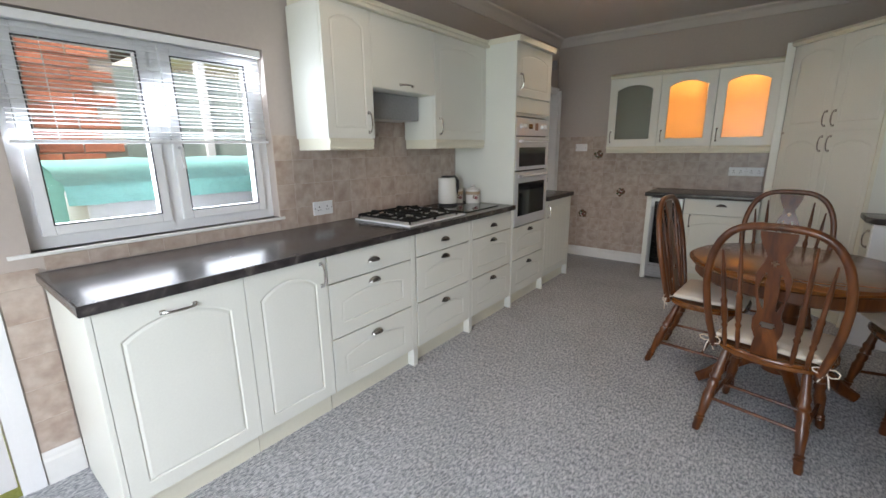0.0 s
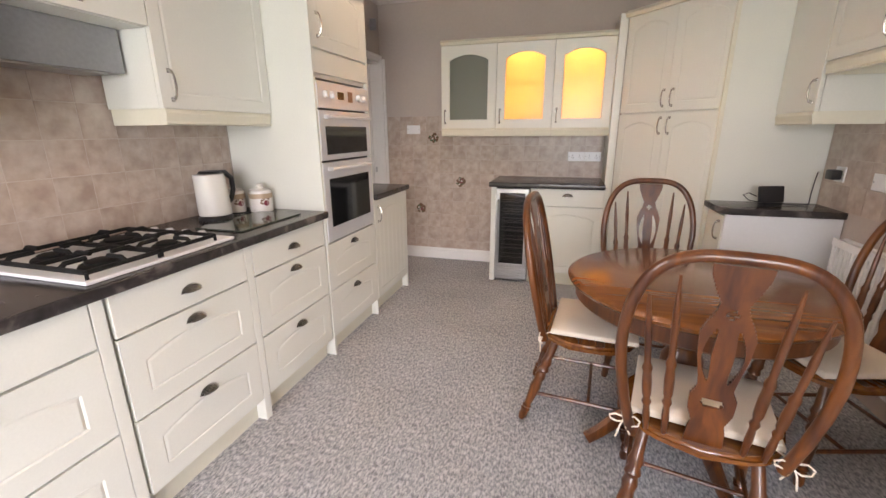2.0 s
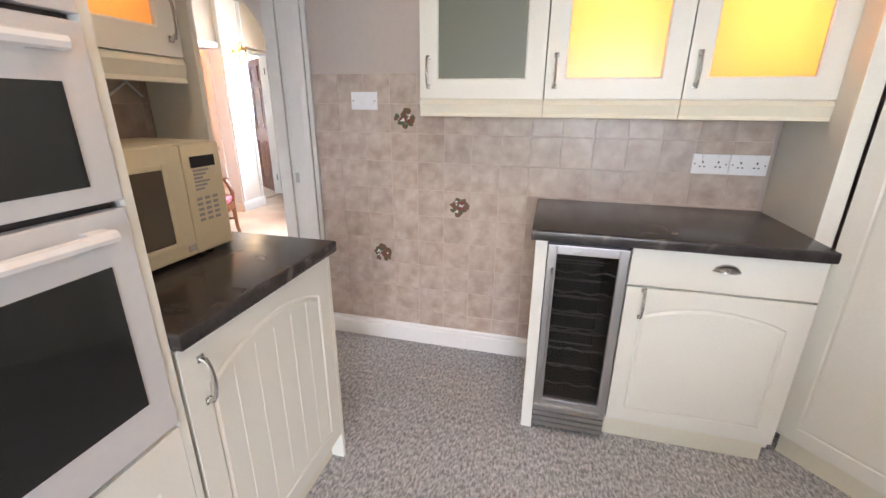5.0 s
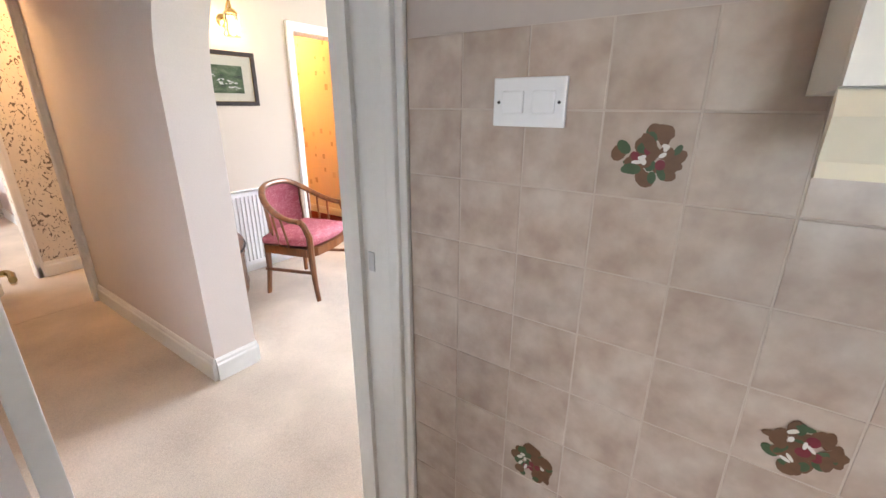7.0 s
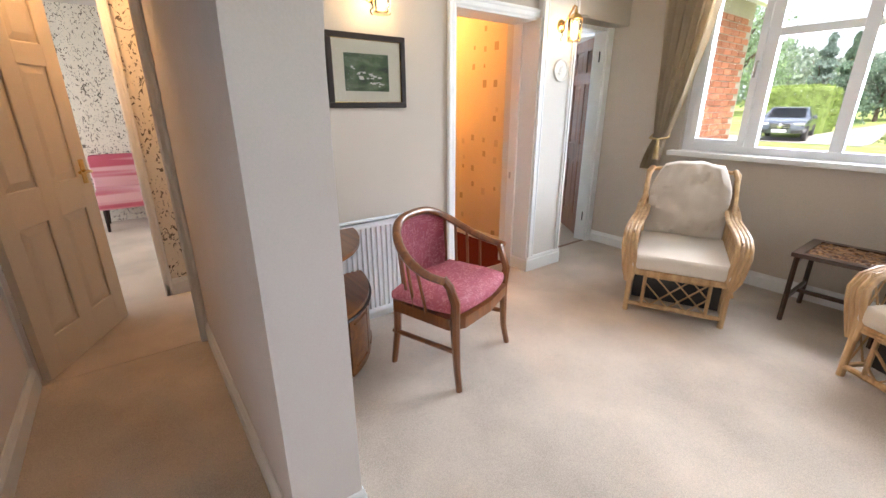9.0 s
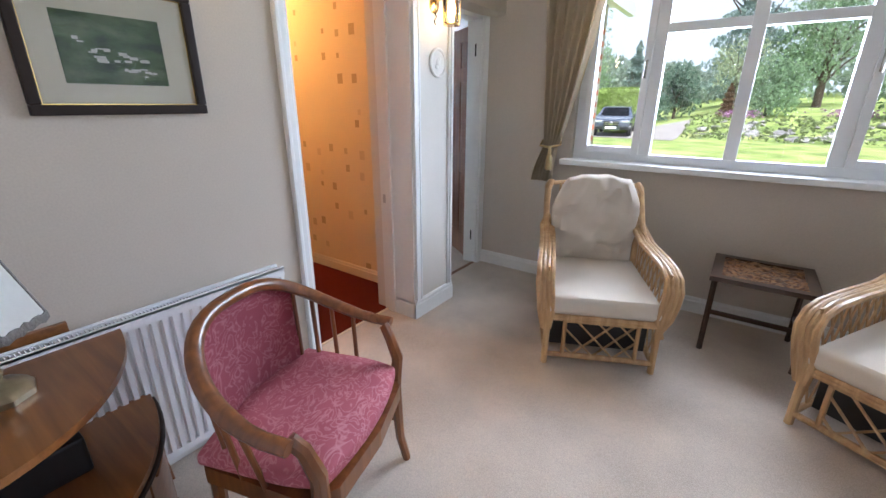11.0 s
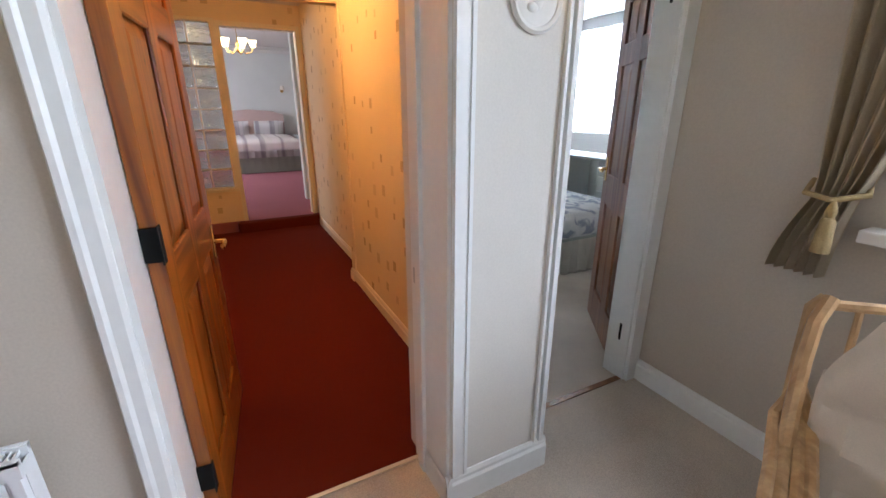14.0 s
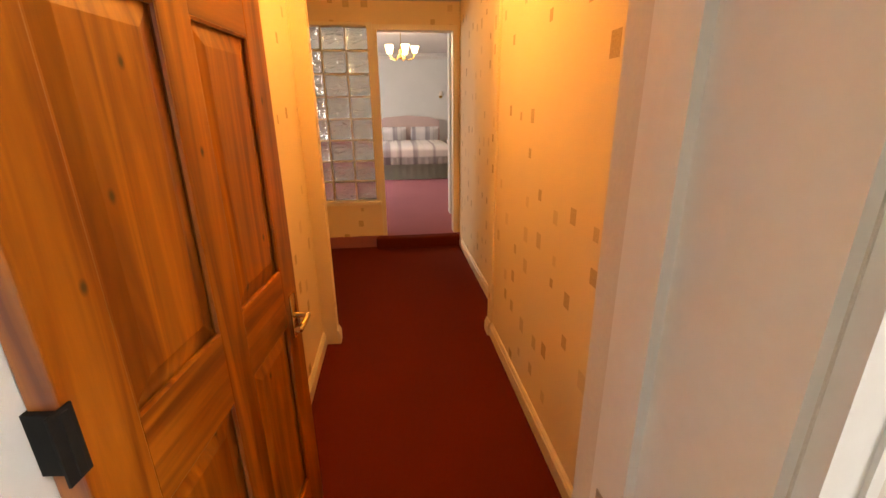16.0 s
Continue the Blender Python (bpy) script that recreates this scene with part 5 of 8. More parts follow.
gad = thing("desk_gadget", pose(0.86, 3.93, 0.891, 0, 0, 15), "small black screen on a stand with trailing cable", "display")
part("screen", boxes((-0.07, 0.07, -0.01, 0.02, 0.02, 0.12), bevel=0.006), BLACK, gad, "", pose(0, 0, 0, -12, 0, 0), True)
part("stand", boxes((-0.05, 0.05, -0.02, 0.05, 0, 0.022), bevel=0.006), BLACK, gad, "", None, True)
part("cable", rod([(0.06, 0.03, 0.01), (0.15, 0.0, 0.004), (0.24, 0.02, 0.004), (0.29, 0.08, 0.06), (0.28, 0.06, 0.16), (0.27, 0.04, 0.2)], [(-0.06, 0.02, 0.02), (-0.12, 0.03, 0.03), (-0.14, 0.06, 0.06), (-0.1, 0.07, 0.07), (-0.06, 0.05, 0.05)], r=0.003, segs=6), BLACK, gad, "", None, True)


def socket(m, w=0.146, holes=True, switches=2, label="white double power socket on the tiles"):
    s = thing("power_socket" if holes else "light_switch", m, label, "socket" if holes else "switch", "electrical plates")
    part("plate", boxes((-w / 2, w / 2, -0.009, 0, -0.043, 0.043), bevel=0.003), UPVC, s)
    for i in range(switches):
        x = (i - (switches - 1) / 2) * w * 0.42
        if holes:
            part("pin_holes", boxes((x - 0.003, x + 0.003, -0.0105, -0.008, 0.004, 0.013), (x - 0.012, x - 0.005, -0.0105, -0.008, -0.014, -0.009), (x + 0.005, x + 0.012, -0.0105, -0.008, -0.014, -0.009)), BLACK, s)
            part("rocker", boxes((x - 0.006, x + 0.006, -0.013, -0.008, 0.02, 0.036), bevel=0.002), UPVC, s)
        else:
            part("rocker", boxes((x - 0.022, x + 0.022, -0.013, -0.008, -0.02, 0.02), bevel=0.003), UPVC, s)
    for x in (-w / 2 + 0.012, w / 2 - 0.012):
        part("screw", turned([(0.003, 0), (0.003, 0.0015), (0, 0.002)], 8), BLACK, s, "", pose(x, -0.009, 0, 90, 0, 0))
    return s


socket(pose(-2.242, 1.54, 1.01, 0, 0, 90))
socket(pose(-0.282, 5.142, 1.106))
socket(pose(-0.135, 5.142, 1.106))
socket(pose(-1.898, 5.142, 1.358), 0.142, False, 2, "white double light switch on the tiles")
socket(pose(1.162, 3.91, 1.09, 0, 0, -90), 0.088, True, 1, "white single power socket with a black plug")
socket(pose(1.162, 3.55, 1.08, 0, 0, -90), 0.146, False, 1, "white blank plate on the tiles")
solo("plug_adapter", boxes((1.1, 1.15, 3.875, 3.945, 1.06, 1.115), bevel=0.008), BLACK, "black plug-in power adapter", "plug", smooth=True)

# ceiling downlights
for x, y in ((-1.4, 3.5), (-0.4, 3.7), (-1.4, 1.5), (-0.3, 1.5), (-0.4, 2.7)):
    d = thing("downlight", pose(x, y, 2.62), "small round recessed ceiling downlight, lit", "light", "ceiling downlights")
    part("ring", turned([(0.03, 0), (0.045, -0.001), (0.045, -0.006), (0.03, -0.008), (0.027, -0.002)], 20), CHROME, d, "metal trim ring", None, True)
    part("bulb", turned([(0.026, -0.002), (0.02, -0.007), (0, -0.008)], 16), glow("halogen_glow", (1.0, 0.8, 0.5), 25), d, "glowing halogen lamp", None, True)
    sp = lamp("downlight_beam", "SPOT", 7.5, (1.0, 0.74, 0.5), look((x, y, 2.6), (x, y, 0)), 0.03)
    sp.data.spot_size, sp.data.spot_blend = radians(125), 0.7
sens = thing("alarm_sensor", pose(-2.19, 4.9, 2.3, 0, 0, 20), "small alarm sensor high in the corner", "sensor")
part("body", boxes((-0.03, 0.03, -0.03, 0.0, -0.05, 0.05), bevel=0.012), material("grey_sensor", (0.3, 0.3, 0.31), 0.4), sens, "", None, True)

# ---- kitchen window, blind, back door ----
def frame_rect(x0, x1, z0, z1, t, d0, d1):
    return [(x0, x0 + t, d0, d1, z0, z1), (x1 - t, x1, d0, d1, z0, z1), (x0 + t, x1 - t, d0, d1, z0, z0 + t), (x0 + t, x1 - t, d0, d1, z1 - t, z1)]


kw = structure("window_kitchen", boxes(*frame_rect(0.0, 1.07, 0, 0.91, 0.05, 0.0, 0.06), (0.53, 0.58, 0.0, 0.06, 0.05, 0.86)), UPVC, "white plastic kitchen window with two lights", "window")
kw.matrix_basis = pose(-2.31, 0.17, 0.99, 0, 0, 90)
for x0, x1 in ((0.05, 0.53), (0.58, 1.02)):
    sash = part("window_frame", boxes(*frame_rect(x0, x1, 0.05, 0.86, 0.045, -0.018, 0.04), bevel=0.004), UPVC, kw)
    part("window_pane", boxes((x0 + 0.045, x1 - 0.045, 0.016, 0.022, 0.095, 0.815)), CLEAR, sash, "clear glass").visible_shadow = False
    part("seal", boxes(*[(a, b, -0.02, -0.012, c, d) for a, b, _, _, c, d in frame_rect(x0 + 0.041, x1 - 0.041, 0.091, 0.819, 0.005, 0, 0)]), BLACK, sash)
part("window_handle", rod([(0.0, 0, 0), (0, -0.03, 0), (0, -0.035, -0.1)], r=0.008), STEEL, kw, "steel window handle", (0.605, -0.02, 0.4), True)
structure("sill_kitchen", boxes((-2.31, -2.235, 0.1, 1.27, 0.975, 0.99), bevel=0.003), WHITE, "white painted window ledge", "window sill")
bl = thing("venetian_blind", pose(-2.262, 0.185, 0, 0, 0, 90), "white slatted venetian blind drawn part way down", "blind")
part("headrail", boxes((0, 1.04, -0.012, 0.024, 1.855, 1.89), bevel=0.003), UPVC, bl)
slat = None
zs = [1.845 - 0.017 * i for i in range(22)] + [1.46, 1.448, 1.436]
for i, z in enumerate(zs):
    at = pose(0.01, 0.006, z, 12 + 6 * math.sin(i * 2.1), 0, 0.15 * math.sin(i * 1.7))
    if slat is None:
        slat = part("slat", boxes((0, 1.02, -0.0125, 0.0125, -0.0006, 0.0006)), UPVC, bl, "", at)
    else:
        twin(slat, at)
for x in (0.15, 0.52, 0.9):
    part("cord", rod([(x, 0.006, 1.42), (x, 0.006, 1.86)], r=0.0012, segs=5), UPVC, bl)
part("bottom_rail", boxes((0.0, 1.04, -0.01, 0.022, 1.41, 1.425), bevel=0.003), UPVC, bl)

bd = structure("door_back", boxes((-2.36, -2.31, -0.845, -0.035, 0.01, 2.02), bevel=0.004), UPVC, "plain white back door in the kitchen wall", "door")
part("panel_moulding", boxes(*[(-2.31, -2.304, a, b, c, d) for a, b, _, _, c, d in frame_rect(-0.72, -0.16, 0.2, 0.85, 0.03, 0, 0)], *[(-2.31, -2.304, a, b, c, d) for a, b, _, _, c, d in frame_rect(-0.72, -0.16, 1.0, 1.85, 0.03, 0, 0)], bevel=0.002), UPVC, bd)
structure("door_frame_back", boxes((-2.45, -2.245, -0.85, -0.845, 0, 2.03), (-2.45, -2.24, -0.03, 0.0, 0, 2.03), (-2.3, -2.235, 0.0, 0.045, 0, 2.06)), UPVC, "white frame of the back door", "door frame")
skirting(-2.25, 0.05, 0.13, 90, 0.0, WHITE, 1.2)
# never in view: frame assumed for the light from behind
structure("patio_frame", boxes(*[(a, b, -1.72, -1.65, c, d) for a, b, _, _, c, d in frame_rect(-1.5, 0.5, 0.02, 2.1, 0.07, 0, 0)], (-0.54, -0.46, -1.72, -1.65, 0.09, 2.03)), UPVC, "white frame of an assumed, unseen patio door behind the kitchen", "door frame")
mat_thing = solo("door_mat", boxes((-1.95, -1.35, -0.75, -0.07, 0.001, 0.014), bevel=0.005), material("coir_mat", (0.22, 0.12, 0.04), 0.95, var=0.2, fine=300, bump=0.8), "brown coir door mat by the back door", "mat")

# ---- tiles ----
def tile_mesh(w, h):
    return mesh_of("tile", boxes((0.0015, w - 0.0015, -0.006, 0, 0.0015, h - 0.0015), bevel=0.0012), TILE)


T = 0.142
TM = {}


def tiles(wall, m, w, h, x0=0.0, z0=0.0, skip=()):
    """A field of square wall tiles, whole from one corner, with cut ones at the far edges; laid on its own bed of grout."""
    bed = part("grout_bed", boxes((x0, x0 + w, -0.0045, 0.0, z0, z0 + h)), GROUT, wall, "", m)
    z = z0
    while z < z0 + h - 0.01:
        th = min(T, z0 + h - z)
        x = x0
        while x < x0 + w - 0.01:
            tw = min(T, x0 + w - x)
            if not any(a - 0.01 < x + tw / 2 < b and c < z + th / 2 < d for a, b, c, d in skip):
                key = (round(tw, 3), round(th, 3))
                if key not in TM:
                    TM[key] = tile_mesh(tw, th)
                put("tile", TM[key], wall, m @ pose(x, 0, z))
            x += T
        z += T


tiles(KN, pose(-2.19, 5.15, 0), 9 * T, 10 * T, 0.0, 1.487 - 10 * T)
tiles(KN, pose(-2.19 + 9 * T, 5.15, 0), 0.852, 4 * T, 0.0, 1.345 - 4 * T)
tiles(KW, pose(-2.25, 1.355, 0, 0, 0, 90), 1.62, 4 * T, 0.0, 0.889)
tiles(KW, pose(-2.25, 1.241, 0, 0, 0, 90), 0.114, 4 * T, 0.0, 0.889)
tiles(KW, pose(-2.25, 1.355 + 3 * T, 0, 0, 0, 90), 4 * T, 2 * T, 0.0, 0.889 + 4 * T)
tiles(KW, pose(-2.25, 0.2, 0, 0, 0, 90), 1.04, 0.06, 0.0, 0.912)
tiles(KW, pose(-2.25, 3.63, 0, 0, 0, 90), 0.66, 0.56, 0.0, 0.912)
tiles(KW, pose(-2.25, 0.05, 0, 0, 0, 90), 0.13, 0.78, 0.0, 0.15)
EASTW = bpy.data.objects["wall_kitchen_east"]
tiles(EASTW, pose(1.17, 4.09, 0, 0, 0, -90), 2.1, 0.6, 0.0, 0.89)


def fruit_motif(x, z, seed):
    rng = random.Random(seed)
    mo = thing("tile_decal", pose(x, 5.1425, z), "printed fruit basket motif on a wall tile", "decoration", "fruit tile motifs")
    for mt, n, rx, rz, spread in ((BROWNP, 22, 0.018, 0.011, 0.046), (LEAFP, 12, 0.014, 0.008, 0.045), (FRUIT, 4, 0.009, 0.009, 0.026), (CERAM, 7, 0.008, 0.004, 0.034)):
        bm = bmesh.new()
        for i in range(n):
            a = rng.random() * 6.28
            d = spread * math.sqrt(rng.random())
            blob(bm, d * math.cos(a), d * math.sin(a) * 0.95, rx * rng.uniform(0.6, 1.1), rz * rng.uniform(0.6, 1.2), rng.random() * 3.1, -0.0004 * (1 + i * 0.12) - 0.0004 * (BROWNP, LEAFP, FRUIT, CERAM).index(mt))
        part("print", bm, mt, mo)


for i, (x, z) in enumerate(((-1.832, 0.546), (-1.397, 0.838), (-1.687, 1.276))):
    fruit_motif(x, z, i)

# ---- doors ----
def six_panel(w, h, mat, rail_mat=None, t=0.04):
    """Panels, rails and stiles of a six-panel door standing in the xz plane, hinge edge at x = 0."""
    out = []
    st = 0.105
    zs = [(0.2, 0.78), (0.95, 1.55), (1.65, h - 0.1)]
    xs = [(st, w / 2 - 0.05), (w / 2 + 0.05, w - st)]
    bm = bmesh.new()
    for x0, x1 in ((0, st), (w - st, w), (w / 2 - 0.05, w / 2 + 0.05)):
        box(bm, x0, x1, -t / 2, t / 2, 0, h, 0.003)
    out.append(("stiles", bm, mat))
    bm = bmesh.new()
    for z0, z1 in ((0, 0.2), (0.78, 0.95), (1.55, 1.65), (h - 0.1, h)):
        for x0, x1 in xs:
            box(bm, x0, x1, -t / 2 + 0.0005, t / 2 - 0.0005, z0, z1)
    out.append(("rails", bm, rail_mat or mat))
    for z0, z1 in zs:
        for x0, x1 in xs:
            bm = bmesh.new()
            for s in (-1, 1):
                a = [bm.verts.new((x, s * 0.006, z)) for x, z in ((x0, z0), (x1, z0), (x1, z1), (x0, z1))]
                q = 0.045
                b = [bm.verts.new((x, s * (t / 2 - 0.004), z)) for x, z in ((x0 + q, z0 + q), (x1 - q, z0 + q), (x1 - q, z1 - q), (x0 + q, z1 - q))]
                bm.faces.new(b)
                for i in range(4):
                    bm.faces.new((a[i], a[(i + 1) % 4], b[(i + 1) % 4], b[i]))
                # moulding round the panel
                for (xa, za), (xb, zb) in (((x0, z0), (x1, z0)), ((x1, z0), (x1, z1)), ((x1, z1), (x0, z1)), ((x0, z1), (x0, z0))):
                    sweep(bm, [(xa, s * (t / 2 - 0.006), za), (xb, s * (t / 2 - 0.006), zb)], 0.006, 6)
            out.append(("door_panel", bm, mat))
    return out


def lever(bm_side=1):
    bm = bmesh.new()
    s = bm_side
    box(bm, -0.02, 0.02, 0.0 if s > 0 else -0.006, 0.006 if s > 0 else 0.0, -0.07, 0.07, 0.002)
    sweep(bm, [(0, 0, 0), (0, s * 0.045, 0)], 0.009, 8)
    sweep(bm, [(0, s * 0.045, 0), (-0.04, s * 0.05, 0.004), (-0.085, s * 0.047, -0.006), (-0.105, s * 0.047, 0.008)], [0.009, 0.009, 0.008, 0.009], 8)
    return bm


def door(name, m, w, h, mat, label, rail_mat=None, handle_z=0.99, hinges=(), hinge_mat=None):
    d = thing(name, m, label, "door")
    for pname, bm, mt in six_panel(w, h, mat, rail_mat):
        part(pname, bm, mt, d)
    for s in (-1, 1):
        part("door_handle", lever(s), BRASS, d, "polished brass lever handle", (w - 0.055, s * 0.02, handle_z), True)
    for z in hinges:
        part("hinge", boxes((-0.022, 0.012, -0.024, -0.02, z - 0.05, z + 0.05), (-0.008, 0.004, -0.026, 0.022, z - 0.045, z + 0.045), bevel=0.001), hinge_mat or IRON, d, "black steel hinge")
    return d


# pine door folded back along the corridor, brown door into the guest room, cream door at the hall's end, glazed hall door
door("pine_door", pose(-5.03, 6.862, 0.012, 0, 0, 174.0), 0.8, 1.93, PINE, "open varnished knotty pine six-panel door", PINE_X, 0.79, (0.25, 1.005, 1.72))
door("guest_door", pose(-5.06, 8.738, 0.012, 0, 0, 145.0), 0.73, 1.96, MAHOG, "open dark brown wooden six-panel door", None, 0.98, (0.25, 1.77))
door("far_hall_door", pose(-5.22, 4.46, 0.012, 0, 0, 152.5), 0.73, 1.98, material("cream_door_paint", (0.72, 0.62, 0.48), 0.4, var=0.03), "open cream painted six-panel door", None, 0.98)
hd = thing("hall_door", pose(-2.46, 4.45, 0.012, 0, 0, 176), "open white painted glazed hall door", "door")
part("stiles", boxes((0, 0.1, -0.02, 0.02, 0, 1.98), (0.66, 0.76, -0.02, 0.02, 0, 1.98), bevel=0.003), WHITE, hd)
part("rails", boxes((0.1, 0.66, -0.019, 0.019, 0, 0.22), (0.1, 0.66, -0.019, 0.019, 1.88, 1.98)), WHITE, hd)
HALLGLASS = frosted("patterned_glass", (0.85, 0.9, 0.9), 0.3, 0.5)
for i in range(2):
    part("glazing_bar", boxes((0.277 + 0.187 * i, 0.295 + 0.187 * i, -0.015, 0.015, 0.22, 1.88), bevel=0.004), WHITE, hd)
for k in range(4):
    for i in range(3):
        part("glazing_bar", boxes((0.1 + 0.187 * i + (0.008 if i else 0), 0.277 + 0.187 * i + (0.009 if i == 2 else 0), -0.0145, 0.0145, 0.543 + 0.332 * k, 0.561 + 0.332 * k), bevel=0.004), WHITE, hd)
pane = mesh_of("glass_pane", boxes((0.0, 0.18, -0.003, 0.003, 0.0, 0.32)), HALLGLASS)
for k in range(5):
    for i in range(3):
        put("glass_pane", pane, hd, pose(0.102 + 0.188 * i, 0, 0.224 + 0.332 * k), "patterned glass")
for s in (-1, 1):
    part("door_handle", lever(s), BRASS, hd, "polished brass lever handle", (0.7, s * 0.02, 0.9), True)
# strike plates
for x, y, z, rz in ((-2.34, 5.154, 0.945, 0), (-5.03, 7.577, 0.8, 0)):
    solo("strike_plate", boxes((-0.011, 0.011, -0.002, 0.0, -0.028, 0.028), bevel=0.0008), STEEL, "small metal latch plate in the door lining", "latch plate", pose(x, y, z, 0, 0, rz), "latch plates")

# ---- garden window ----
gw = structure("window_garden", boxes(*frame_rect(0, 2.05, 0, 1.3, 0.055, 0, 0.07)), UPVC, "wide white plastic window with four lights over the garden", "window")
gw.matrix_basis = pose(-4.255, 8.865, 0.997)
for x0, x1 in ((0.455, 0.527), (0.962, 1.033), (1.468, 1.54)):
    part("mullion", boxes((x0, x1, 0.001, 0.069, 0.055, 1.245), bevel=0.003), UPVC, gw)
for x0, x1 in ((0.527, 0.962), (1.033, 1.468)):
    part("transom", boxes((x0, x1, 0.002, 0.068, 0.82, 0.875), bevel=0.003), UPVC, gw)
for x0, x1, z0, z1 in ((0.055, 0.455, 0.055, 1.245), (0.527, 0.962, 0.055, 0.82), (1.033, 1.468, 0.055, 0.82), (1.54, 1.995, 0.055, 1.245), (0.527, 0.962, 0.875, 1.245), (1.033, 1.468, 0.875, 1.245)):
    op = x0 < 0.1 or x0 > 1.5
    if op:
        part("window_frame", boxes(*frame_rect(x0, x1, z0, z1, 0.045, -0.02, 0.05), bevel=0.004), UPVC, gw)
    q = 0.045 if op else 0.0
    part("window_pane", boxes((x0 + q, x1 - q, 0.03, 0.036, z0 + q, z1 - q)), CLEAR, gw, "clear glass").visible_shadow = False
for x in (0.435, 1.56):
    part("window_handle", rod([(0, 0, 0), (0, -0.03, 0), (0, -0.038, -0.11)], r=0.009), CHROME, gw, "steel window handle", (x, -0.015, 0.66), True)
structure("sill_garden", boxes((-4.31, -2.15, 8.72, 8.9, 0.957, 0.996), bevel=0.006), WHITE, "white painted window sill", "window sill")
# unseen window, assumed round the east fill lamp
structure("window_side", boxes(*[(-0.87, -0.83, a, b, c, d) for a, b, _, _, c, d in frame_rect(5.9, 7.9, 0.9, 2.2, 0.06, 0, 0)]), UPVC, "white frame of an assumed, unseen side window", "window")


def curtain(m, top_w, tie_w, low_w, h, tie, mat, label, folds=9, lead=0.03):
    """A lined drape gathered at a tieback: widths at the top, at the tie and at the hem."""
    c = thing("curtain", m, label, "curtain")
    bm = bmesh.new()
    nx, nz = folds * 8, 30
    grid = []
    for j in range(nz + 1):
        z = h * j / nz
        if z < tie:
            k = (z / tie) ** 1.5
            w, off = low_w + (tie_w - low_w) * k, lead * k
        else:
            k = ((z - tie) / (h - tie)) ** 0.8
            w, off = tie_w + (top_w - tie_w) * k, lead
        row = []
        for i in range(nx + 1):
            u = i / nx
            amp = 0.03 * (0.5 + 0.5 * min(1, w / top_w + 0.2))
            row.append(bm.verts.new((u * w + off * (1 - k if z >= tie else 1), -0.05 + amp * math.cos(u * folds * 2 * math.pi + 0.6 * math.sin(z * 3)) * (0.8 + 0.2 * math.sin(u * 9)), z)))
        grid.append(row)
    for a, b in zip(grid, grid[1:]):
        for i in range(nx):
            bm.faces.new((a[i], a[i + 1], b[i + 1], b[i]))
    bmesh.ops.solidify(bm, geom=bm.faces[:], thickness=0.003)
    part("drape", bm, mat, c, "", None, True)
    t = bmesh.new()
    sweep(t, [(lead - 0.03, 0.0, tie + 0.03), (lead - 0.01, -0.09, tie), (lead + tie_w * 0.6, -0.105, tie - 0.01), (lead + tie_w + 0.02, -0.05, tie + 0.01), (lead + tie_w, 0.0, tie + 0.03)], 0.009, 8)
    part("tieback", t, BRASSCORD, c, "twisted gold tieback cord", None, True)
    t = turned([(0.006, 0), (0.016, -0.03), (0.012, -0.05), (0.02, -0.06), (0.026, -0.16), (0, -0.161)], 12)
    part("tassel", t, BRASSCORD, c, "gold tassel", (tie_w * 0.7 + lead, -0.115, tie - 0.01), True)
    return c


BRASSCORD = material("gold_cord", (0.4, 0.29, 0.13), 0.7, var=0.2, fine=200, bump=0.6)
DRAPE = material("bronze_curtain", (0.58, 0.48, 0.34), 0.75, var=0.12, big=3, fine=260, bump=0.25, spec=0.3)
curtain(pose(-4.53, 8.77, 0.82), 0.49, 0.11, 0.17, 1.56, 0.27, DRAPE, "heavy bronze-beige lined curtain held by a tasselled tieback", 6, 0.09)
solo("curtain_pelmet", boxes((-4.7, -1.9, 8.6, 8.8, 2.36, 2.48), bevel=0.01), DRAPE, "bronze fabric pelmet over the window", "pelmet")

# ---- picture, lanterns, plaque, radiator ----
PICGLASS = glass("picture_glass")
PICGLASS.node_tree.nodes["Fresnel"].inputs["IOR"].default_value = 1.18
pic = thing("framed_picture", pose(-4.838, 5.955, 1.345, 0, 0, 90), "framed landscape print with a cream mount on the wall", "picture")
PW, PH = 0.485, 0.385
FRAMEW = material("dark_frame_wood", (0.016, 0.007, 0.005), 0.45, var=0.1, spec=0.3)
for a in ((0, PW, 0.0, 0.03), (0, PW, PH - 0.03, PH), (0, 0.03, 0.03, PH - 0.03), (PW - 0.03, PW, 0.03, PH - 0.03)):
    part("frame_rail", boxes((a[0], a[1], -0.022, 0, a[2], a[3]), bevel=0.004), FRAMEW, pic, "dark wooden frame rail")
part("gilt_slip", boxes(*[(a, b, -0.013, -0.003, c, d) for a, b, _, _, c, d in frame_rect(0.03, PW - 0.03, 0.03, PH - 0.03, 0.003, 0, 0)]), BRASS, pic)
part("mount", boxes((0.03, PW - 0.03, -0.008, -0.003, 0.03, PH - 0.03)), material("cream_mount", (0.7, 0.66, 0.56), 0.85, var=0.02), pic)
HILL = recolour(material("green_print", (0.1, 0.16, 0.07), 0.4, var=0.25, big=12, fine=60, bump=0), [(0.36, (0.03, 0.05, 0.025)), (0.5, (0.07, 0.12, 0.045)), (0.64, (0.16, 0.2, 0.11))], noise_source(14, (0.6, 1, 1.6), 4))
pr = part("print", boxes((0.1, 0.375, -0.0095, -0.0078, 0.09, 0.285)), HILL, pic, "green hillside print")
bm = bmesh.new()
rng = random.Random(3)
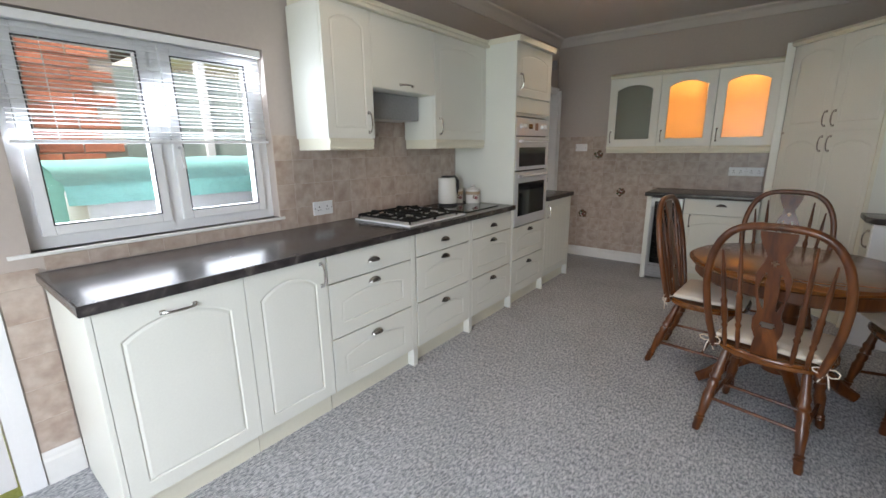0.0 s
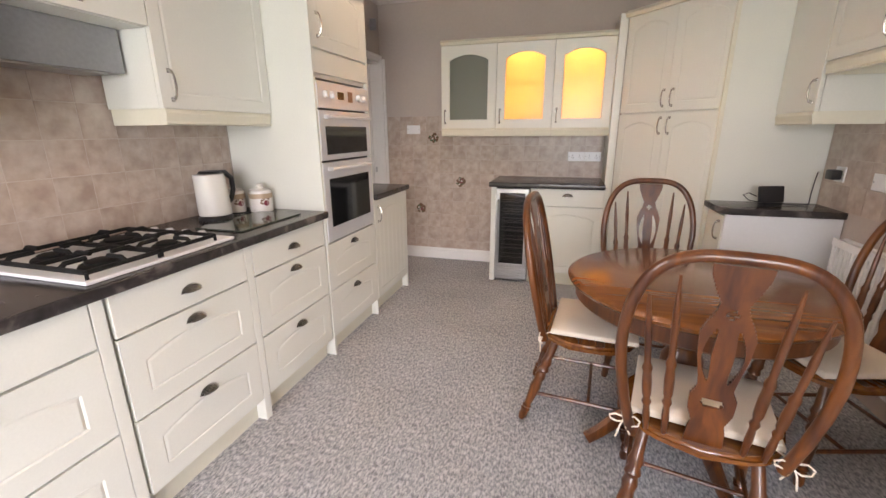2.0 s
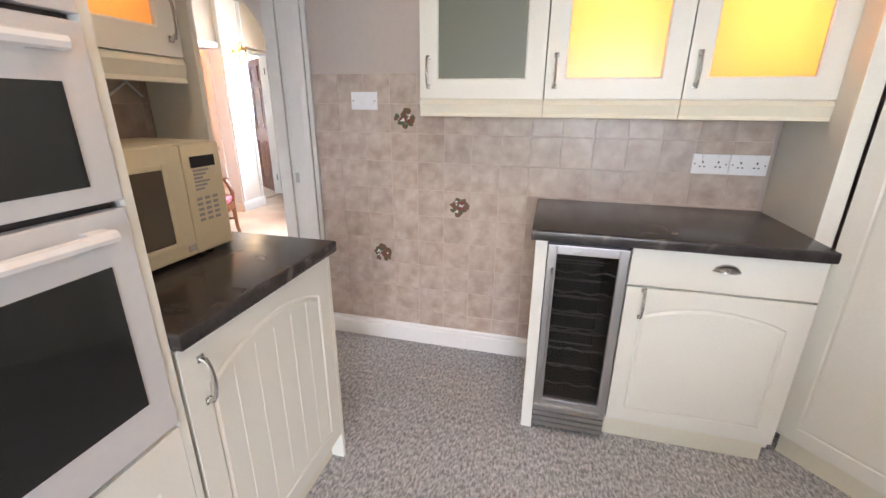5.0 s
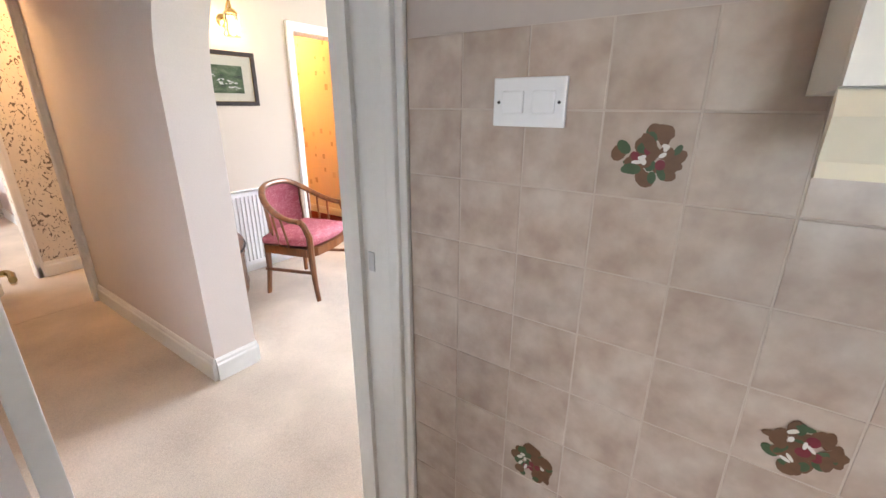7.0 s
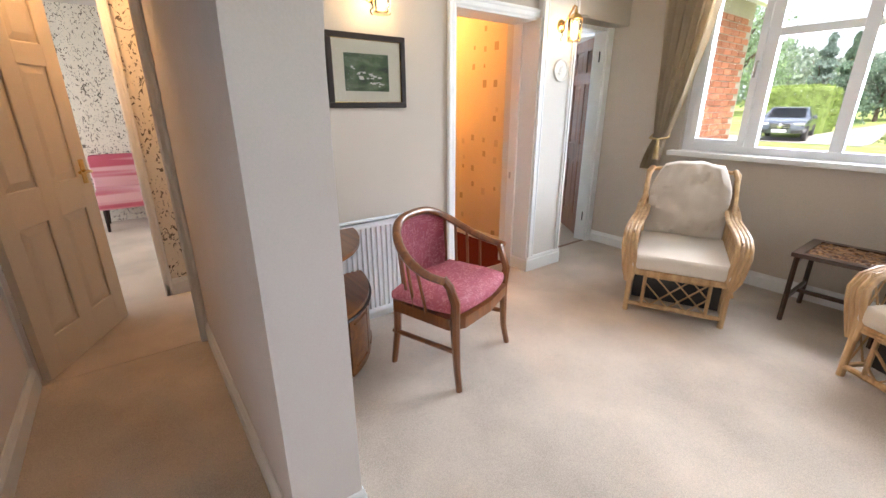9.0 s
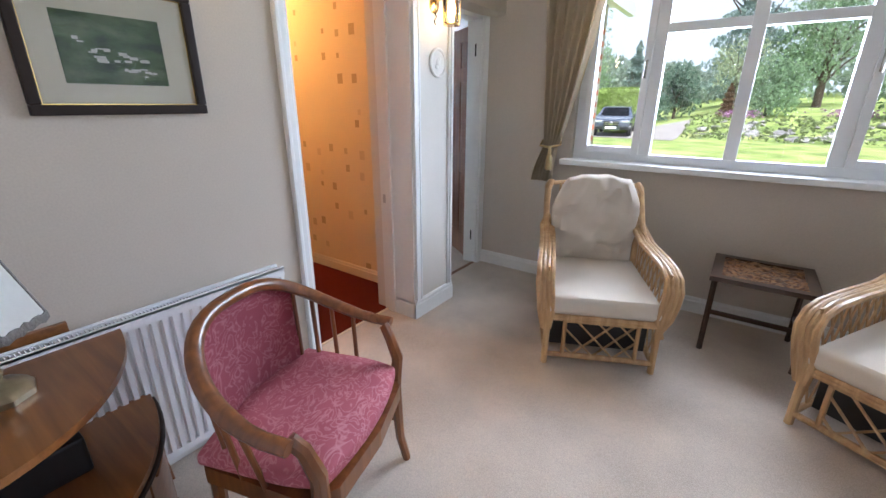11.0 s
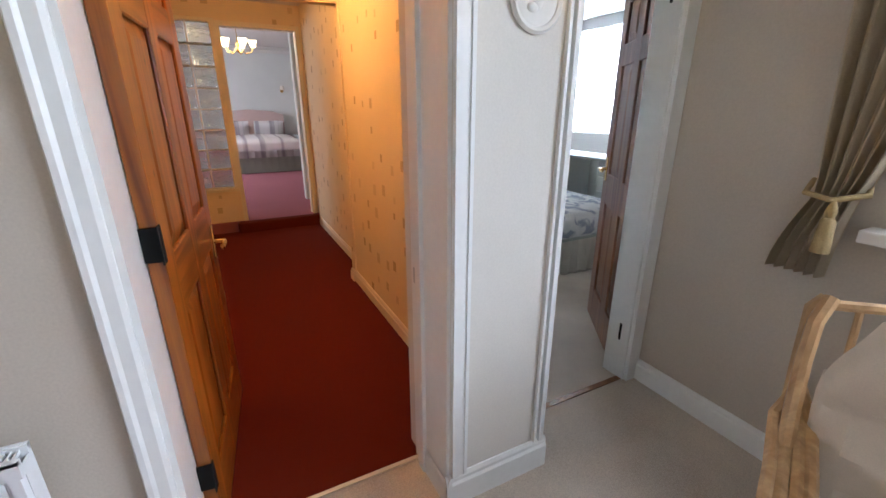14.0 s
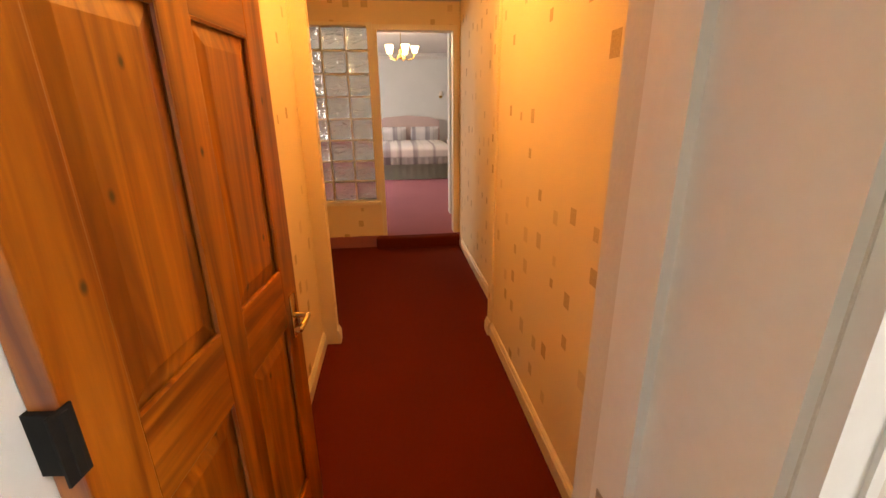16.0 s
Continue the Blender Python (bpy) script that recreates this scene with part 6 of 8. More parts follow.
for i in range(26):
    x, z = 0.13 + 0.2 * rng.random(), 0.0
    z = 0.2 - (x - 0.13) * 0.35 + rng.uniform(-0.03, 0.02)
    box(bm, x, x + rng.uniform(0.008, 0.03), -0.0099, -0.0094, z, z + rng.uniform(0.003, 0.01))
part("print_roofs", bm, material("stone_print", (0.7, 0.69, 0.64), 0.4, var=0.1, bump=0), pr, "pale roofs and lanes in the print")
part("glazing", boxes((0.03, PW - 0.03, -0.0125, -0.0115, 0.03, PH - 0.03)), PICGLASS, pic, "picture glass")


def lantern(m, label="brass lantern wall light with clear glass, lit"):
    w = thing("wall_light", m, label, "wall light", "lantern wall lights")
    part("backplate", turned([(0.045, 0), (0.045, 0.006), (0.03, 0.016), (0.012, 0.022), (0, 0.023)], 20), BRASS, w, "brass backplate", pose(0, 0, 0, 90, 0, 0), True)
    part("arm", sweep(bmesh.new(), [(0, -0.01, 0), (0, -0.05, 0.03), (0, -0.085, 0.09), (0, -0.11, 0.12), (0, -0.125, 0.11), (0, -0.125, 0.085)], 0.007, 8), BRASS, w, "", None, True)
    part("scroll", sweep(bmesh.new(), [(0, -0.008, -0.04)] + [(0.014 * math.sin(t * 1.6) * (1 - t / 8), -0.012, -0.05 - 0.012 * t) for t in (0.5, 1.2, 2, 2.8, 3.6, 4.4)], 0.003, 6), IRON, w, "", None, True)
    part("cap", turned([(0.052, 0), (0.05, 0.006), (0.03, 0.03), (0.012, 0.04), (0.01, 0.06), (0, 0.062)], 16), BRASS, w, "brass cap", (0, -0.125, 0.03), True)
    part("base_ring", turned([(0.0, -0.008), (0.046, -0.008), (0.048, 0), (0.04, 0.004), (0, 0.004)], 16), BRASS, w, "brass base", (0, -0.125, -0.11), True)
    part("lantern_glass", turned([(0.042, -0.106), (0.047, -0.06), (0.049, 0.03)], 16), CLEAR, w, "clear glass chimney", (0, -0.125, 0), True).visible_shadow = False
    for i in range(6):
        a = math.pi * i / 3
        part("bar", rod([(0.045 * math.cos(a), -0.125 + 0.045 * math.sin(a), -0.108), (0.051 * math.cos(a), -0.125 + 0.051 * math.sin(a), 0.032)], r=0.0022, segs=5), BRASS, w)
    part("bulb", turned([(0.008, -0.1), (0.012, -0.08), (0.019, -0.04), (0.016, -0.01), (0.005, 0.015), (0, 0.016)], 14), glow("warm_bulb", (1.0, 0.72, 0.35), 28), w, "glowing candle bulb", (0, -0.125, 0), True)
    p = m @ Vector((0, -0.125, -0.03))
    lamp("wall_light_glow", "POINT", 2.4, (1.0, 0.7, 0.38), pose(*p), 0.03)
    return w


lantern(pose(-4.84, 6.24, 1.93, 0, 0, 90))
lantern(pose(-4.795, 7.8, 1.915, 0, 0, 90))
pl = thing("wall_plaque", pose(-4.795, 7.836, 1.613, 0, 0, 90), "round white plaster relief plaque on the pillar", "plaque")
PLASTER = material("white_plaster", (0.74, 0.72, 0.68), 0.7, var=0.04, bump=0.1)
part("disc", turned([(0.0, 0.0), (0.083, 0.0), (0.085, 0.008), (0.078, 0.014), (0.068, 0.01), (0.066, 0.006), (0.0, 0.006)], 32), PLASTER, pl, "", pose(0, 0, 0, 90, 0, 0), True)
bm = bmesh.new()
for x, z, a, b in ((0, 0.0, 0.022, 0.032), (0.012, 0.02, 0.016, 0.016), (-0.014, -0.022, 0.02, 0.014)):
    bmesh.ops.create_icosphere(bm, subdivisions=2, radius=1.0, matrix=Matrix.Translation((x, -0.005, z)) @ Matrix.Diagonal((a, 0.008, b, 1)))
part("relief", bm, PLASTER, pl, "raised relief", None, True)
radiator(pose(-4.74, 5.595, 0.09, 0, 0, 90), 1.02, 0.61, "white panel radiator under the picture")

# ---- corner cabinet with lamp ----
cab = thing("corner_cabinet", pose(-4.84, 5.528, 0, 0, 0, 0) @ Matrix.Diagonal((1.015, 1.1, 0.92, 1)), "teak half-round cabinet with an open shelf, beside the radiator", "cabinet")


def quarter(r, z0, z1, inset=0.0, n=20):
    """A fan-shaped board whose straight edges lie on the two axes."""
    pts = [(inset, inset)] + [(max(inset, r * math.cos(math.pi / 2 * i / n)), max(inset, r * 0.72 * math.sin(math.pi / 2 * i / n))) for i in range(n + 1)]
    bm = slab(pts, z0, z1)
    bmesh.ops.remove_doubles(bm, verts=bm.verts[:], dist=1e-5)
    return bm


part("top", quarter(0.6, 0.72, 0.742), TEAK, cab, "curved teak top")
part("shelf", quarter(0.64, 0.42, 0.44), TEAK, cab, "curved teak shelf")
part("upstand", boxes((0.0, 0.018, 0.0, 0.33, 0.742, 0.79), bevel=0.003), TEAK, cab, "low upstand along the wall")
part("side", boxes((0.0, 0.6, 0.0, 0.02, 0.05, 0.72), bevel=0.003), TEAK, cab)
part("back", boxes((0.0, 0.015, 0.02, 0.42, 0.05, 0.72)), TEAK, cab)
for i in range(4):
    a0, a1 = 90 * i / 4 + 0.6, 90 * (i + 1) / 4 - 0.6
    bm = bmesh.new()
    rows = []
    for r0 in (0.63, 0.615):
        for z in (0.05, 0.405):
            rows.append([bm.verts.new((r0 * math.cos(radians(a0 + (a1 - a0) * k / 8)), r0 * 0.72 * math.sin(radians(a0 + (a1 - a0) * k / 8)), z)) for k in range(9)])
    for p, q in ((0, 1), (1, 3), (3, 2), (2, 0)):
        for k in range(8):
            bm.faces.new((rows[p][k], rows[p][k + 1], rows[q][k + 1], rows[q][k]))
    for k in (0, 8):
        bm.faces.new((rows[0][k], rows[1][k], rows[3][k], rows[2][k]))
    d = part("door_panel", bm, TEAK, cab, "curved teak door panel", None, True)
    bm = bmesh.new()
    for z in (0.1, 0.36):
        sweep(bm, [(0.633 * math.cos(radians(a)), 0.633 * 0.72 * math.sin(radians(a)), z) for a in (a0 + 4, (a0 + a1) / 2, a1 - 4)], 0.005, 6)
    part("moulding", bm, TEAK, d)
part("edge_band", sweep(bmesh.new(), [(0.645 * math.cos(radians(a)), 0.645 * 0.72 * math.sin(radians(a)), 0.41) for a in range(0, 91, 6)], 0.008, 6), FRAMEW, cab, "dark lipping", None, True)
part("plinth", quarter(0.58, 0.0, 0.05), FRAMEW, cab)
solo("storage_box", boxes((-4.78, -4.5, 5.6, 5.8, 0.406, 0.52), bevel=0.01), BLACK, "black box on the cabinet's open shelf", "box")

lampm = pose(-4.575, 5.688, 0.684, 0, 0, 12) @ Matrix.Diagonal((0.86, 0.86, 1.06, 1))
tl = thing("table_lamp", lampm, "brass table lamp with a six-sided panelled shade", "lamp")
bm = bmesh.new()
lathe(bm, [(0.085, 0), (0.085, 0.014), (0.07, 0.03), (0.03, 0.04), (0.02, 0.05), (0.028, 0.065), (0.016, 0.08), (0.024, 0.1), (0.03, 0.115), (0.014, 0.13), (0.018, 0.15), (0.01, 0.165), (0.01, 0.22), (0, 0.221)], 8)
part("base", bm, material("aged_brass", (0.42, 0.36, 0.24), 0.3, metal=1.0, var=0.12), tl, "stepped octagonal aged-brass stem", None, True)
PEWTER = material("pewter_filigree", (0.2, 0.19, 0.17), 0.45, metal=0.8, var=0.3, fine=120, bump=0.7, depth=0.004)
SHADE = material("white_shade_panel", (0.82, 0.81, 0.76), 0.4, var=0.03, bump=0.02)
for i in range(6):
    a, b = math.pi / 3 * i, math.pi / 3 * (i + 1)
    q = [Vector((r * math.cos(t), r * math.sin(t), z)) for r, t, z in ((0.155, a, 0.185), (0.155, b, 0.185), (0.085, b, 0.36), (0.085, a, 0.36))]
    bm = bmesh.new()
    bm.faces.new([bm.verts.new(p) for p in q])
    bmesh.ops.solidify(bm, geom=bm.faces[:], thickness=0.003)
    part("shade_panel", bm, SHADE, tl, "milky white shade panel")
    bm = bmesh.new()
    sweep(bm, [q[0], q[3]], 0.004, 6)
    for u, v in ((q[0], q[1]), (q[3], q[2])):
        pts = [u.lerp(v, k / 10) + Vector((0, 0, 0.007 * math.sin(k * math.pi / 2.5) ** 2 * (1 if u is q[3] else -1))) for k in range(11)]
        sweep(bm, pts, 0.008, 6, (0.4, 1.6))
    part("shade_rib", bm, PEWTER, tl, "pewter filigree edging", None, True)
part("shade_holder", rod([(-0.08, 0, 0.355), (0.08, 0, 0.355)], [(0, -0.08, 0.355), (0, 0.08, 0.355)], [(0, 0, 0.2), (0, 0, 0.36)], r=0.003, segs=6), PEWTER, tl)
solo("cable", rod([(-4.64, 5.67, 0.688), (-4.72, 5.62, 0.688), (-4.78, 5.59, 0.69), (-4.8, 5.53, 0.695), (-4.8, 5.5, 0.6), (-4.79, 5.47, 0.2), (-4.76, 5.46, 0.02)], r=0.003, segs=6), BLACK, "dark lamp flex trailing behind the cabinet", "cable", smooth=True)
pd = thing("panic_alarm", pose(-4.41, 5.585, 0.684, 0, 0, 25), "small white plastic alarm unit on the cabinet top", "alarm")
part("body", boxes((-0.03, 0.03, -0.045, 0.045, 0, 0.05), bevel=0.014), UPVC, pd, "", None, True)
part("button", turned([(0.012, 0.05), (0.011, 0.055), (0, 0.056)], 12), material("grey_button2", (0.25, 0.25, 0.25), 0.4), pd, "grey button", (0, -0.012, 0), True)

# ---- pink tub chair ----
pc = thing("tub_chair", pose(-4.2, 6.3, 0, 0, 0, -70) @ Matrix.Diagonal((1.13, 0.88, 1, 1)), "beech tub armchair with pink damask upholstery by the radiator", "chair")
seat_out = [(-0.24, -0.2), (-0.25, 0.0), (-0.26, 0.2), (-0.2, 0.265), (0, 0.29), (0.2, 0.265), (0.26, 0.2), (0.25, 0.0), (0.24, -0.2), (0.16, -0.245), (0, -0.26), (-0.16, -0.245)]
bm = slab(seat_out, 0.335, 0.395)
part("seat_rail", bm, BEECH, pc)
bm = cushion(0.5, 0.52, 0.1, 0.45, 10, 0.004)
for v in bm.verts:
    k = max(0.0, v.co.y / 0.26)
    v.co.y *= 1 - 0.16 * (v.co.x / 0.25) ** 2
    v.co.x *= 1 - 0.1 * k ** 3
part("seat", bm, PINK, pc, "pink damask seat", (0, 0.015, 0.43), True)
for sx in (-1, 1):
    part("front_leg", sweep(bmesh.new(), [(sx * 0.245, 0.265, 0), (sx * 0.235, 0.24, 0.12), (sx * 0.235, 0.225, 0.36), (sx * 0.245, 0.235, 0.48), (sx * 0.25, 0.2, 0.56), (sx * 0.262, 0.17, 0.6)], [0.017, 0.019, 0.026, 0.024, 0.021, 0.02], 8), BEECH, pc, "swept front leg rising to the arm", None, True)
    part("back_leg", sweep(bmesh.new(), [(sx * 0.22, -0.235, 0), (sx * 0.2, -0.22, 0.2), (sx * 0.195, -0.22, 0.4)], [0.017, 0.02, 0.023], 8), BEECH, pc, "", None, True)
    part("stretcher", rod([(sx * 0.205, -0.245, 0.19), (sx * 0.235, 0.235, 0.21)], r=0.013), BEECH, pc, "", None, True)
rail = []
for i in range(31):
    t = math.pi * i / 30
    x = 0.285 * math.copysign(abs(math.cos(t)) ** 0.7, math.cos(t))
    y = 0.19 - 0.46 * math.sin(t) ** 0.75
    z = 0.6 + 0.2 * max(0, math.sin(t)) ** 1.6
    rail.append((x, y, z))
part("top_rail", sweep(bmesh.new(), rail, [0.021] * 3 + [0.024] * 25 + [0.021] * 3, 10, (1, 0.85)), BEECH, pc, "continuous curved arm and back rail", None, True)
for sx in (-1, 1):
    for t in (0.09, 0.16, 0.23, 0.3):
        a = math.pi * t
        top = (sx * 0.285 * abs(math.cos(a)) ** 0.7, 0.19 - 0.46 * math.sin(a) ** 0.75, 0.59 + 0.2 * math.sin(a) ** 1.6)
        low = (sx * min(0.245, abs(top[0]) * 0.92), max(-0.235, top[1] + 0.03), 0.38)
        part("spindle", rod([low, top], r=0.0085), BEECH, pc, "", None, True)
bm = bmesh.new()
grid = []
for j in range(9):
    v = j / 8
    row = []
    for i in range(13):
        u = (i / 12 - 0.5) * 2
        wd = 0.165 + 0.05 * v
        zz = 0.45 + 0.335 * v - 0.035 * u * u * v
        row.append(bm.verts.new((u * wd, -0.225 - 0.045 * v + 0.055 * u * u, zz)))
    grid.append(row)
for a, b in zip(grid, grid[1:]):
    for i in range(12):
        bm.faces.new((a[i], a[i + 1], b[i + 1], b[i]))
bmesh.ops.solidify(bm, geom=bm.faces[:], thickness=0.035)
part("back_pad", bm, PINK, pc, "pink damask back panel", None, True)

# ---- cane armchairs ----
def cane_chair(m):
    c = thing("cane_armchair", m, "honey cane armchair with cream cotton cushions", "armchair", "cane armchairs")
    W, D = 0.27, 0.3
    for sx in (-1, 1):
        part("front_leg", rod([(sx * W, D, 0), (sx * W, D, 0.31)], r=0.017), CANE, c, "", None, True)
        part("back_post", sweep(bmesh.new(), [(sx * W, -D - 0.03, 0), (sx * W, -D, 0.35), (sx * (W + 0.01), -D - 0.08, 0.75), (sx * (W + 0.01), -D - 0.12, 0.87), (sx * (W - 0.01), -D - 0.13, 0.895)], 0.019, 8), CANE, c, "", None, True)
        for k in range(4):
            o = (k - 1.5) * 0.024
            ox = sx * (W + 0.004 + o * 0.9)
            pts = [(sx * (W + 0.005), -D - 0.06 + abs(o), 0.7), (ox, -D + 0.02, 0.63), (ox, -0.12, 0.6), (ox + sx * 0.015, 0.12, 0.59), (ox + sx * 0.022, 0.22, 0.578), (ox + sx * 0.025, 0.29, 0.55), (ox + sx * 0.025, 0.325, 0.49), (ox + sx * 0.018, 0.325, 0.42), (ox + sx * 0.008, 0.31, 0.33), (sx * (W + 0.006) + o * 0.4, 0.3, 0.22)]
            part("arm_cane", sweep(bmesh.new(), pts, 0.0142, 8), CANE, c, "bent cane of the bundled arm", None, True)
        bm = bmesh.new()
        for k in range(9):
            y = -0.26 + 0.065 * k
            sweep(bm, [(sx * W, y, 0.31), (sx * (W + 0.015), min(0.3, y + 0.1), 0.58)], 0.005, 6)
            sweep(bm, [(sx * W, y + 0.05, 0.31), (sx * (W + 0.015), max(-0.28, y - 0.05), 0.59)], 0.005, 6)
        part("arm_lattice", bm, CANE, c, "woven cane lattice under the arm", None, True)
        part("side_rail", rod([(sx * W, -D, 0.295), (sx * W, D, 0.295)], [(sx * W, -D, 0.06), (sx * W, D, 0.06)], r=0.014), CANE, c, "", None, True)
        bm = bmesh.new()
        for k in range(6):
            y = -0.25 + 0.09 * k
            sweep(bm, [(sx * W, y, 0.06), (sx * W, y + 0.09, 0.295)], 0.005, 6)
            sweep(bm, [(sx * W, y + 0.09, 0.06), (sx * W, y, 0.295)], 0.005, 6)
        part("side_lattice", bm, CANE, c, "crossed cane side panel", None, True)
    part("front_rail", rod([(-W, D, 0.285), (W, D, 0.285)], [(-W, D, 0.06), (W, D, 0.06)], [(-W, D, 0.302), (W, D, 0.302)], r=0.015), CANE, c, "", None, True)
    bm = bmesh.new()
    x0, x1, z0, z1 = -0.18, 0.18, 0.068, 0.274
    for a, b in (((x0, z0), (x0, z1)), ((x1, z0), (x1, z1)), ((x0, z1), (x1, z1)), ((x0, z0), (x1, z0))):
        sweep(bm, [(a[0], D, a[1]), (b[0], D, b[1])], 0.011, 8)
    for k in range(-2, 4):
        for s in (-1, 1):
            pts = []
            xa = x0 + (x1 - x0) * k / 3.5
            za, zb = z0, z1
            xb = xa + s * (z1 - z0) * 0.95
            ends = []
            for t in range(21):
                u = t / 20
                x, z = xa + (xb - xa) * u, za + (zb - za) * u
                if x0 <= x <= x1:
                    ends.append((x, D + s * 0.004, z))
            if len(ends) > 2:
                sweep(bm, [ends[0], ends[-1]], 0.0075, 6, (1.3, 0.6))
    part("front_lattice", bm, CANE, c, "crossed cane front panel", None, True)
    part("back_rail", sweep(bmesh.new(), [(-W - 0.005, -D - 0.125, 0.88), (-0.15, -D - 0.14, 0.895), (0, -D - 0.145, 0.91), (0.15, -D - 0.14, 0.895), (W + 0.005, -D - 0.125, 0.88)], 0.014, 8), CANE, c, "", None, True)
    for sx in (-1, 1):
        part("wing", sweep(bmesh.new(), [(sx * (W - 0.015), -D - 0.125, 0.9), (sx * (W + 0.005), -D - 0.08, 0.85), (sx * (W + 0.01), -D - 0.04, 0.76), (sx * (W + 0.012), -D + 0.03, 0.66), (sx * (W + 0.015), -D + 0.12, 0.605)], 0.017, 8), CANE, c, "bent cane wing running into the arm", None, True)
    part("seat_base", boxes((-W, W, -D, D, 0.29, 0.306)), CANE, c)
    # black sheet gives the gaps of the front lattice their shade
    part("webbing", boxes((-W + 0.02, W - 0.02, 0.2, 0.206, 0.07, 0.288)), BLACK, c, "black sheet standing for the shade behind the lattice")
    part("back_lattice", rod(*[[(x, -D - 0.01, 0.31), (x, -D - 0.135, 0.89)] for x in (-0.2, -0.1, 0, 0.1, 0.2)], r=0.008), CANE, c, "", None, True)
    return c


def cane_cushions(m):
    s = thing("seat_cushion", m, "cream cotton box cushion on the cane armchair", "cushion", "cane chair seat cushions")
    part("cover", cushion(0.53, 0.62, 0.12, 0.16, 10, 0.004), CLOTH, s, "", (0, 0.015, 0.368), True)
    b = thing("back_cushion", m, "plump creased cream cotton back cushion", "cushion", "cane chair back cushions")
    bm = cushion(0.5, 0.62, 0.15, 0.5, 22, 0.02, 4)
    for v in bm.verts:
        if v.co.y > 0.1:
            v.co.x *= 1 - 0.5 * max(0, (v.co.y - 0.1) / 0.19) ** 2 * 0.5
            v.co.y -= 0.06 * (v.co.x / 0.26) ** 2
        v.co.z += 0.028 * noise.noise(Vector((v.co.x * 9, v.co.y * 9, 2.0))) + 0.034 * abs(noise.noise(Vector((v.co.x * 14 + v.co.y * 8, v.co.y * 14 - v.co.x * 8, 5.0))))
    part("cover", bm, CLOTH, b, "", pose(0, -0.285, 0.672, 78, 0, 0), True)
    return s, b


A1 = pose(-3.765, 8.03, 0, 0, 0, 180 + 24.8) @ Matrix.Diagonal((1.05, 1.08, 1, 1))
A2 = pose(-2.345, 7.975, 0, 0, 0, 180 - 30) @ Matrix.Diagonal((1.05, 1.08, 1, 1))
ca = cane_chair(A1)
cs, cb = cane_cushions(A1)
copy_thing(ca, A2)
copy_thing(cs, A2)
copy_thing(cb, A2)

# ---- carved side table ----
st = thing("side_table", pose(-2.962, 8.5, 0, 0, 0, 0) @ Matrix.Diagonal((1.07, 1.03, 0.955, 1)), "small dark wooden table with a carved panel top under the window", "table")
CARVE = recolour(material("carved_panel", (0.26, 0.13, 0.05), 0.45, var=0.15, fine=40, bump=1.0, depth=0.012), [(0.42, (0.1, 0.04, 0.015)), (0.52, (0.3, 0.15, 0.06)), (0.65, (0.42, 0.24, 0.11))], noise_source(22, detail=2, distort=2.0))
DARKW = wood("dark_table_wood", (0.03, 0.012, 0.006), (0.07, 0.028, 0.014), "X", 0.3, 0.3)
part("frame", boxes((-0.23, 0.23, -0.23, -0.18, 0.472, 0.5), (-0.23, 0.23, 0.18, 0.23, 0.472, 0.5), (-0.23, -0.18, -0.18, 0.18, 0.472, 0.5), (0.18, 0.23, -0.18, 0.18, 0.472, 0.5)), DARKW, st)
bm = bmesh.new()
n = 36
vs = [[bm.verts.new((-0.18 + 0.36 * i / n, -0.18 + 0.36 * j / n, 0.492 + 0.006 * max(-1, min(1, 4 * noise.noise(Vector((i * 0.35, j * 0.35, 1.5)))))) ) for i in range(n + 1)] for j in range(n + 1)]
for a, b in zip(vs, vs[1:]):
    for i in range(n):
        bm.faces.new((a[i], a[i + 1], b[i + 1], b[i]))
part("carved_top", bm, CARVE, st, "carved relief panel", None, True)
part("underside", boxes((-0.18, 0.18, -0.18, 0.18, 0.472, 0.481)), DARKW, st)
for x in (-0.205, 0.205):
    for y, yy in ((-0.2, -0.2), (0.2, 0.2)):
        part("leg", sweep(bmesh.new(), [(x, yy, 0), (x, yy, 0.472)], 0.014, 4), DARKW, st)
    part("side_rail", boxes((x - 0.012, x + 0.012, -0.19, 0.19, 0.435, 0.472)), DARKW, st)
part("stretcher", boxes((-0.205, 0.205, -0.01, 0.01, 0.16, 0.185)), DARKW, st)
for x in (-0.205, 0.205):
    part("side_stretcher", boxes((x - 0.009, x + 0.009, -0.19, 0.19, 0.16, 0.185)), DARKW, st)

# ---- corridor, bedroom, guest room, far room ----
BLOCK = bpy.data.materials.new("wavy_glass_block")
BLOCK.use_nodes = True
_n, _l = BLOCK.node_tree.nodes, BLOCK.node_tree.links
_b = _n["Principled BSDF"]
_b.inputs["Transmission Weight"].default_value = 0.9
_b.inputs["Roughness"].default_value = 0.08
_b.inputs["Base Color"].default_value = (0.6, 0.62, 0.58, 1)
_w, _bp, _co = _n.new("ShaderNodeTexNoise"), _n.new("ShaderNodeBump"), _n.new("ShaderNodeTexCoord")
_w.inputs["Scale"].default_value = 14
_w.inputs["Distortion"].default_value = 1.5
_bp.inputs["Strength"].default_value, _bp.inputs["Distance"].default_value = 0.7, 0.02
_l.new(_co.outputs["Object"], _w.inputs["Vector"])
_l.new(_w.outputs["Fac"], _bp.inputs["Height"])
_l.new(_bp.outputs["Normal"], _b.inputs["Normal"])
panel_gb = thing("glass_block_screen", pose(-9.0, 6.45, 0.5) @ Matrix.Diagonal((1, 1, 0.957, 1)), "screen of wavy clear glass blocks beside the bedroom door", "glass screen")
bmesh_block = boxes((-0.04, 0.04, 0.008, 0.192, 0.008, 0.192), bevel=0.012)
blk = mesh_of("glass_block", bmesh_block, BLOCK, True)
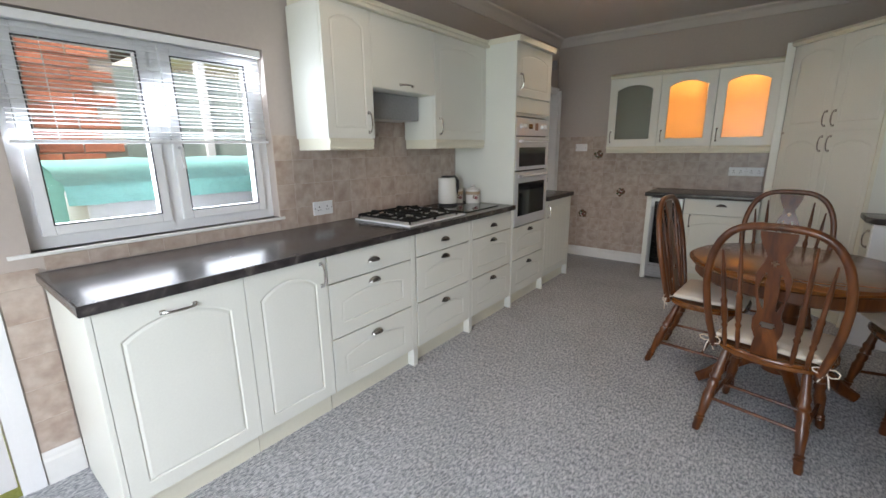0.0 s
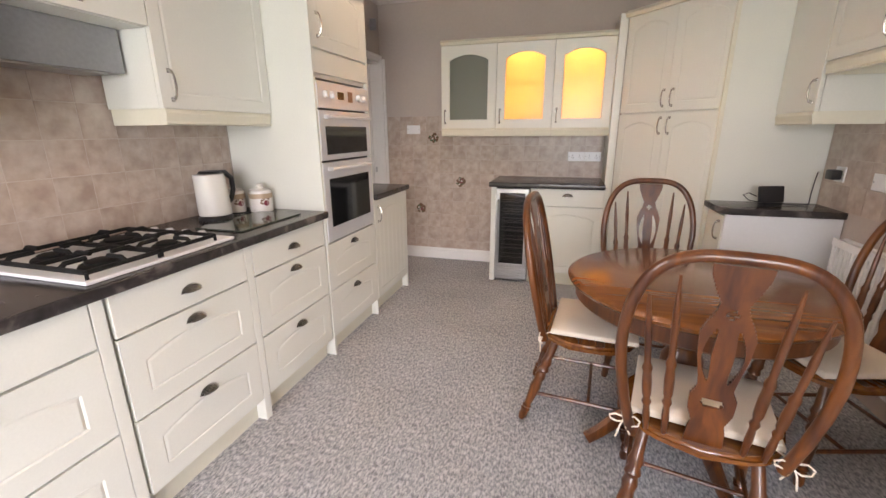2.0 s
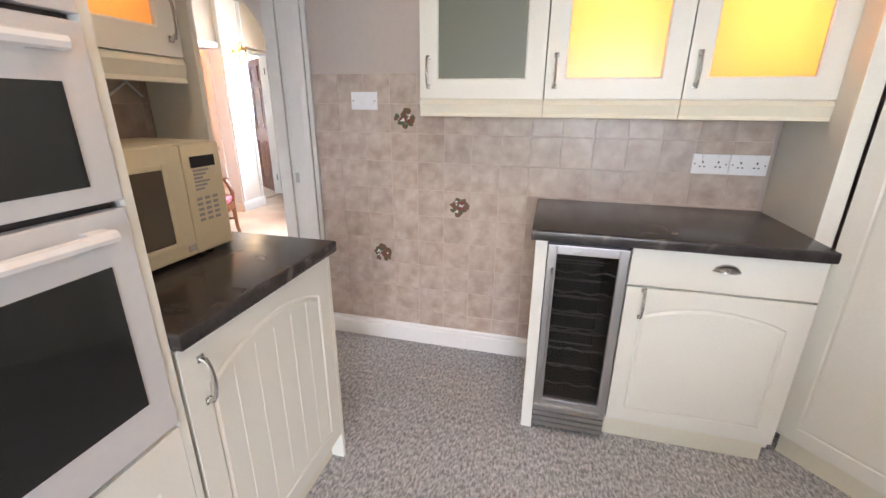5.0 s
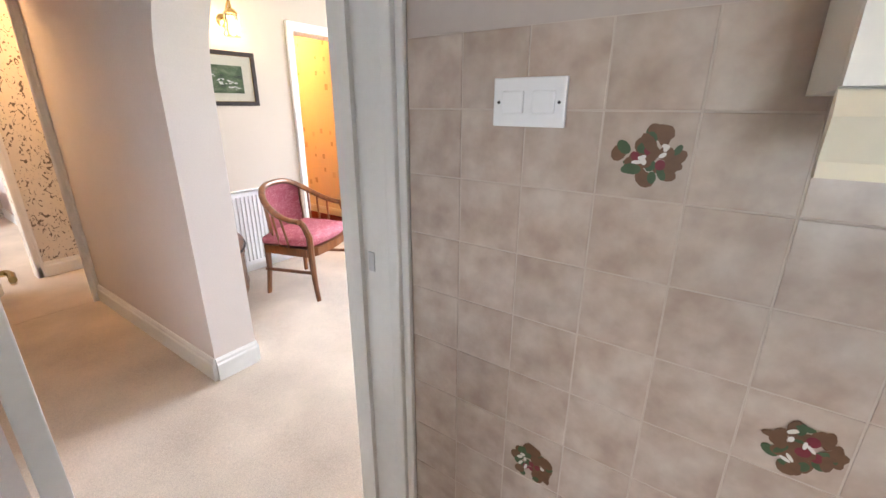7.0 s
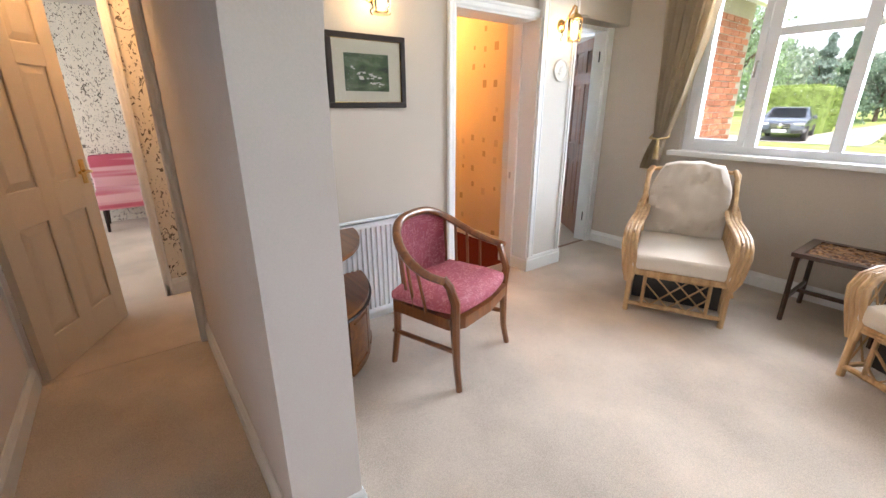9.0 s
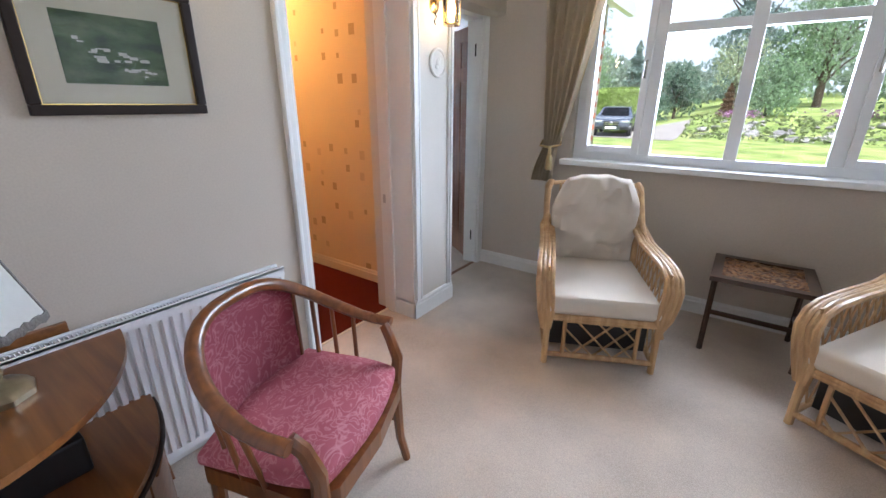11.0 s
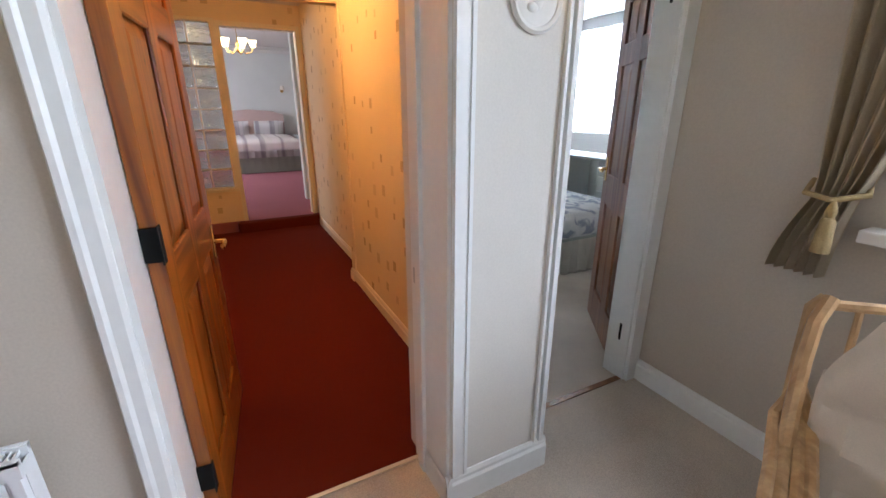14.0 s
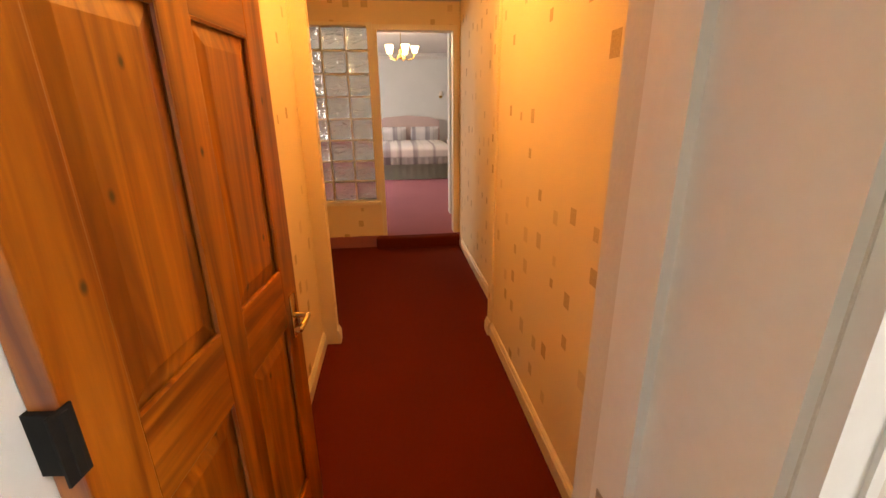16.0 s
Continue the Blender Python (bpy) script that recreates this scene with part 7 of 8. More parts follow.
PITCH_Y, PITCH_Z = 0.2267, 0.2144
bm = bmesh.new()
for j in range(9):
    box(bm, -0.03, 0.03, 0, 0.68, j * PITCH_Z - 0.006, j * PITCH_Z + 0.006)
for i in range(4):
    for j in range(8):
        box(bm, -0.0295, 0.0295, i * PITCH_Y - 0.006, i * PITCH_Y + 0.006, j * PITCH_Z + 0.006, (j + 1) * PITCH_Z - 0.006)
part("mortar", bm, CORR_SKIRT, panel_gb, "pale mortar joints")
for i in range(3):
    for j in range(8):
        put("glass_block", blk, panel_gb, Matrix.Translation((0, i * PITCH_Y + 0.004, j * PITCH_Z + 0.002)) @ Matrix.Diagonal((1, 1.09, 1.05, 1)))
structure("sill_glass_block", boxes((-8.95, -8.9, 6.45, 7.157, 0.465, 0.5), bevel=0.004), CORR_SKIRT, "cream painted ledge under the glass blocks", "window sill")
structure("trim_glass_block", boxes((-8.95, -8.925, 7.11, 7.156, 0.5, 2.14), (-8.95, -8.925, 6.45, 7.156, 2.14, 2.17)), CORR_SKIRT, "cream painted frame round the glass blocks", "trim")
cl = thing("ceiling_light", pose(-6.4, 7.33, 2.35), "round frosted globe ceiling light, lit", "light")
part("rose", turned([(0.06, 0), (0.055, -0.02), (0.03, -0.03), (0, -0.03)], 20), BRASS, cl, "", None, True)
part("globe", turned([(0.02, -0.03), (0.07, -0.05), (0.09, -0.1), (0.075, -0.15), (0.03, -0.18), (0, -0.182)], 20), glow("globe_glow", (1.0, 0.7, 0.38), 5), cl, "frosted globe", None, True).visible_shadow = False
lamp("corridor_glow", "POINT", 34, (1.0, 0.5, 0.14), pose(-6.4, 7.33, 2.25), 0.09)
# added fill that brightens the corridor's far end
lamp("corridor_far_glow", "POINT", 12, (1.0, 0.52, 0.16), pose(-7.6, 7.4, 2.25), 0.09)
lamp("lobby_glow", "POINT", 10, (1.0, 0.58, 0.24), pose(-5.65, 4.75, 2.2), 0.09)
cl3 = copy_thing(cl, pose(-5.65, 4.75, 2.4))
# added globe for the far fill lamp, kept out of view
far_globe_unseen = copy_thing(cl, pose(-7.6, 7.4, 2.35))

bed = thing("double_bed", pose(-13.7, 7.7, 0.12, 0, 0, 0), "double bed with a valance and padded pink headboard", "bed")
QUILT = recolour(material("striped_quilt", (0.5, 0.45, 0.45), 0.9, var=0.1, fine=200, bump=0.3), [(0.42, (0.33, 0.28, 0.3)), (0.5, (0.6, 0.56, 0.54)), (0.6, (0.64, 0.58, 0.58))], noise_source(3.2, (0.05, 1.7, 0.05), 2))
VAL = material("sage_valance", (0.42, 0.43, 0.36), 0.9, var=0.06, fine=200, bump=0.3)
part("base", boxes((-1.0, 0.97, -0.74, 0.74, 0.05, 0.42)), VAL, bed)


def frill(w, d, z0, z1, amp, n):
    """A gathered skirt hung round three sides."""
    path = [(-d, -w)] + [(-d + 2 * d * i / n, -w) for i in range(1, n)] + [(d, -w + 2 * w * i / n) for i in range(n + 1)] + [(d - 2 * d * i / n, w) for i in range(1, n)] + [(-d, w)]
    bm = bmesh.new()
    lo, hi = [], []
    for k, (x, y) in enumerate(path):
        s = amp * math.sin(k * 1.9)
        lo.append(bm.verts.new((x * (1 + s / d), y * (1 + s / w), z0)))
        hi.append(bm.verts.new((x, y, z1)))
    for k in range(len(path) - 1):
        bm.faces.new((lo[k], lo[k + 1], hi[k + 1], hi[k]))
    bmesh.ops.solidify(bm, geom=bm.faces[:], thickness=0.004)
    return bm


part("valance", frill(0.77, 1.0, 0.01, 0.36, 0.02, 36), VAL, bed, "gathered sage valance", None, True)
part("headboard", prism([(-0.74, 0.3), (0.74, 0.3), (0.74, 1.05), (0.5, 1.13), (0, 1.17), (-0.5, 1.13), (-0.74, 1.05)], -0.04, 0.04), material("pink_velvet", (0.5, 0.36, 0.33), 0.85, var=0.06), bed, "padded pink headboard", pose(-1.06, 0, 0, 0, 0, 90))
qu = thing("quilt", pose(-13.6, 7.7, 0.12), "floral striped quilt with a frilled hem on the bed", "bedding")
part("cover", cushion(1.9, 1.6, 0.3, 0.25, 12, 0.02), QUILT, qu, "", (0.0, 0, 0.5), True)
part("frill", frill(0.8, 0.95, 0.3, 0.43, 0.022, 40), QUILT, qu, "frilled hem", None, True)
for y in (7.33, 8.06):
    p = thing("pillow", pose(-14.45, y, 0.86, 0, -58, 0), "striped floral pillow against the headboard", "pillow", "pillows")
    part("case", cushion(0.42, 0.62, 0.16, 0.6, 8, 0.015), QUILT, p, "", None, True)
ch = thing("chandelier", pose(-11.8, 7.51, 2.28), "gilt chandelier with five lit glass shades", "chandelier")
part("stem", turned([(0.012, -0.12), (0.03, -0.09), (0.02, -0.05), (0.035, 0.0), (0.015, 0.05), (0.01, 0.1), (0.006, 0.12), (0.006, 0.32), (0, 0.32)], 14), BRASS, ch, "", None, True)
for i in range(5):
    a = 2 * math.pi * i / 5 + 0.3
    c, s = math.cos(a), math.sin(a)
    part("arm", sweep(bmesh.new(), [(0.02 * c, 0.02 * s, -0.04), (0.1 * c, 0.1 * s, -0.13), (0.19 * c, 0.19 * s, -0.1), (0.22 * c, 0.22 * s, -0.03)], 0.009, 8), BRASS, ch, "", None, True)
    part("shade", turned([(0.025, 0), (0.045, 0.02), (0.05, 0.06), (0.07, 0.1)], 14), glow("shade_glow", (1.0, 0.82, 0.5), 4), ch, "glowing tulip glass shade", (0.22 * c, 0.22 * s, -0.03), True).visible_shadow = False
lamp("chandelier_glow", "POINT", 14, (1.0, 0.78, 0.5), pose(-11.8, 7.51, 2.33), 0.15)
sc = thing("wall_sconce", pose(-14.94, 8.5, 1.7, 0, 0, 90), "small candle wall sconce over the bed", "wall light")
part("plate", turned([(0.04, 0), (0.03, 0.015), (0, 0.016)], 14), BRASS, sc, "", pose(0, 0, 0, 90, 0, 0), True)
part("arm", sweep(bmesh.new(), [(0, -0.01, 0), (0, -0.07, -0.04), (0, -0.1, 0.0)], 0.007, 6), BRASS, sc, "", None, True)
part("shade", turned([(0.03, 0), (0.055, 0.0), (0.035, 0.09), (0.03, 0.09)], 12), CLOTH, sc, "small pale shade", (0, -0.1, 0.02), True)
bs = thing("bedside_table", pose(-14.6, 8.85, 0.12), "white bedside cabinet beside the bed", "cabinet")
part("body", boxes((-0.22, 0.22, -0.22, 0.22, 0, 0.58), bevel=0.006), WHITE, bs)
part("top", boxes((-0.24, 0.24, -0.24, 0.24, 0.58, 0.6), bevel=0.004), WHITE, bs)
for z in (0.1, 0.34):
    part("drawer_front", boxes((0.22, 0.235, -0.2, 0.2, z, z + 0.2), bevel=0.003), WHITE, bs)
tagged(part("trim", moulded(4.9, [(0, 0), (0.12, 0), (0.11, -0.02), (0.05, -0.05), (0.03, -0.12), (0, -0.12)]), CEIL, None, "", pose(-14.95, 5.05, 2.62, 0, 0, 90)), "white plaster coving in the bedroom", "coving", kind="structure")
structure("window_bedroom", boxes(*[(a, b, 4.93, 4.99, c, d) for a, b, _, _, c, d in frame_rect(-13.3, -11.1, 0.9, 2.3, 0.06, 0, 0)], (-12.23, -12.17, 4.93, 4.99, 0.96, 2.24)), UPVC, "white bedroom window frame", "window")

# guest room
GREYP = material("grey_painted_wood", (0.5, 0.49, 0.45), 0.45, var=0.05)
dk = thing("dressing_table", pose(-7.75, 11.02, 0.004), "pale grey dressing table with drawers under the window", "desk")
part("top", boxes((-0.7, 0.7, 0, 0.5, 0.73, 0.76), bevel=0.006), GREYP, dk)
for x0 in (-0.68, 0.28):
    pe = part("pedestal", boxes((x0, x0 + 0.4, 0.03, 0.48, 0.0, 0.73)), GREYP, dk)
    for k in range(4):
        part("drawer_front", boxes((x0 + 0.015, x0 + 0.385, 0.012, 0.03, 0.04 + 0.172 * k, 0.2 + 0.172 * k), bevel=0.003), GREYP, pe)
b2 = thing("single_bed", pose(-7.2, 9.6, 0.004), "single bed with a pale patterned cover", "bed")
part("base", boxes((-0.95, 0.95, -0.45, 0.45, 0.04, 0.36)), VAL, b2)
part("valance", frill(0.47, 0.97, 0.01, 0.3, 0.02, 30), CLOTH, b2, "gathered pale valance", None, True)
q2 = thing("bedspread", pose(-7.2, 9.6, 0.004), "quilted grey and white patterned bedspread", "bedding")
PAT = recolour(material("patterned_spread", (0.5, 0.5, 0.5), 0.9, var=0.08, fine=150, bump=0.4), [(0.42, (0.28, 0.29, 0.33)), (0.52, (0.62, 0.6, 0.57)), (0.65, (0.66, 0.64, 0.6))], noise_source(9, detail=2, distort=1.0))
part("cover", cushion(1.98, 1.02, 0.32, 0.3, 10, 0.02), PAT, q2, "", (0, 0, 0.42), True)
ggw = structure("window_guest", boxes(*[(a, b, 11.66, 11.72, c, d) for a, b, _, _, c, d in frame_rect(-9.2, -7.2, 1.0, 2.3, 0.06, 0, 0)], (-8.23, -8.17, 11.66, 11.72, 1.06, 2.24)), UPVC, "white guest room window frame", "window")
NET = frosted("white_net", (0.84, 0.9, 0.94), 0.0, 0.06)
bm = bmesh.new()
rows = [[bm.verts.new((-9.15 + 1.9 * i / 60, 11.57 + 0.012 * math.sin(i * 1.3), z)) for i in range(61)] for z in (1.02, 2.3)]
for i in range(60):
    bm.faces.new((rows[0][i], rows[0][i + 1], rows[1][i + 1], rows[1][i]))
bmesh.ops.solidify(bm, geom=bm.faces[:], thickness=0.002)
solo("net_curtain", bm, NET, "white net curtain across the guest room window", "curtain", smooth=True)
curtain(pose(-9.35, 11.56, 0.9), 0.6, 0.25, 0.3, 1.5, 0.5, material("pale_blue_curtain", (0.55, 0.58, 0.6), 0.8, var=0.08), "pale blue-grey curtain tied back at the guest room window", 7)
gl = thing("pendant_light", pose(-7.0, 9.9, 2.45), "amber glass pendant ceiling light, lit", "light")
part("cord", rod([(0, 0, 0), (0, 0, -0.12)], r=0.006), BRASS, gl)
part("shade", turned([(0.02, -0.1), (0.1, -0.14), (0.16, -0.2), (0.1, -0.23), (0, -0.24)], 18), glow("amber_shade_glow", (1.0, 0.68, 0.3), 3), gl, "glowing amber glass bowl", None, True)

# far room seen past the hall
fc = thing("striped_armchair", pose(-8.62, 4.93, 0.004, 0, 0, -90), "pink striped upholstered bedroom chair", "armchair")
STRIPE = recolour(material("pink_stripe", (0.5, 0.15, 0.18), 0.8, var=0.06, fine=200, bump=0.2), [(0.45, (0.45, 0.09, 0.13)), (0.52, (0.62, 0.35, 0.36))], noise_source(9, (0.05, 0.05, 1.0), 1))
part("seat", boxes((-0.28, 0.28, -0.3, 0.22, 0.25, 0.44), bevel=0.04), STRIPE, fc, "", None, True)
part("backrest", boxes((-0.28, 0.28, -0.36, -0.24, 0.4, 0.82), bevel=0.05), STRIPE, fc, "", None, True)
for x in (-0.23, 0.23):
    for y in (-0.28, 0.17):
        part("leg", turned_between(bmesh.new(), (x, y, 0), (x * 0.95, y, 0.26), [(0, 0.015), (1, 0.024)], 8), FRAMEW, fc)
structure("trim_far_room", boxes((-8.99, -6.25, 5.36, 5.38, 0, 0.12)), WHITE, "white skirting board of the far room", "baseboard")
skirting(-6.08, 5.06, 0.32, 90, 0.004)

# ---- outside ----
GRASS = recolour(material("lawn", (0.12, 0.2, 0.04), 0.95, var=0.25, big=0.6, fine=40, bump=0.6, depth=0.03, spec=0.1),
                 [(0.35, (0.18, 0.25, 0.07)), (0.5, (0.3, 0.38, 0.11)), (0.65, (0.4, 0.44, 0.16))], noise_source(0.8, detail=6))


def land(x, y):
    k = min(1, max(0, (y - 29.3) / 4.5)) * min(1, max(0, (x + 8.5) / 2.5))
    k = k * k * (3 - 2 * k)
    near = min(1, max(0, (y - 12) / 10))
    return -0.35 + 0.2 * near + 0.75 * k + 0.055 * max(0, min(45, y - 34)) + 0.12 * noise.noise(Vector((x * 0.15, y * 0.15, 0))) * (1 if y > 31 else 0)


bm = bmesh.new()
ys = [-3000, -300, -60, -20, 0, 9, 14, 18, 21, 23, 24.5] + [25.5 + 0.75 * i for i in range(14)] + [37, 42, 50, 60, 75, 100, 300, 3000]
xs = [-3000, -300, -80] + [-50 + 2.5 * i for i in range(34)] + [60, 300, 3000]
grid = [[bm.verts.new((x, y, land(x, y))) for x in xs] for y in ys]
for a, b in zip(grid, grid[1:]):
    for i in range(len(xs) - 1):
        bm.faces.new((a[i], a[i + 1], b[i + 1], b[i]))
structure("ground", bm, GRASS, "mown lawn rising to a bank in the garden", "ground", True)
DRIVE = material("gravel_drive", (0.3, 0.28, 0.25), 0.95, var=0.2, fine=60, bump=0.5)
bm = bmesh.new()
g = [[bm.verts.new((x, y, land(x, y) + 0.02)) for x in (-30, -20, -14, -9, -6)] for y in (27.3, 28.2, 29, 31, 34)]
for a, b in zip(g, g[1:]):
    for i in range(4):
        bm.faces.new((a[i], a[i + 1], b[i + 1], b[i]))
structure("drive", bm, DRIVE, "pale gravel drive where the car stands", "road")

# rockery stones along the bank
STONE = random_tint(material("grey_rock", (0.3, 0.29, 0.27), 0.9, var=0.3, big=3, fine=25, bump=0.8, depth=0.03), 0.25)
rock = structure("rockery", boxes((-5.5, 26, 30.6, 31.0, -0.3, 0.05)), STONE, "low rockery bank of rough grey stones", "rockery")
rng = random.Random(11)
rock_meshes = []
for k in range(5):
    bm = bmesh.new()
    bmesh.ops.create_icosphere(bm, subdivisions=2, radius=0.5)
    for v in bm.verts:
        v.co = v.co * (0.8 + 0.5 * noise.noise(v.co * 2.2 + Vector((k * 7, 0, 0))))
        v.co.z *= 0.55
    rock_meshes.append(mesh_of("stone", bm, STONE))
for i in range(120):
    x, y = rng.uniform(-5.5, 22), rng.uniform(29.6, 33.2)
    s = rng.uniform(0.35, 1.1)
    put("stone", rock_meshes[i % 5], rock, Matrix.Translation((x, y, land(x, y) + 0.06)) @ Matrix.Rotation(rng.uniform(0, 6.28), 4, "Z") @ Matrix.Diagonal((s, s * 0.7, s * 0.8, 1)))


def leaf_cloud(rows, size, rng, flat=0.0):
    """Many small leaf clumps: rows of centre; each is a folded pair of triangles turned at random."""
    vs, fs = [], []
    for c in rows:
        q = Euler((rng.uniform(0, 6.28), rng.uniform(0, 6.28), rng.uniform(0, 6.28))).to_matrix()
        s = size * rng.uniform(0.6, 1.35)
        k = len(vs)
        for p in ((-0.5, 0, 0), (0, -0.3, 0.1), (0.6, 0, 0), (0, 0.3, 0.1)):
            w = q @ (Vector(p) * s)
            w.z *= 1 - flat
            vs.append((c[0] + w.x, c[1] + w.y, c[2] + w.z))
        fs += [(k, k + 1, k + 2), (k, k + 2, k + 3)]
    return vs, fs


def leaf_part(name, rows, size, mat, parent, rng, flat=0.0):
    me = bpy.data.meshes.new(name)
    vs, fs = leaf_cloud(rows, size, rng, flat)
    me.from_pydata(vs, [], fs)
    me.materials.append(mat)
    ob = new(name, me)
    ob.parent = parent
    return ob


def leaf_mat(name, colour):
    m = material(name, colour, 0.7, var=0.35, big=0.7, fine=5, bump=0, spec=0.2)
    n, l = m.node_tree.nodes, m.node_tree.links
    geo, mr, mul = n.new("ShaderNodeNewGeometry"), n.new("ShaderNodeMapRange"), n.new("ShaderNodeVectorMath")
    mul.operation = "MULTIPLY"
    mr.inputs["To Min"].default_value, mr.inputs["To Max"].default_value = 0.85, 1.4
    b = n["Principled BSDF"]
    tl_, mx_ = n.new("ShaderNodeBsdfTranslucent"), n.new("ShaderNodeMixShader")
    mx_.inputs[0].default_value = 0.5
    l.new(geo.outputs["Random Per Island"], mr.inputs["Value"])
    l.new(b.inputs["Base Color"].links[0].from_socket, mul.inputs[0])
    l.new(mr.outputs[0], mul.inputs[1])
    l.new(mul.outputs[0], b.inputs["Base Color"])
    l.new(mul.outputs[0], tl_.inputs["Color"])
    l.new(b.outputs[0], mx_.inputs[1])
    l.new(tl_.outputs[0], mx_.inputs[2])
    l.new(mx_.outputs[0], n["Material Output"].inputs["Surface"])
    return m


BARK = material("bark", (0.1, 0.075, 0.055), 0.95, var=0.25, fine=30, bump=0.8, depth=0.02)
# haze is painted into the first four leaf colours, paled and greyed
DARKLEAF, BLUELEAF, MIDLEAF, PALELEAF, BROWNLEAF, HEDGELEAF, PURPLE = (leaf_mat(a, b) for a, b in (("dark_conifer_leaf", (0.16, 0.235, 0.17)), ("blue_conifer_leaf", (0.22, 0.29, 0.255)), ("green_leaf", (0.25, 0.35, 0.2)), ("pale_spring_leaf", (0.36, 0.42, 0.25)), ("russet_leaf", (0.2, 0.13, 0.08)), ("hedge_leaf", (0.27, 0.36, 0.1)), ("heather", (0.4, 0.22, 0.36))))


def tree(x, y, h, w, kind, mat, label, seed, count=1500, size=0.4):
    rng = random.Random(seed)
    z = land(x, y)
    t = thing("tree", pose(x, y, z - 0.05), label, "tree", "garden trees")
    bm = bmesh.new()
    lean = rng.uniform(-0.03, 0.03) * h
    sweep(bm, [(0, 0, 0), (lean * 0.3, 0, h * 0.3), (lean, 0, h * (0.9 if kind == "cone" else 0.6))], [0.03 * h, 0.022 * h, 0.004 * h], 8)
    limbs = []
    for i in range(9):
        a, f = rng.uniform(0, 6.28), rng.uniform(0.2, 0.6)
        r = w * rng.uniform(0.25, 0.42)
        e = (r * math.cos(a), r * math.sin(a), h * (f + rng.uniform(0.08, 0.25)))
        sweep(bm, [(0, 0, h * f * 0.8), (e[0] * 0.5, e[1] * 0.5, (h * f + e[2]) / 2), e], [0.011 * h, 0.007 * h, 0.002 * h], 5)
        limbs.append(e)
    part("trunk", bm, BARK, t, "tapered trunk and limbs", None, True)
    rows = []
    lumps = [(rng.uniform(0, 6.28), rng.uniform(0.0, 1.0), rng.uniform(0.16, 0.34)) for _ in range(16)]
    while len(rows) < count:
        if kind == "cone":
            f = rng.random() ** 0.8
            r0 = w / 2 * (1 - f) ** 0.75 * (0.8 + 0.3 * math.sin(f * 40 + seed))
            a, r = rng.uniform(0, 6.28), r0 * rng.uniform(0.55, 1.0)
            rows.append((r * math.cos(a) + lean * f, r * math.sin(a), h * (0.06 + 0.94 * f)))
        else:
            a, f, q = lumps[rng.randrange(16)]
            c = Vector((w * 0.3 * math.cos(a) * (1 - 0.4 * f), w * 0.3 * math.sin(a) * (1 - 0.4 * f), h * (0.25 + 0.58 * f)))
            d = Vector((rng.gauss(0, 1), rng.gauss(0, 1), rng.gauss(0, 1))).normalized() * w * q * rng.uniform(0.6, 1.05)
            if kind == "weep":
                d.z = d.z * 1.1 - 0.15 * h * rng.random()
            p = c + d
            if p.z > 0.1:
                rows.append(tuple(p))
    leaf_part("crown", rows, size, mat, t, rng)
    return t


tree(-9.0, 38, 5.0, 2.5, "cone", DARKLEAF, "dark columnar conifer beyond the car", 1, 3000, 0.22)
tree(-11.0, 41, 5.4, 2.6, "cone", BLUELEAF, "blue-grey conifer at the garden's edge", 2, 3000, 0.22)
tree(-7.8, 40, 3.8, 2.6, "round", DARKLEAF, "dark rounded shrub behind the hedge", 3, 2600, 0.22)
tree(-4.4, 46, 10.5, 7.0, "cone", BLUELEAF, "large blue-green fir behind the lawn", 4, 6500, 0.28)
tree(-4.6, 40, 4.8, 4.0, "round", PALELEAF, "pale bare-branched spring tree on the lawn", 5, 2600, 0.16)
tree(-4.6, 36, 1.9, 1.0, "cone", BROWNLEAF, "small russet conifer on the lawn", 6, 1800, 0.13)
tree(-2.7, 37, 2.9, 3.6, "round", MIDLEAF, "rounded light green shrub on the bank", 11, 3600, 0.18)
tree(0.2, 46, 9.0, 7.0, "round", MIDLEAF, "broad green tree behind the lawn", 7, 6000, 0.26)
tree(3.8, 35, 5.6, 4.6, "weep", MIDLEAF, "weeping green conifer with a rounded crown", 8, 5000, 0.26)
tree(7.5, 42, 9.5, 8.0, "round", DARKLEAF, "large dark broadleaf tree at the lawn's edge", 9, 5000, 0.26)
tree(9.2, 37, 3.6, 3.6, "round", PALELEAF, "small pale shrub beside the lawn", 10, 900, 0.3)
tree(12, 38, 7, 6.5, "weep", BLUELEAF, "spreading grey-green tree at the lawn's edge", 12, 5000, 0.26)
tree(16, 44, 11, 9, "round", MIDLEAF, "tall green tree at the garden's edge", 13, 5000, 0.26)
tree(22, 46, 11, 9, "round", DARKLEAF, "tall dark tree at the garden's edge", 14, 5000, 0.26)
tree(-18, 46, 11, 8, "round", MIDLEAF, "tall green tree behind the drive", 15, 5000, 0.26)
# woods far behind, uncountable
rng = random.Random(21)
rows = []
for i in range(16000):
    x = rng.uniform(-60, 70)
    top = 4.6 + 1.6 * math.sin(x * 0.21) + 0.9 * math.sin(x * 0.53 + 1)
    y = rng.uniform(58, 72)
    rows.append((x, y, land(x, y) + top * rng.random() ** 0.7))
# distance haze is put into this pale grey-green leaf colour
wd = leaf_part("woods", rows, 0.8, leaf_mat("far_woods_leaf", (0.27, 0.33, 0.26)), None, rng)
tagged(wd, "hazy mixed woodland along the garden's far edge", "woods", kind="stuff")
rows = [(rng.uniform(-6.0, 24), rng.uniform(28.8, 34), 0) for i in range(2600)]
rows = [(x, y, land(x, y) + rng.uniform(0.02, 0.3)) for x, y, _ in rows]
pl2 = leaf_part("rockery_plants", rows, 0.28, leaf_mat("rockery_leaf", (0.2, 0.24, 0.11)), None, rng, 0.4)
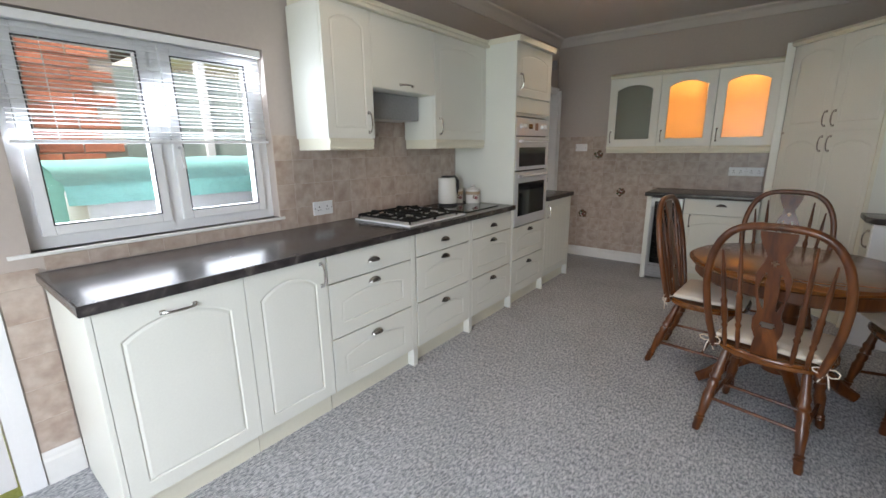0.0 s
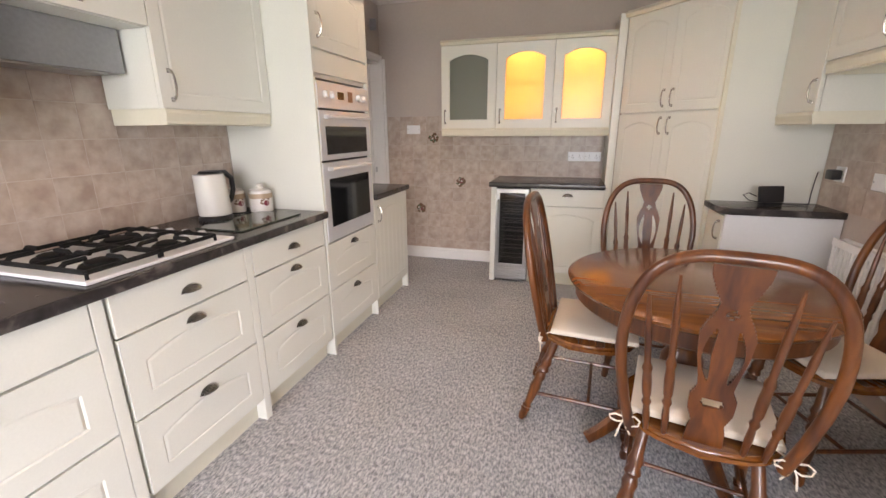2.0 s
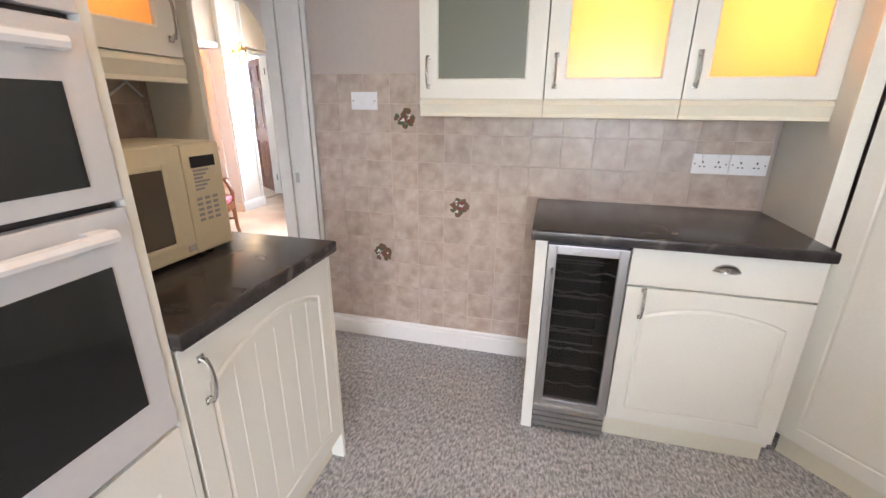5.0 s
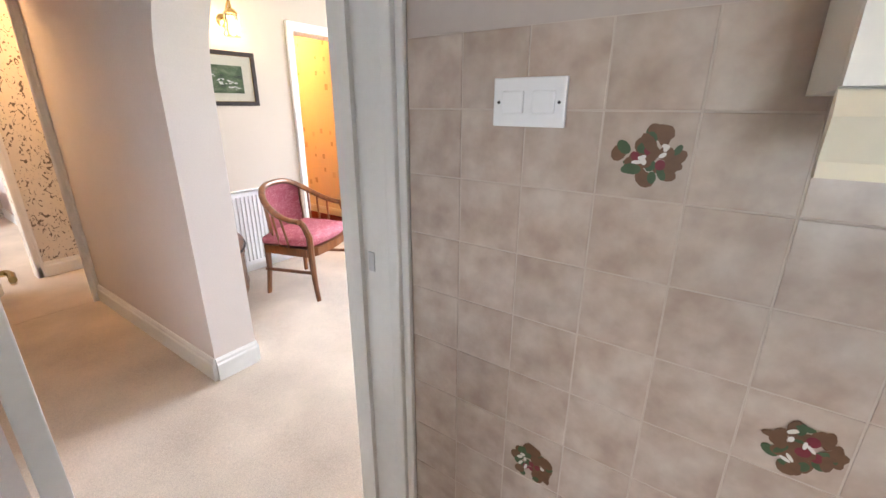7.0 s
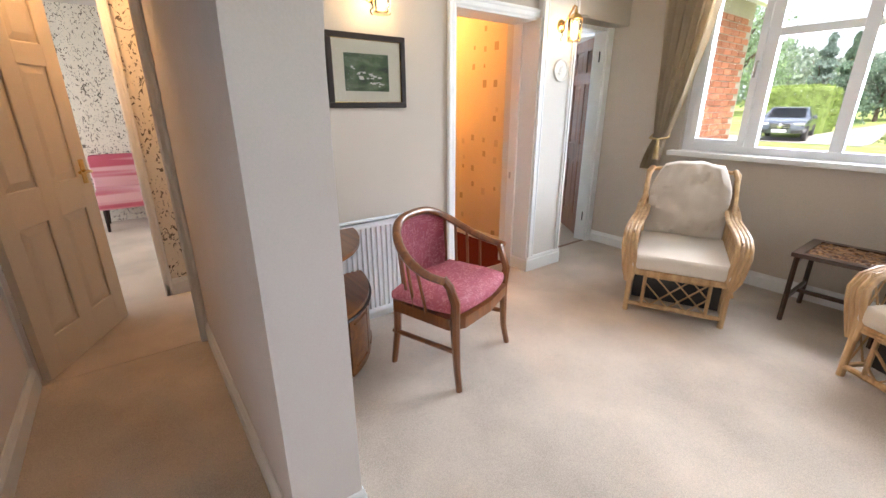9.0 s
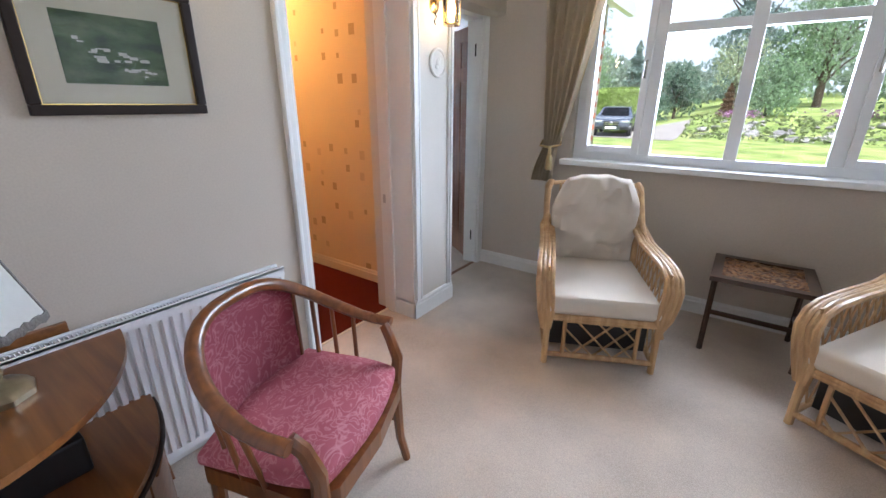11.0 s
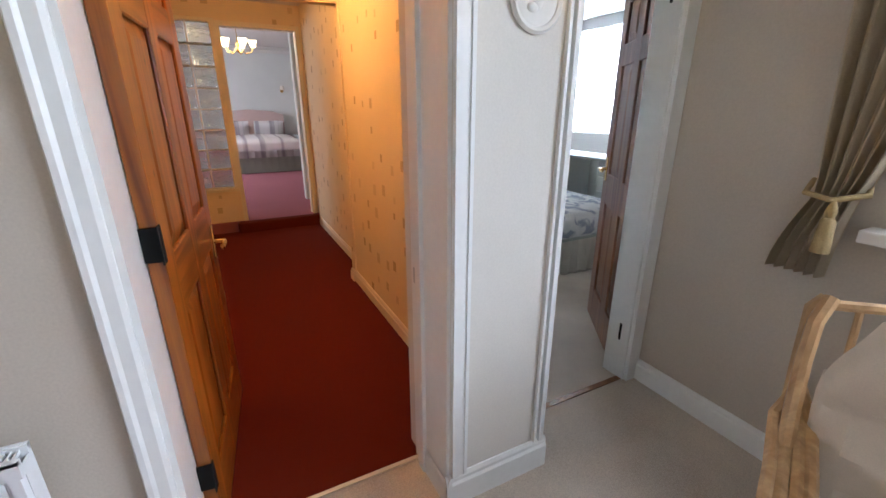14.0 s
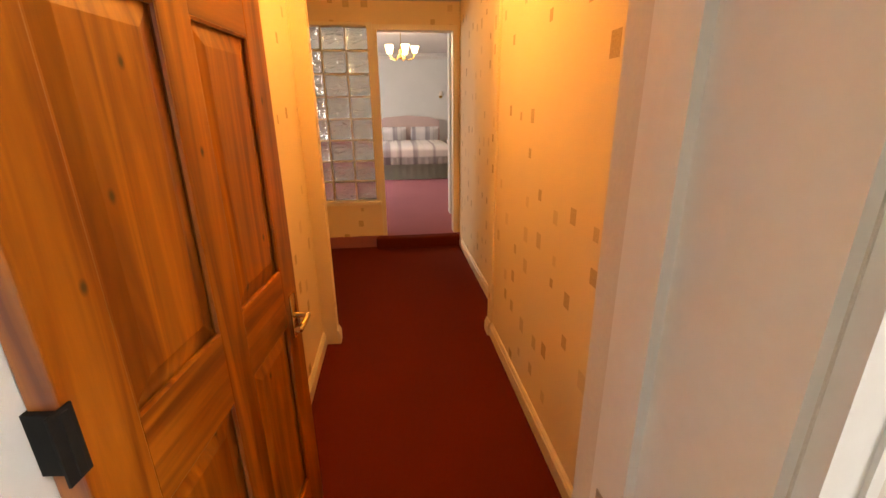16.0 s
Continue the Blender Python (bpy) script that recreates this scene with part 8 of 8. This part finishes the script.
tagged(pl2, "low straggling rockery plants between the stones", "plants", kind="stuff")
for x, y, w in ((-3.9, 35.5, 1.5), (0.9, 36, 1.8)):
    rows = [(x + rng.gauss(0, w * 0.3), y + rng.gauss(0, 0.35), land(x, y) + rng.uniform(0.05, 0.42)) for i in range(420)]
    hp = leaf_part("heather_clump", rows, 0.18, PURPLE, None, rng, 0.4)
    tagged(hp, "low clump of pink-purple flowering heather", "plant", "heather clumps")


def hedge(x, y, w, d, h):
    t = thing("hedge", pose(x, y, land(x, y)), "clipped yellow-green garden hedge behind the car", "hedge")
    rng = random.Random(5)
    rows = []
    for i in range(3800):
        u = Vector((rng.uniform(-1, 1), rng.uniform(-1, 1), rng.uniform(-1, 1)))
        m = max(abs(u.x) ** 4, abs(u.y) ** 4, abs(u.z) ** 4) ** 0.25
        k = (abs(u.x) ** 5 + abs(u.y) ** 5 + abs(u.z) ** 5) ** 0.2
        u = u / k * rng.uniform(0.93, 1.0)
        rows.append((u.x * w / 2, u.y * d / 2, h / 2 + u.z * h / 2))
    leaf_part("leaves", rows, 0.13, HEDGELEAF, t, rng)
    bm = boxes((-w / 2 + 0.12, w / 2 - 0.12, -d / 2 + 0.12, d / 2 - 0.12, 0, h - 0.12), bevel=0.2)
    part("core", bm, HEDGELEAF, t)


hedge(-9.9, 33.8, 3.2, 2.0, 2.45)

# parked car, nose towards the house
def parked_car(m):
    c = thing("car", m, "dark blue saloon car parked on the drive", "car")
    PAINT = material("dark_blue_paint", (0.11, 0.13, 0.165), 0.22, metal=0.4, var=0.04, bump=0, coat=1.0)
    side = [(-2.25, 0.35), (-2.3, 0.55), (-2.22, 0.78), (-1.9, 0.88), (-1.0, 0.97), (-0.2, 1.38), (0.5, 1.45), (1.2, 1.38), (1.9, 1.05), (2.3, 1.0), (2.35, 0.6), (2.3, 0.35)]
    bm = bmesh.new()
    rings = []
    for s in (-1, -0.96, -0.7, 0, 0.7, 0.96, 1):
        ring = []
        for y, z in side:
            tuck = 0.78 if z > 1.1 else 1.0
            nose = 1 - 0.1 * max(0, (-y - 1.8)) * 2
            e = 0.04 if abs(s) == 1 else 0
            ring.append(bm.verts.new((s * 0.9 * tuck * nose, y + (0.14 * s * s if y < -2 else 0), z - e * (1 if z > 0.5 else -1))))
        rings.append(ring)
    for a, b in zip(rings, rings[1:]):
        for i in range(len(side)):
            j = (i + 1) % len(side)
            bm.faces.new((a[i], a[j], b[j], b[i]))
    bm.faces.new(rings[0])
    bm.faces.new(rings[-1][::-1])
    part("body", bm, PAINT, c, "", None, True)
    bm = bmesh.new()
    bm.faces.new([bm.verts.new(p) for p in ((-0.68, -0.98, 1.0), (0.68, -0.98, 1.0), (0.6, -0.22, 1.39), (-0.6, -0.22, 1.39))])
    bmesh.ops.solidify(bm, geom=bm.faces[:], thickness=-0.012)
    part("windscreen", bm, DARKGLASS, c, "dark windscreen")
    g = part("grille", boxes((-0.36, 0.36, -2.33, -2.24, 0.54, 0.76), bevel=0.03), BLACK, c, "black grille")
    for z in (0.61, 0.69):
        part("grille_bar", boxes((-0.34, 0.34, -2.345, -2.32, z - 0.012, z + 0.012)), CHROME, g, "bright bar")
    part("badge", turned([(0.0, 0), (0.1, 0), (0.1, 0.02), (0.08, 0.03), (0, 0.03)], 20), CHROME, g, "plain round bright badge", pose(0, -2.33, 0.65, 90, 0, 0), True)
    part("number_plate", boxes((-0.26, 0.26, -2.34, -2.3, 0.4, 0.51), bevel=0.004), UPVC, c, "white number plate")
    for s in (-1, 1):
        part("headlight", boxes((s * 0.62 - 0.2, s * 0.62 + 0.2, -2.2, -2.0, 0.68, 0.8), bevel=0.05), material("headlight_glass", (0.6, 0.62, 0.65), 0.1, metal=0.5), c, "clear headlight", pose(0, 0, 0, 0, 0, 0), True)
        part("air_intake", boxes((s * 0.6 - 0.2, s * 0.6 + 0.2, -2.27, -2.15, 0.36, 0.5), bevel=0.02), BLACK, c)
        part("mirror", boxes((s * 0.98 - 0.08, s * 0.98 + 0.08, -0.85, -0.7, 0.95, 1.08), bevel=0.03), PAINT, c, "", None, True)
        for y in (-1.4, 1.45):
            w = part("wheel", turned([(0.2, -0.1), (0.3, -0.1), (0.33, -0.07), (0.33, 0.07), (0.3, 0.1), (0.2, 0.1)], 24), BLACK, c, "black tyre", pose(s * 0.82, y, 0.33, 0, 90, 0), True)
            part("rim", turned([(0.0, -0.09), (0.08, -0.09), (0.2, -0.08), (0.21, 0.08), (0.0, 0.085)], 12), STEEL, w, "alloy rim", None, True)
    return c


parked_car(pose(-9.2, 30.1, land(-9.2, 30.1), 0, 0, 9))

# pale overcast sky low over the woods
HAZE = bpy.data.materials.new("overcast_sky")
HAZE.use_nodes = True
hb = HAZE.node_tree.nodes["Principled BSDF"]
hb.inputs["Base Color"].default_value = (0, 0, 0, 1)
hb.inputs["Emission Color"].default_value = (0.86, 0.94, 1.0, 1)
hb.inputs["Emission Strength"].default_value = 0.95
bm = bmesh.new()
arc = [(260 * math.sin(radians(a)), 6 + 260 * math.cos(radians(a))) for a in range(-75, 76, 10)]
low, high = ([bm.verts.new((x, y, z)) for x, y in arc] for z in (-5, 150))
for i in range(len(arc) - 1):
    bm.faces.new((low[i], low[i + 1], high[i + 1], high[i]))
structure("backdrop", bm, HAZE, "pale overcast sky beyond the woods", "sky")

# brick end of the guest room beside the garden window
BRICK = random_tint(material("red_brick", (0.52, 0.19, 0.11), 0.9, var=0.25, big=14, fine=50, bump=0.6, depth=0.004), 0.3)
MORTAR = material("mortar", (0.5, 0.44, 0.38), 0.95, var=0.1, fine=80, bump=0.4)


def brick_field(parent, m, w, h, z0=0.0):
    """Courses of single bricks in stretcher bond, standing proud of their bed; local x along the wall, face towards -y."""
    full = mesh_of("brick", boxes((0, 0.215, -0.012, 0, 0, 0.065), bevel=0.003), BRICK)
    half = mesh_of("brick", boxes((0, 0.1025, -0.012, 0, 0, 0.065), bevel=0.003), BRICK)
    for j in range(int(h / 0.075)):
        x = 0.0
        if j % 2:
            put("brick", half, parent, m @ pose(x, 0, z0 + j * 0.075))
            x += 0.1125
        while x + 0.2 < w:
            put("brick", full, parent, m @ pose(x, 0, z0 + j * 0.075))
            x += 0.225


gb_wall = structure("wall_guest_outer", boxes((-5.12, -5.0, 9.06, 11.9, -0.35, 2.6), (-9.95, -5.0, 11.85, 11.9, -0.35, 0.95)), MORTAR, "red brick outer wall of the guest room", "wall")
brick_field(gb_wall, pose(-5.0, 10.95, 0, 0, 0, 90), 0.95, 1.8, 0.6)
structure("eaves", boxes((-10.2, -4.75, 8.95, 12.2, 2.62, 2.74), (-4.83, -4.75, 8.95, 12.28, 2.5, 2.62)), UPVC, "white painted eaves over the brick wall", "eaves")
structure("roof", boxes((-2.75, 1.6, -2.0, 4.2, 2.76, 2.9), (-15.4, -5.0, 1.9, 4.2, 2.76, 2.9), (-15.4, 1.6, 4.2, 9.35, 2.76, 2.9), (-15.4, -4.75, 9.35, 12.3, 2.76, 2.9)), material("roof_tile", (0.12, 0.09, 0.08), 0.9, var=0.2), "tiled roof over the bungalow", "roof")

# yard outside the kitchen window
yw = structure("wall_yard", boxes((-3.75, -3.6, -1.9, 0.93, -0.35, 2.7)), MORTAR, "neighbouring red brick wall close to the window", "wall")
brick_field(yw, pose(-3.6, 0.36, 0, 0, 0, 90), 0.57, 2.0, 0.55)
solo("drainpipe", rod([(-3.55, 0.34, -0.3), (-3.55, 0.34, 2.6)], r=0.035, segs=12), BLACK, "black plastic drainpipe on the brick wall", "drainpipe", smooth=True)
ydoor = solo("yard_door", boxes((-3.6, -3.57, -0.7, 0.25, -0.3, 2.0), bevel=0.01), UPVC, "white door in the neighbouring wall", "door")
fen = thing("yard_fence", pose(-4.3, 0.9, -0.35), "white-framed glazed lean-to beyond the yard", "lean-to")
for i in range(8):
    part("post", boxes((0, 0.08, 0.42 * i, 0.42 * i + 0.07, 0, 2.5), bevel=0.006), UPVC, fen, "white upright")
    if i < 7:
        part("panel", boxes((0.03, 0.04, 0.42 * i + 0.07, 0.42 * i + 0.42, 0.1, 2.4)), material("grey_green_panel", (0.32, 0.38, 0.35), 0.3, var=0.1), fen, "grey-green infill")
bm = bmesh.new()
vs = []
for j in range(21):
    y = 0.42 + 2.2 * j / 20
    row = [(-3.45, 0.9), (-3.44, 1.3)] + [(-3.4 + 0.52 * i / 10, 1.335 - 0.135 * i / 10) for i in range(11)] + [(-2.86, 1.17), (-2.85, 1.1)]
    vs.append([bm.verts.new((x, y + 0.02 * noise.noise(Vector((k * 0.5, j * 0.3, 3))), z + 0.012 * noise.noise(Vector((k * 0.6, j * 0.6, 0))))) for k, (x, z) in enumerate(row)])
for a, b in zip(vs, vs[1:]):
    for i in range(len(a) - 1):
        bm.faces.new((a[i], a[i + 1], b[i + 1], b[i]))
solo("tarpaulin", bm, material("turquoise_tarp", (0.3, 0.66, 0.6), 0.5, var=0.12, fine=20, bump=0.3), "turquoise tarpaulin over a crate by the window", "cover", smooth=True)
solo("covered_crate", boxes((-3.38, -2.9, 0.5, 2.5, -0.35, 1.15), bevel=0.02), UPVC, "white painted crate under the tarpaulin", "crate")
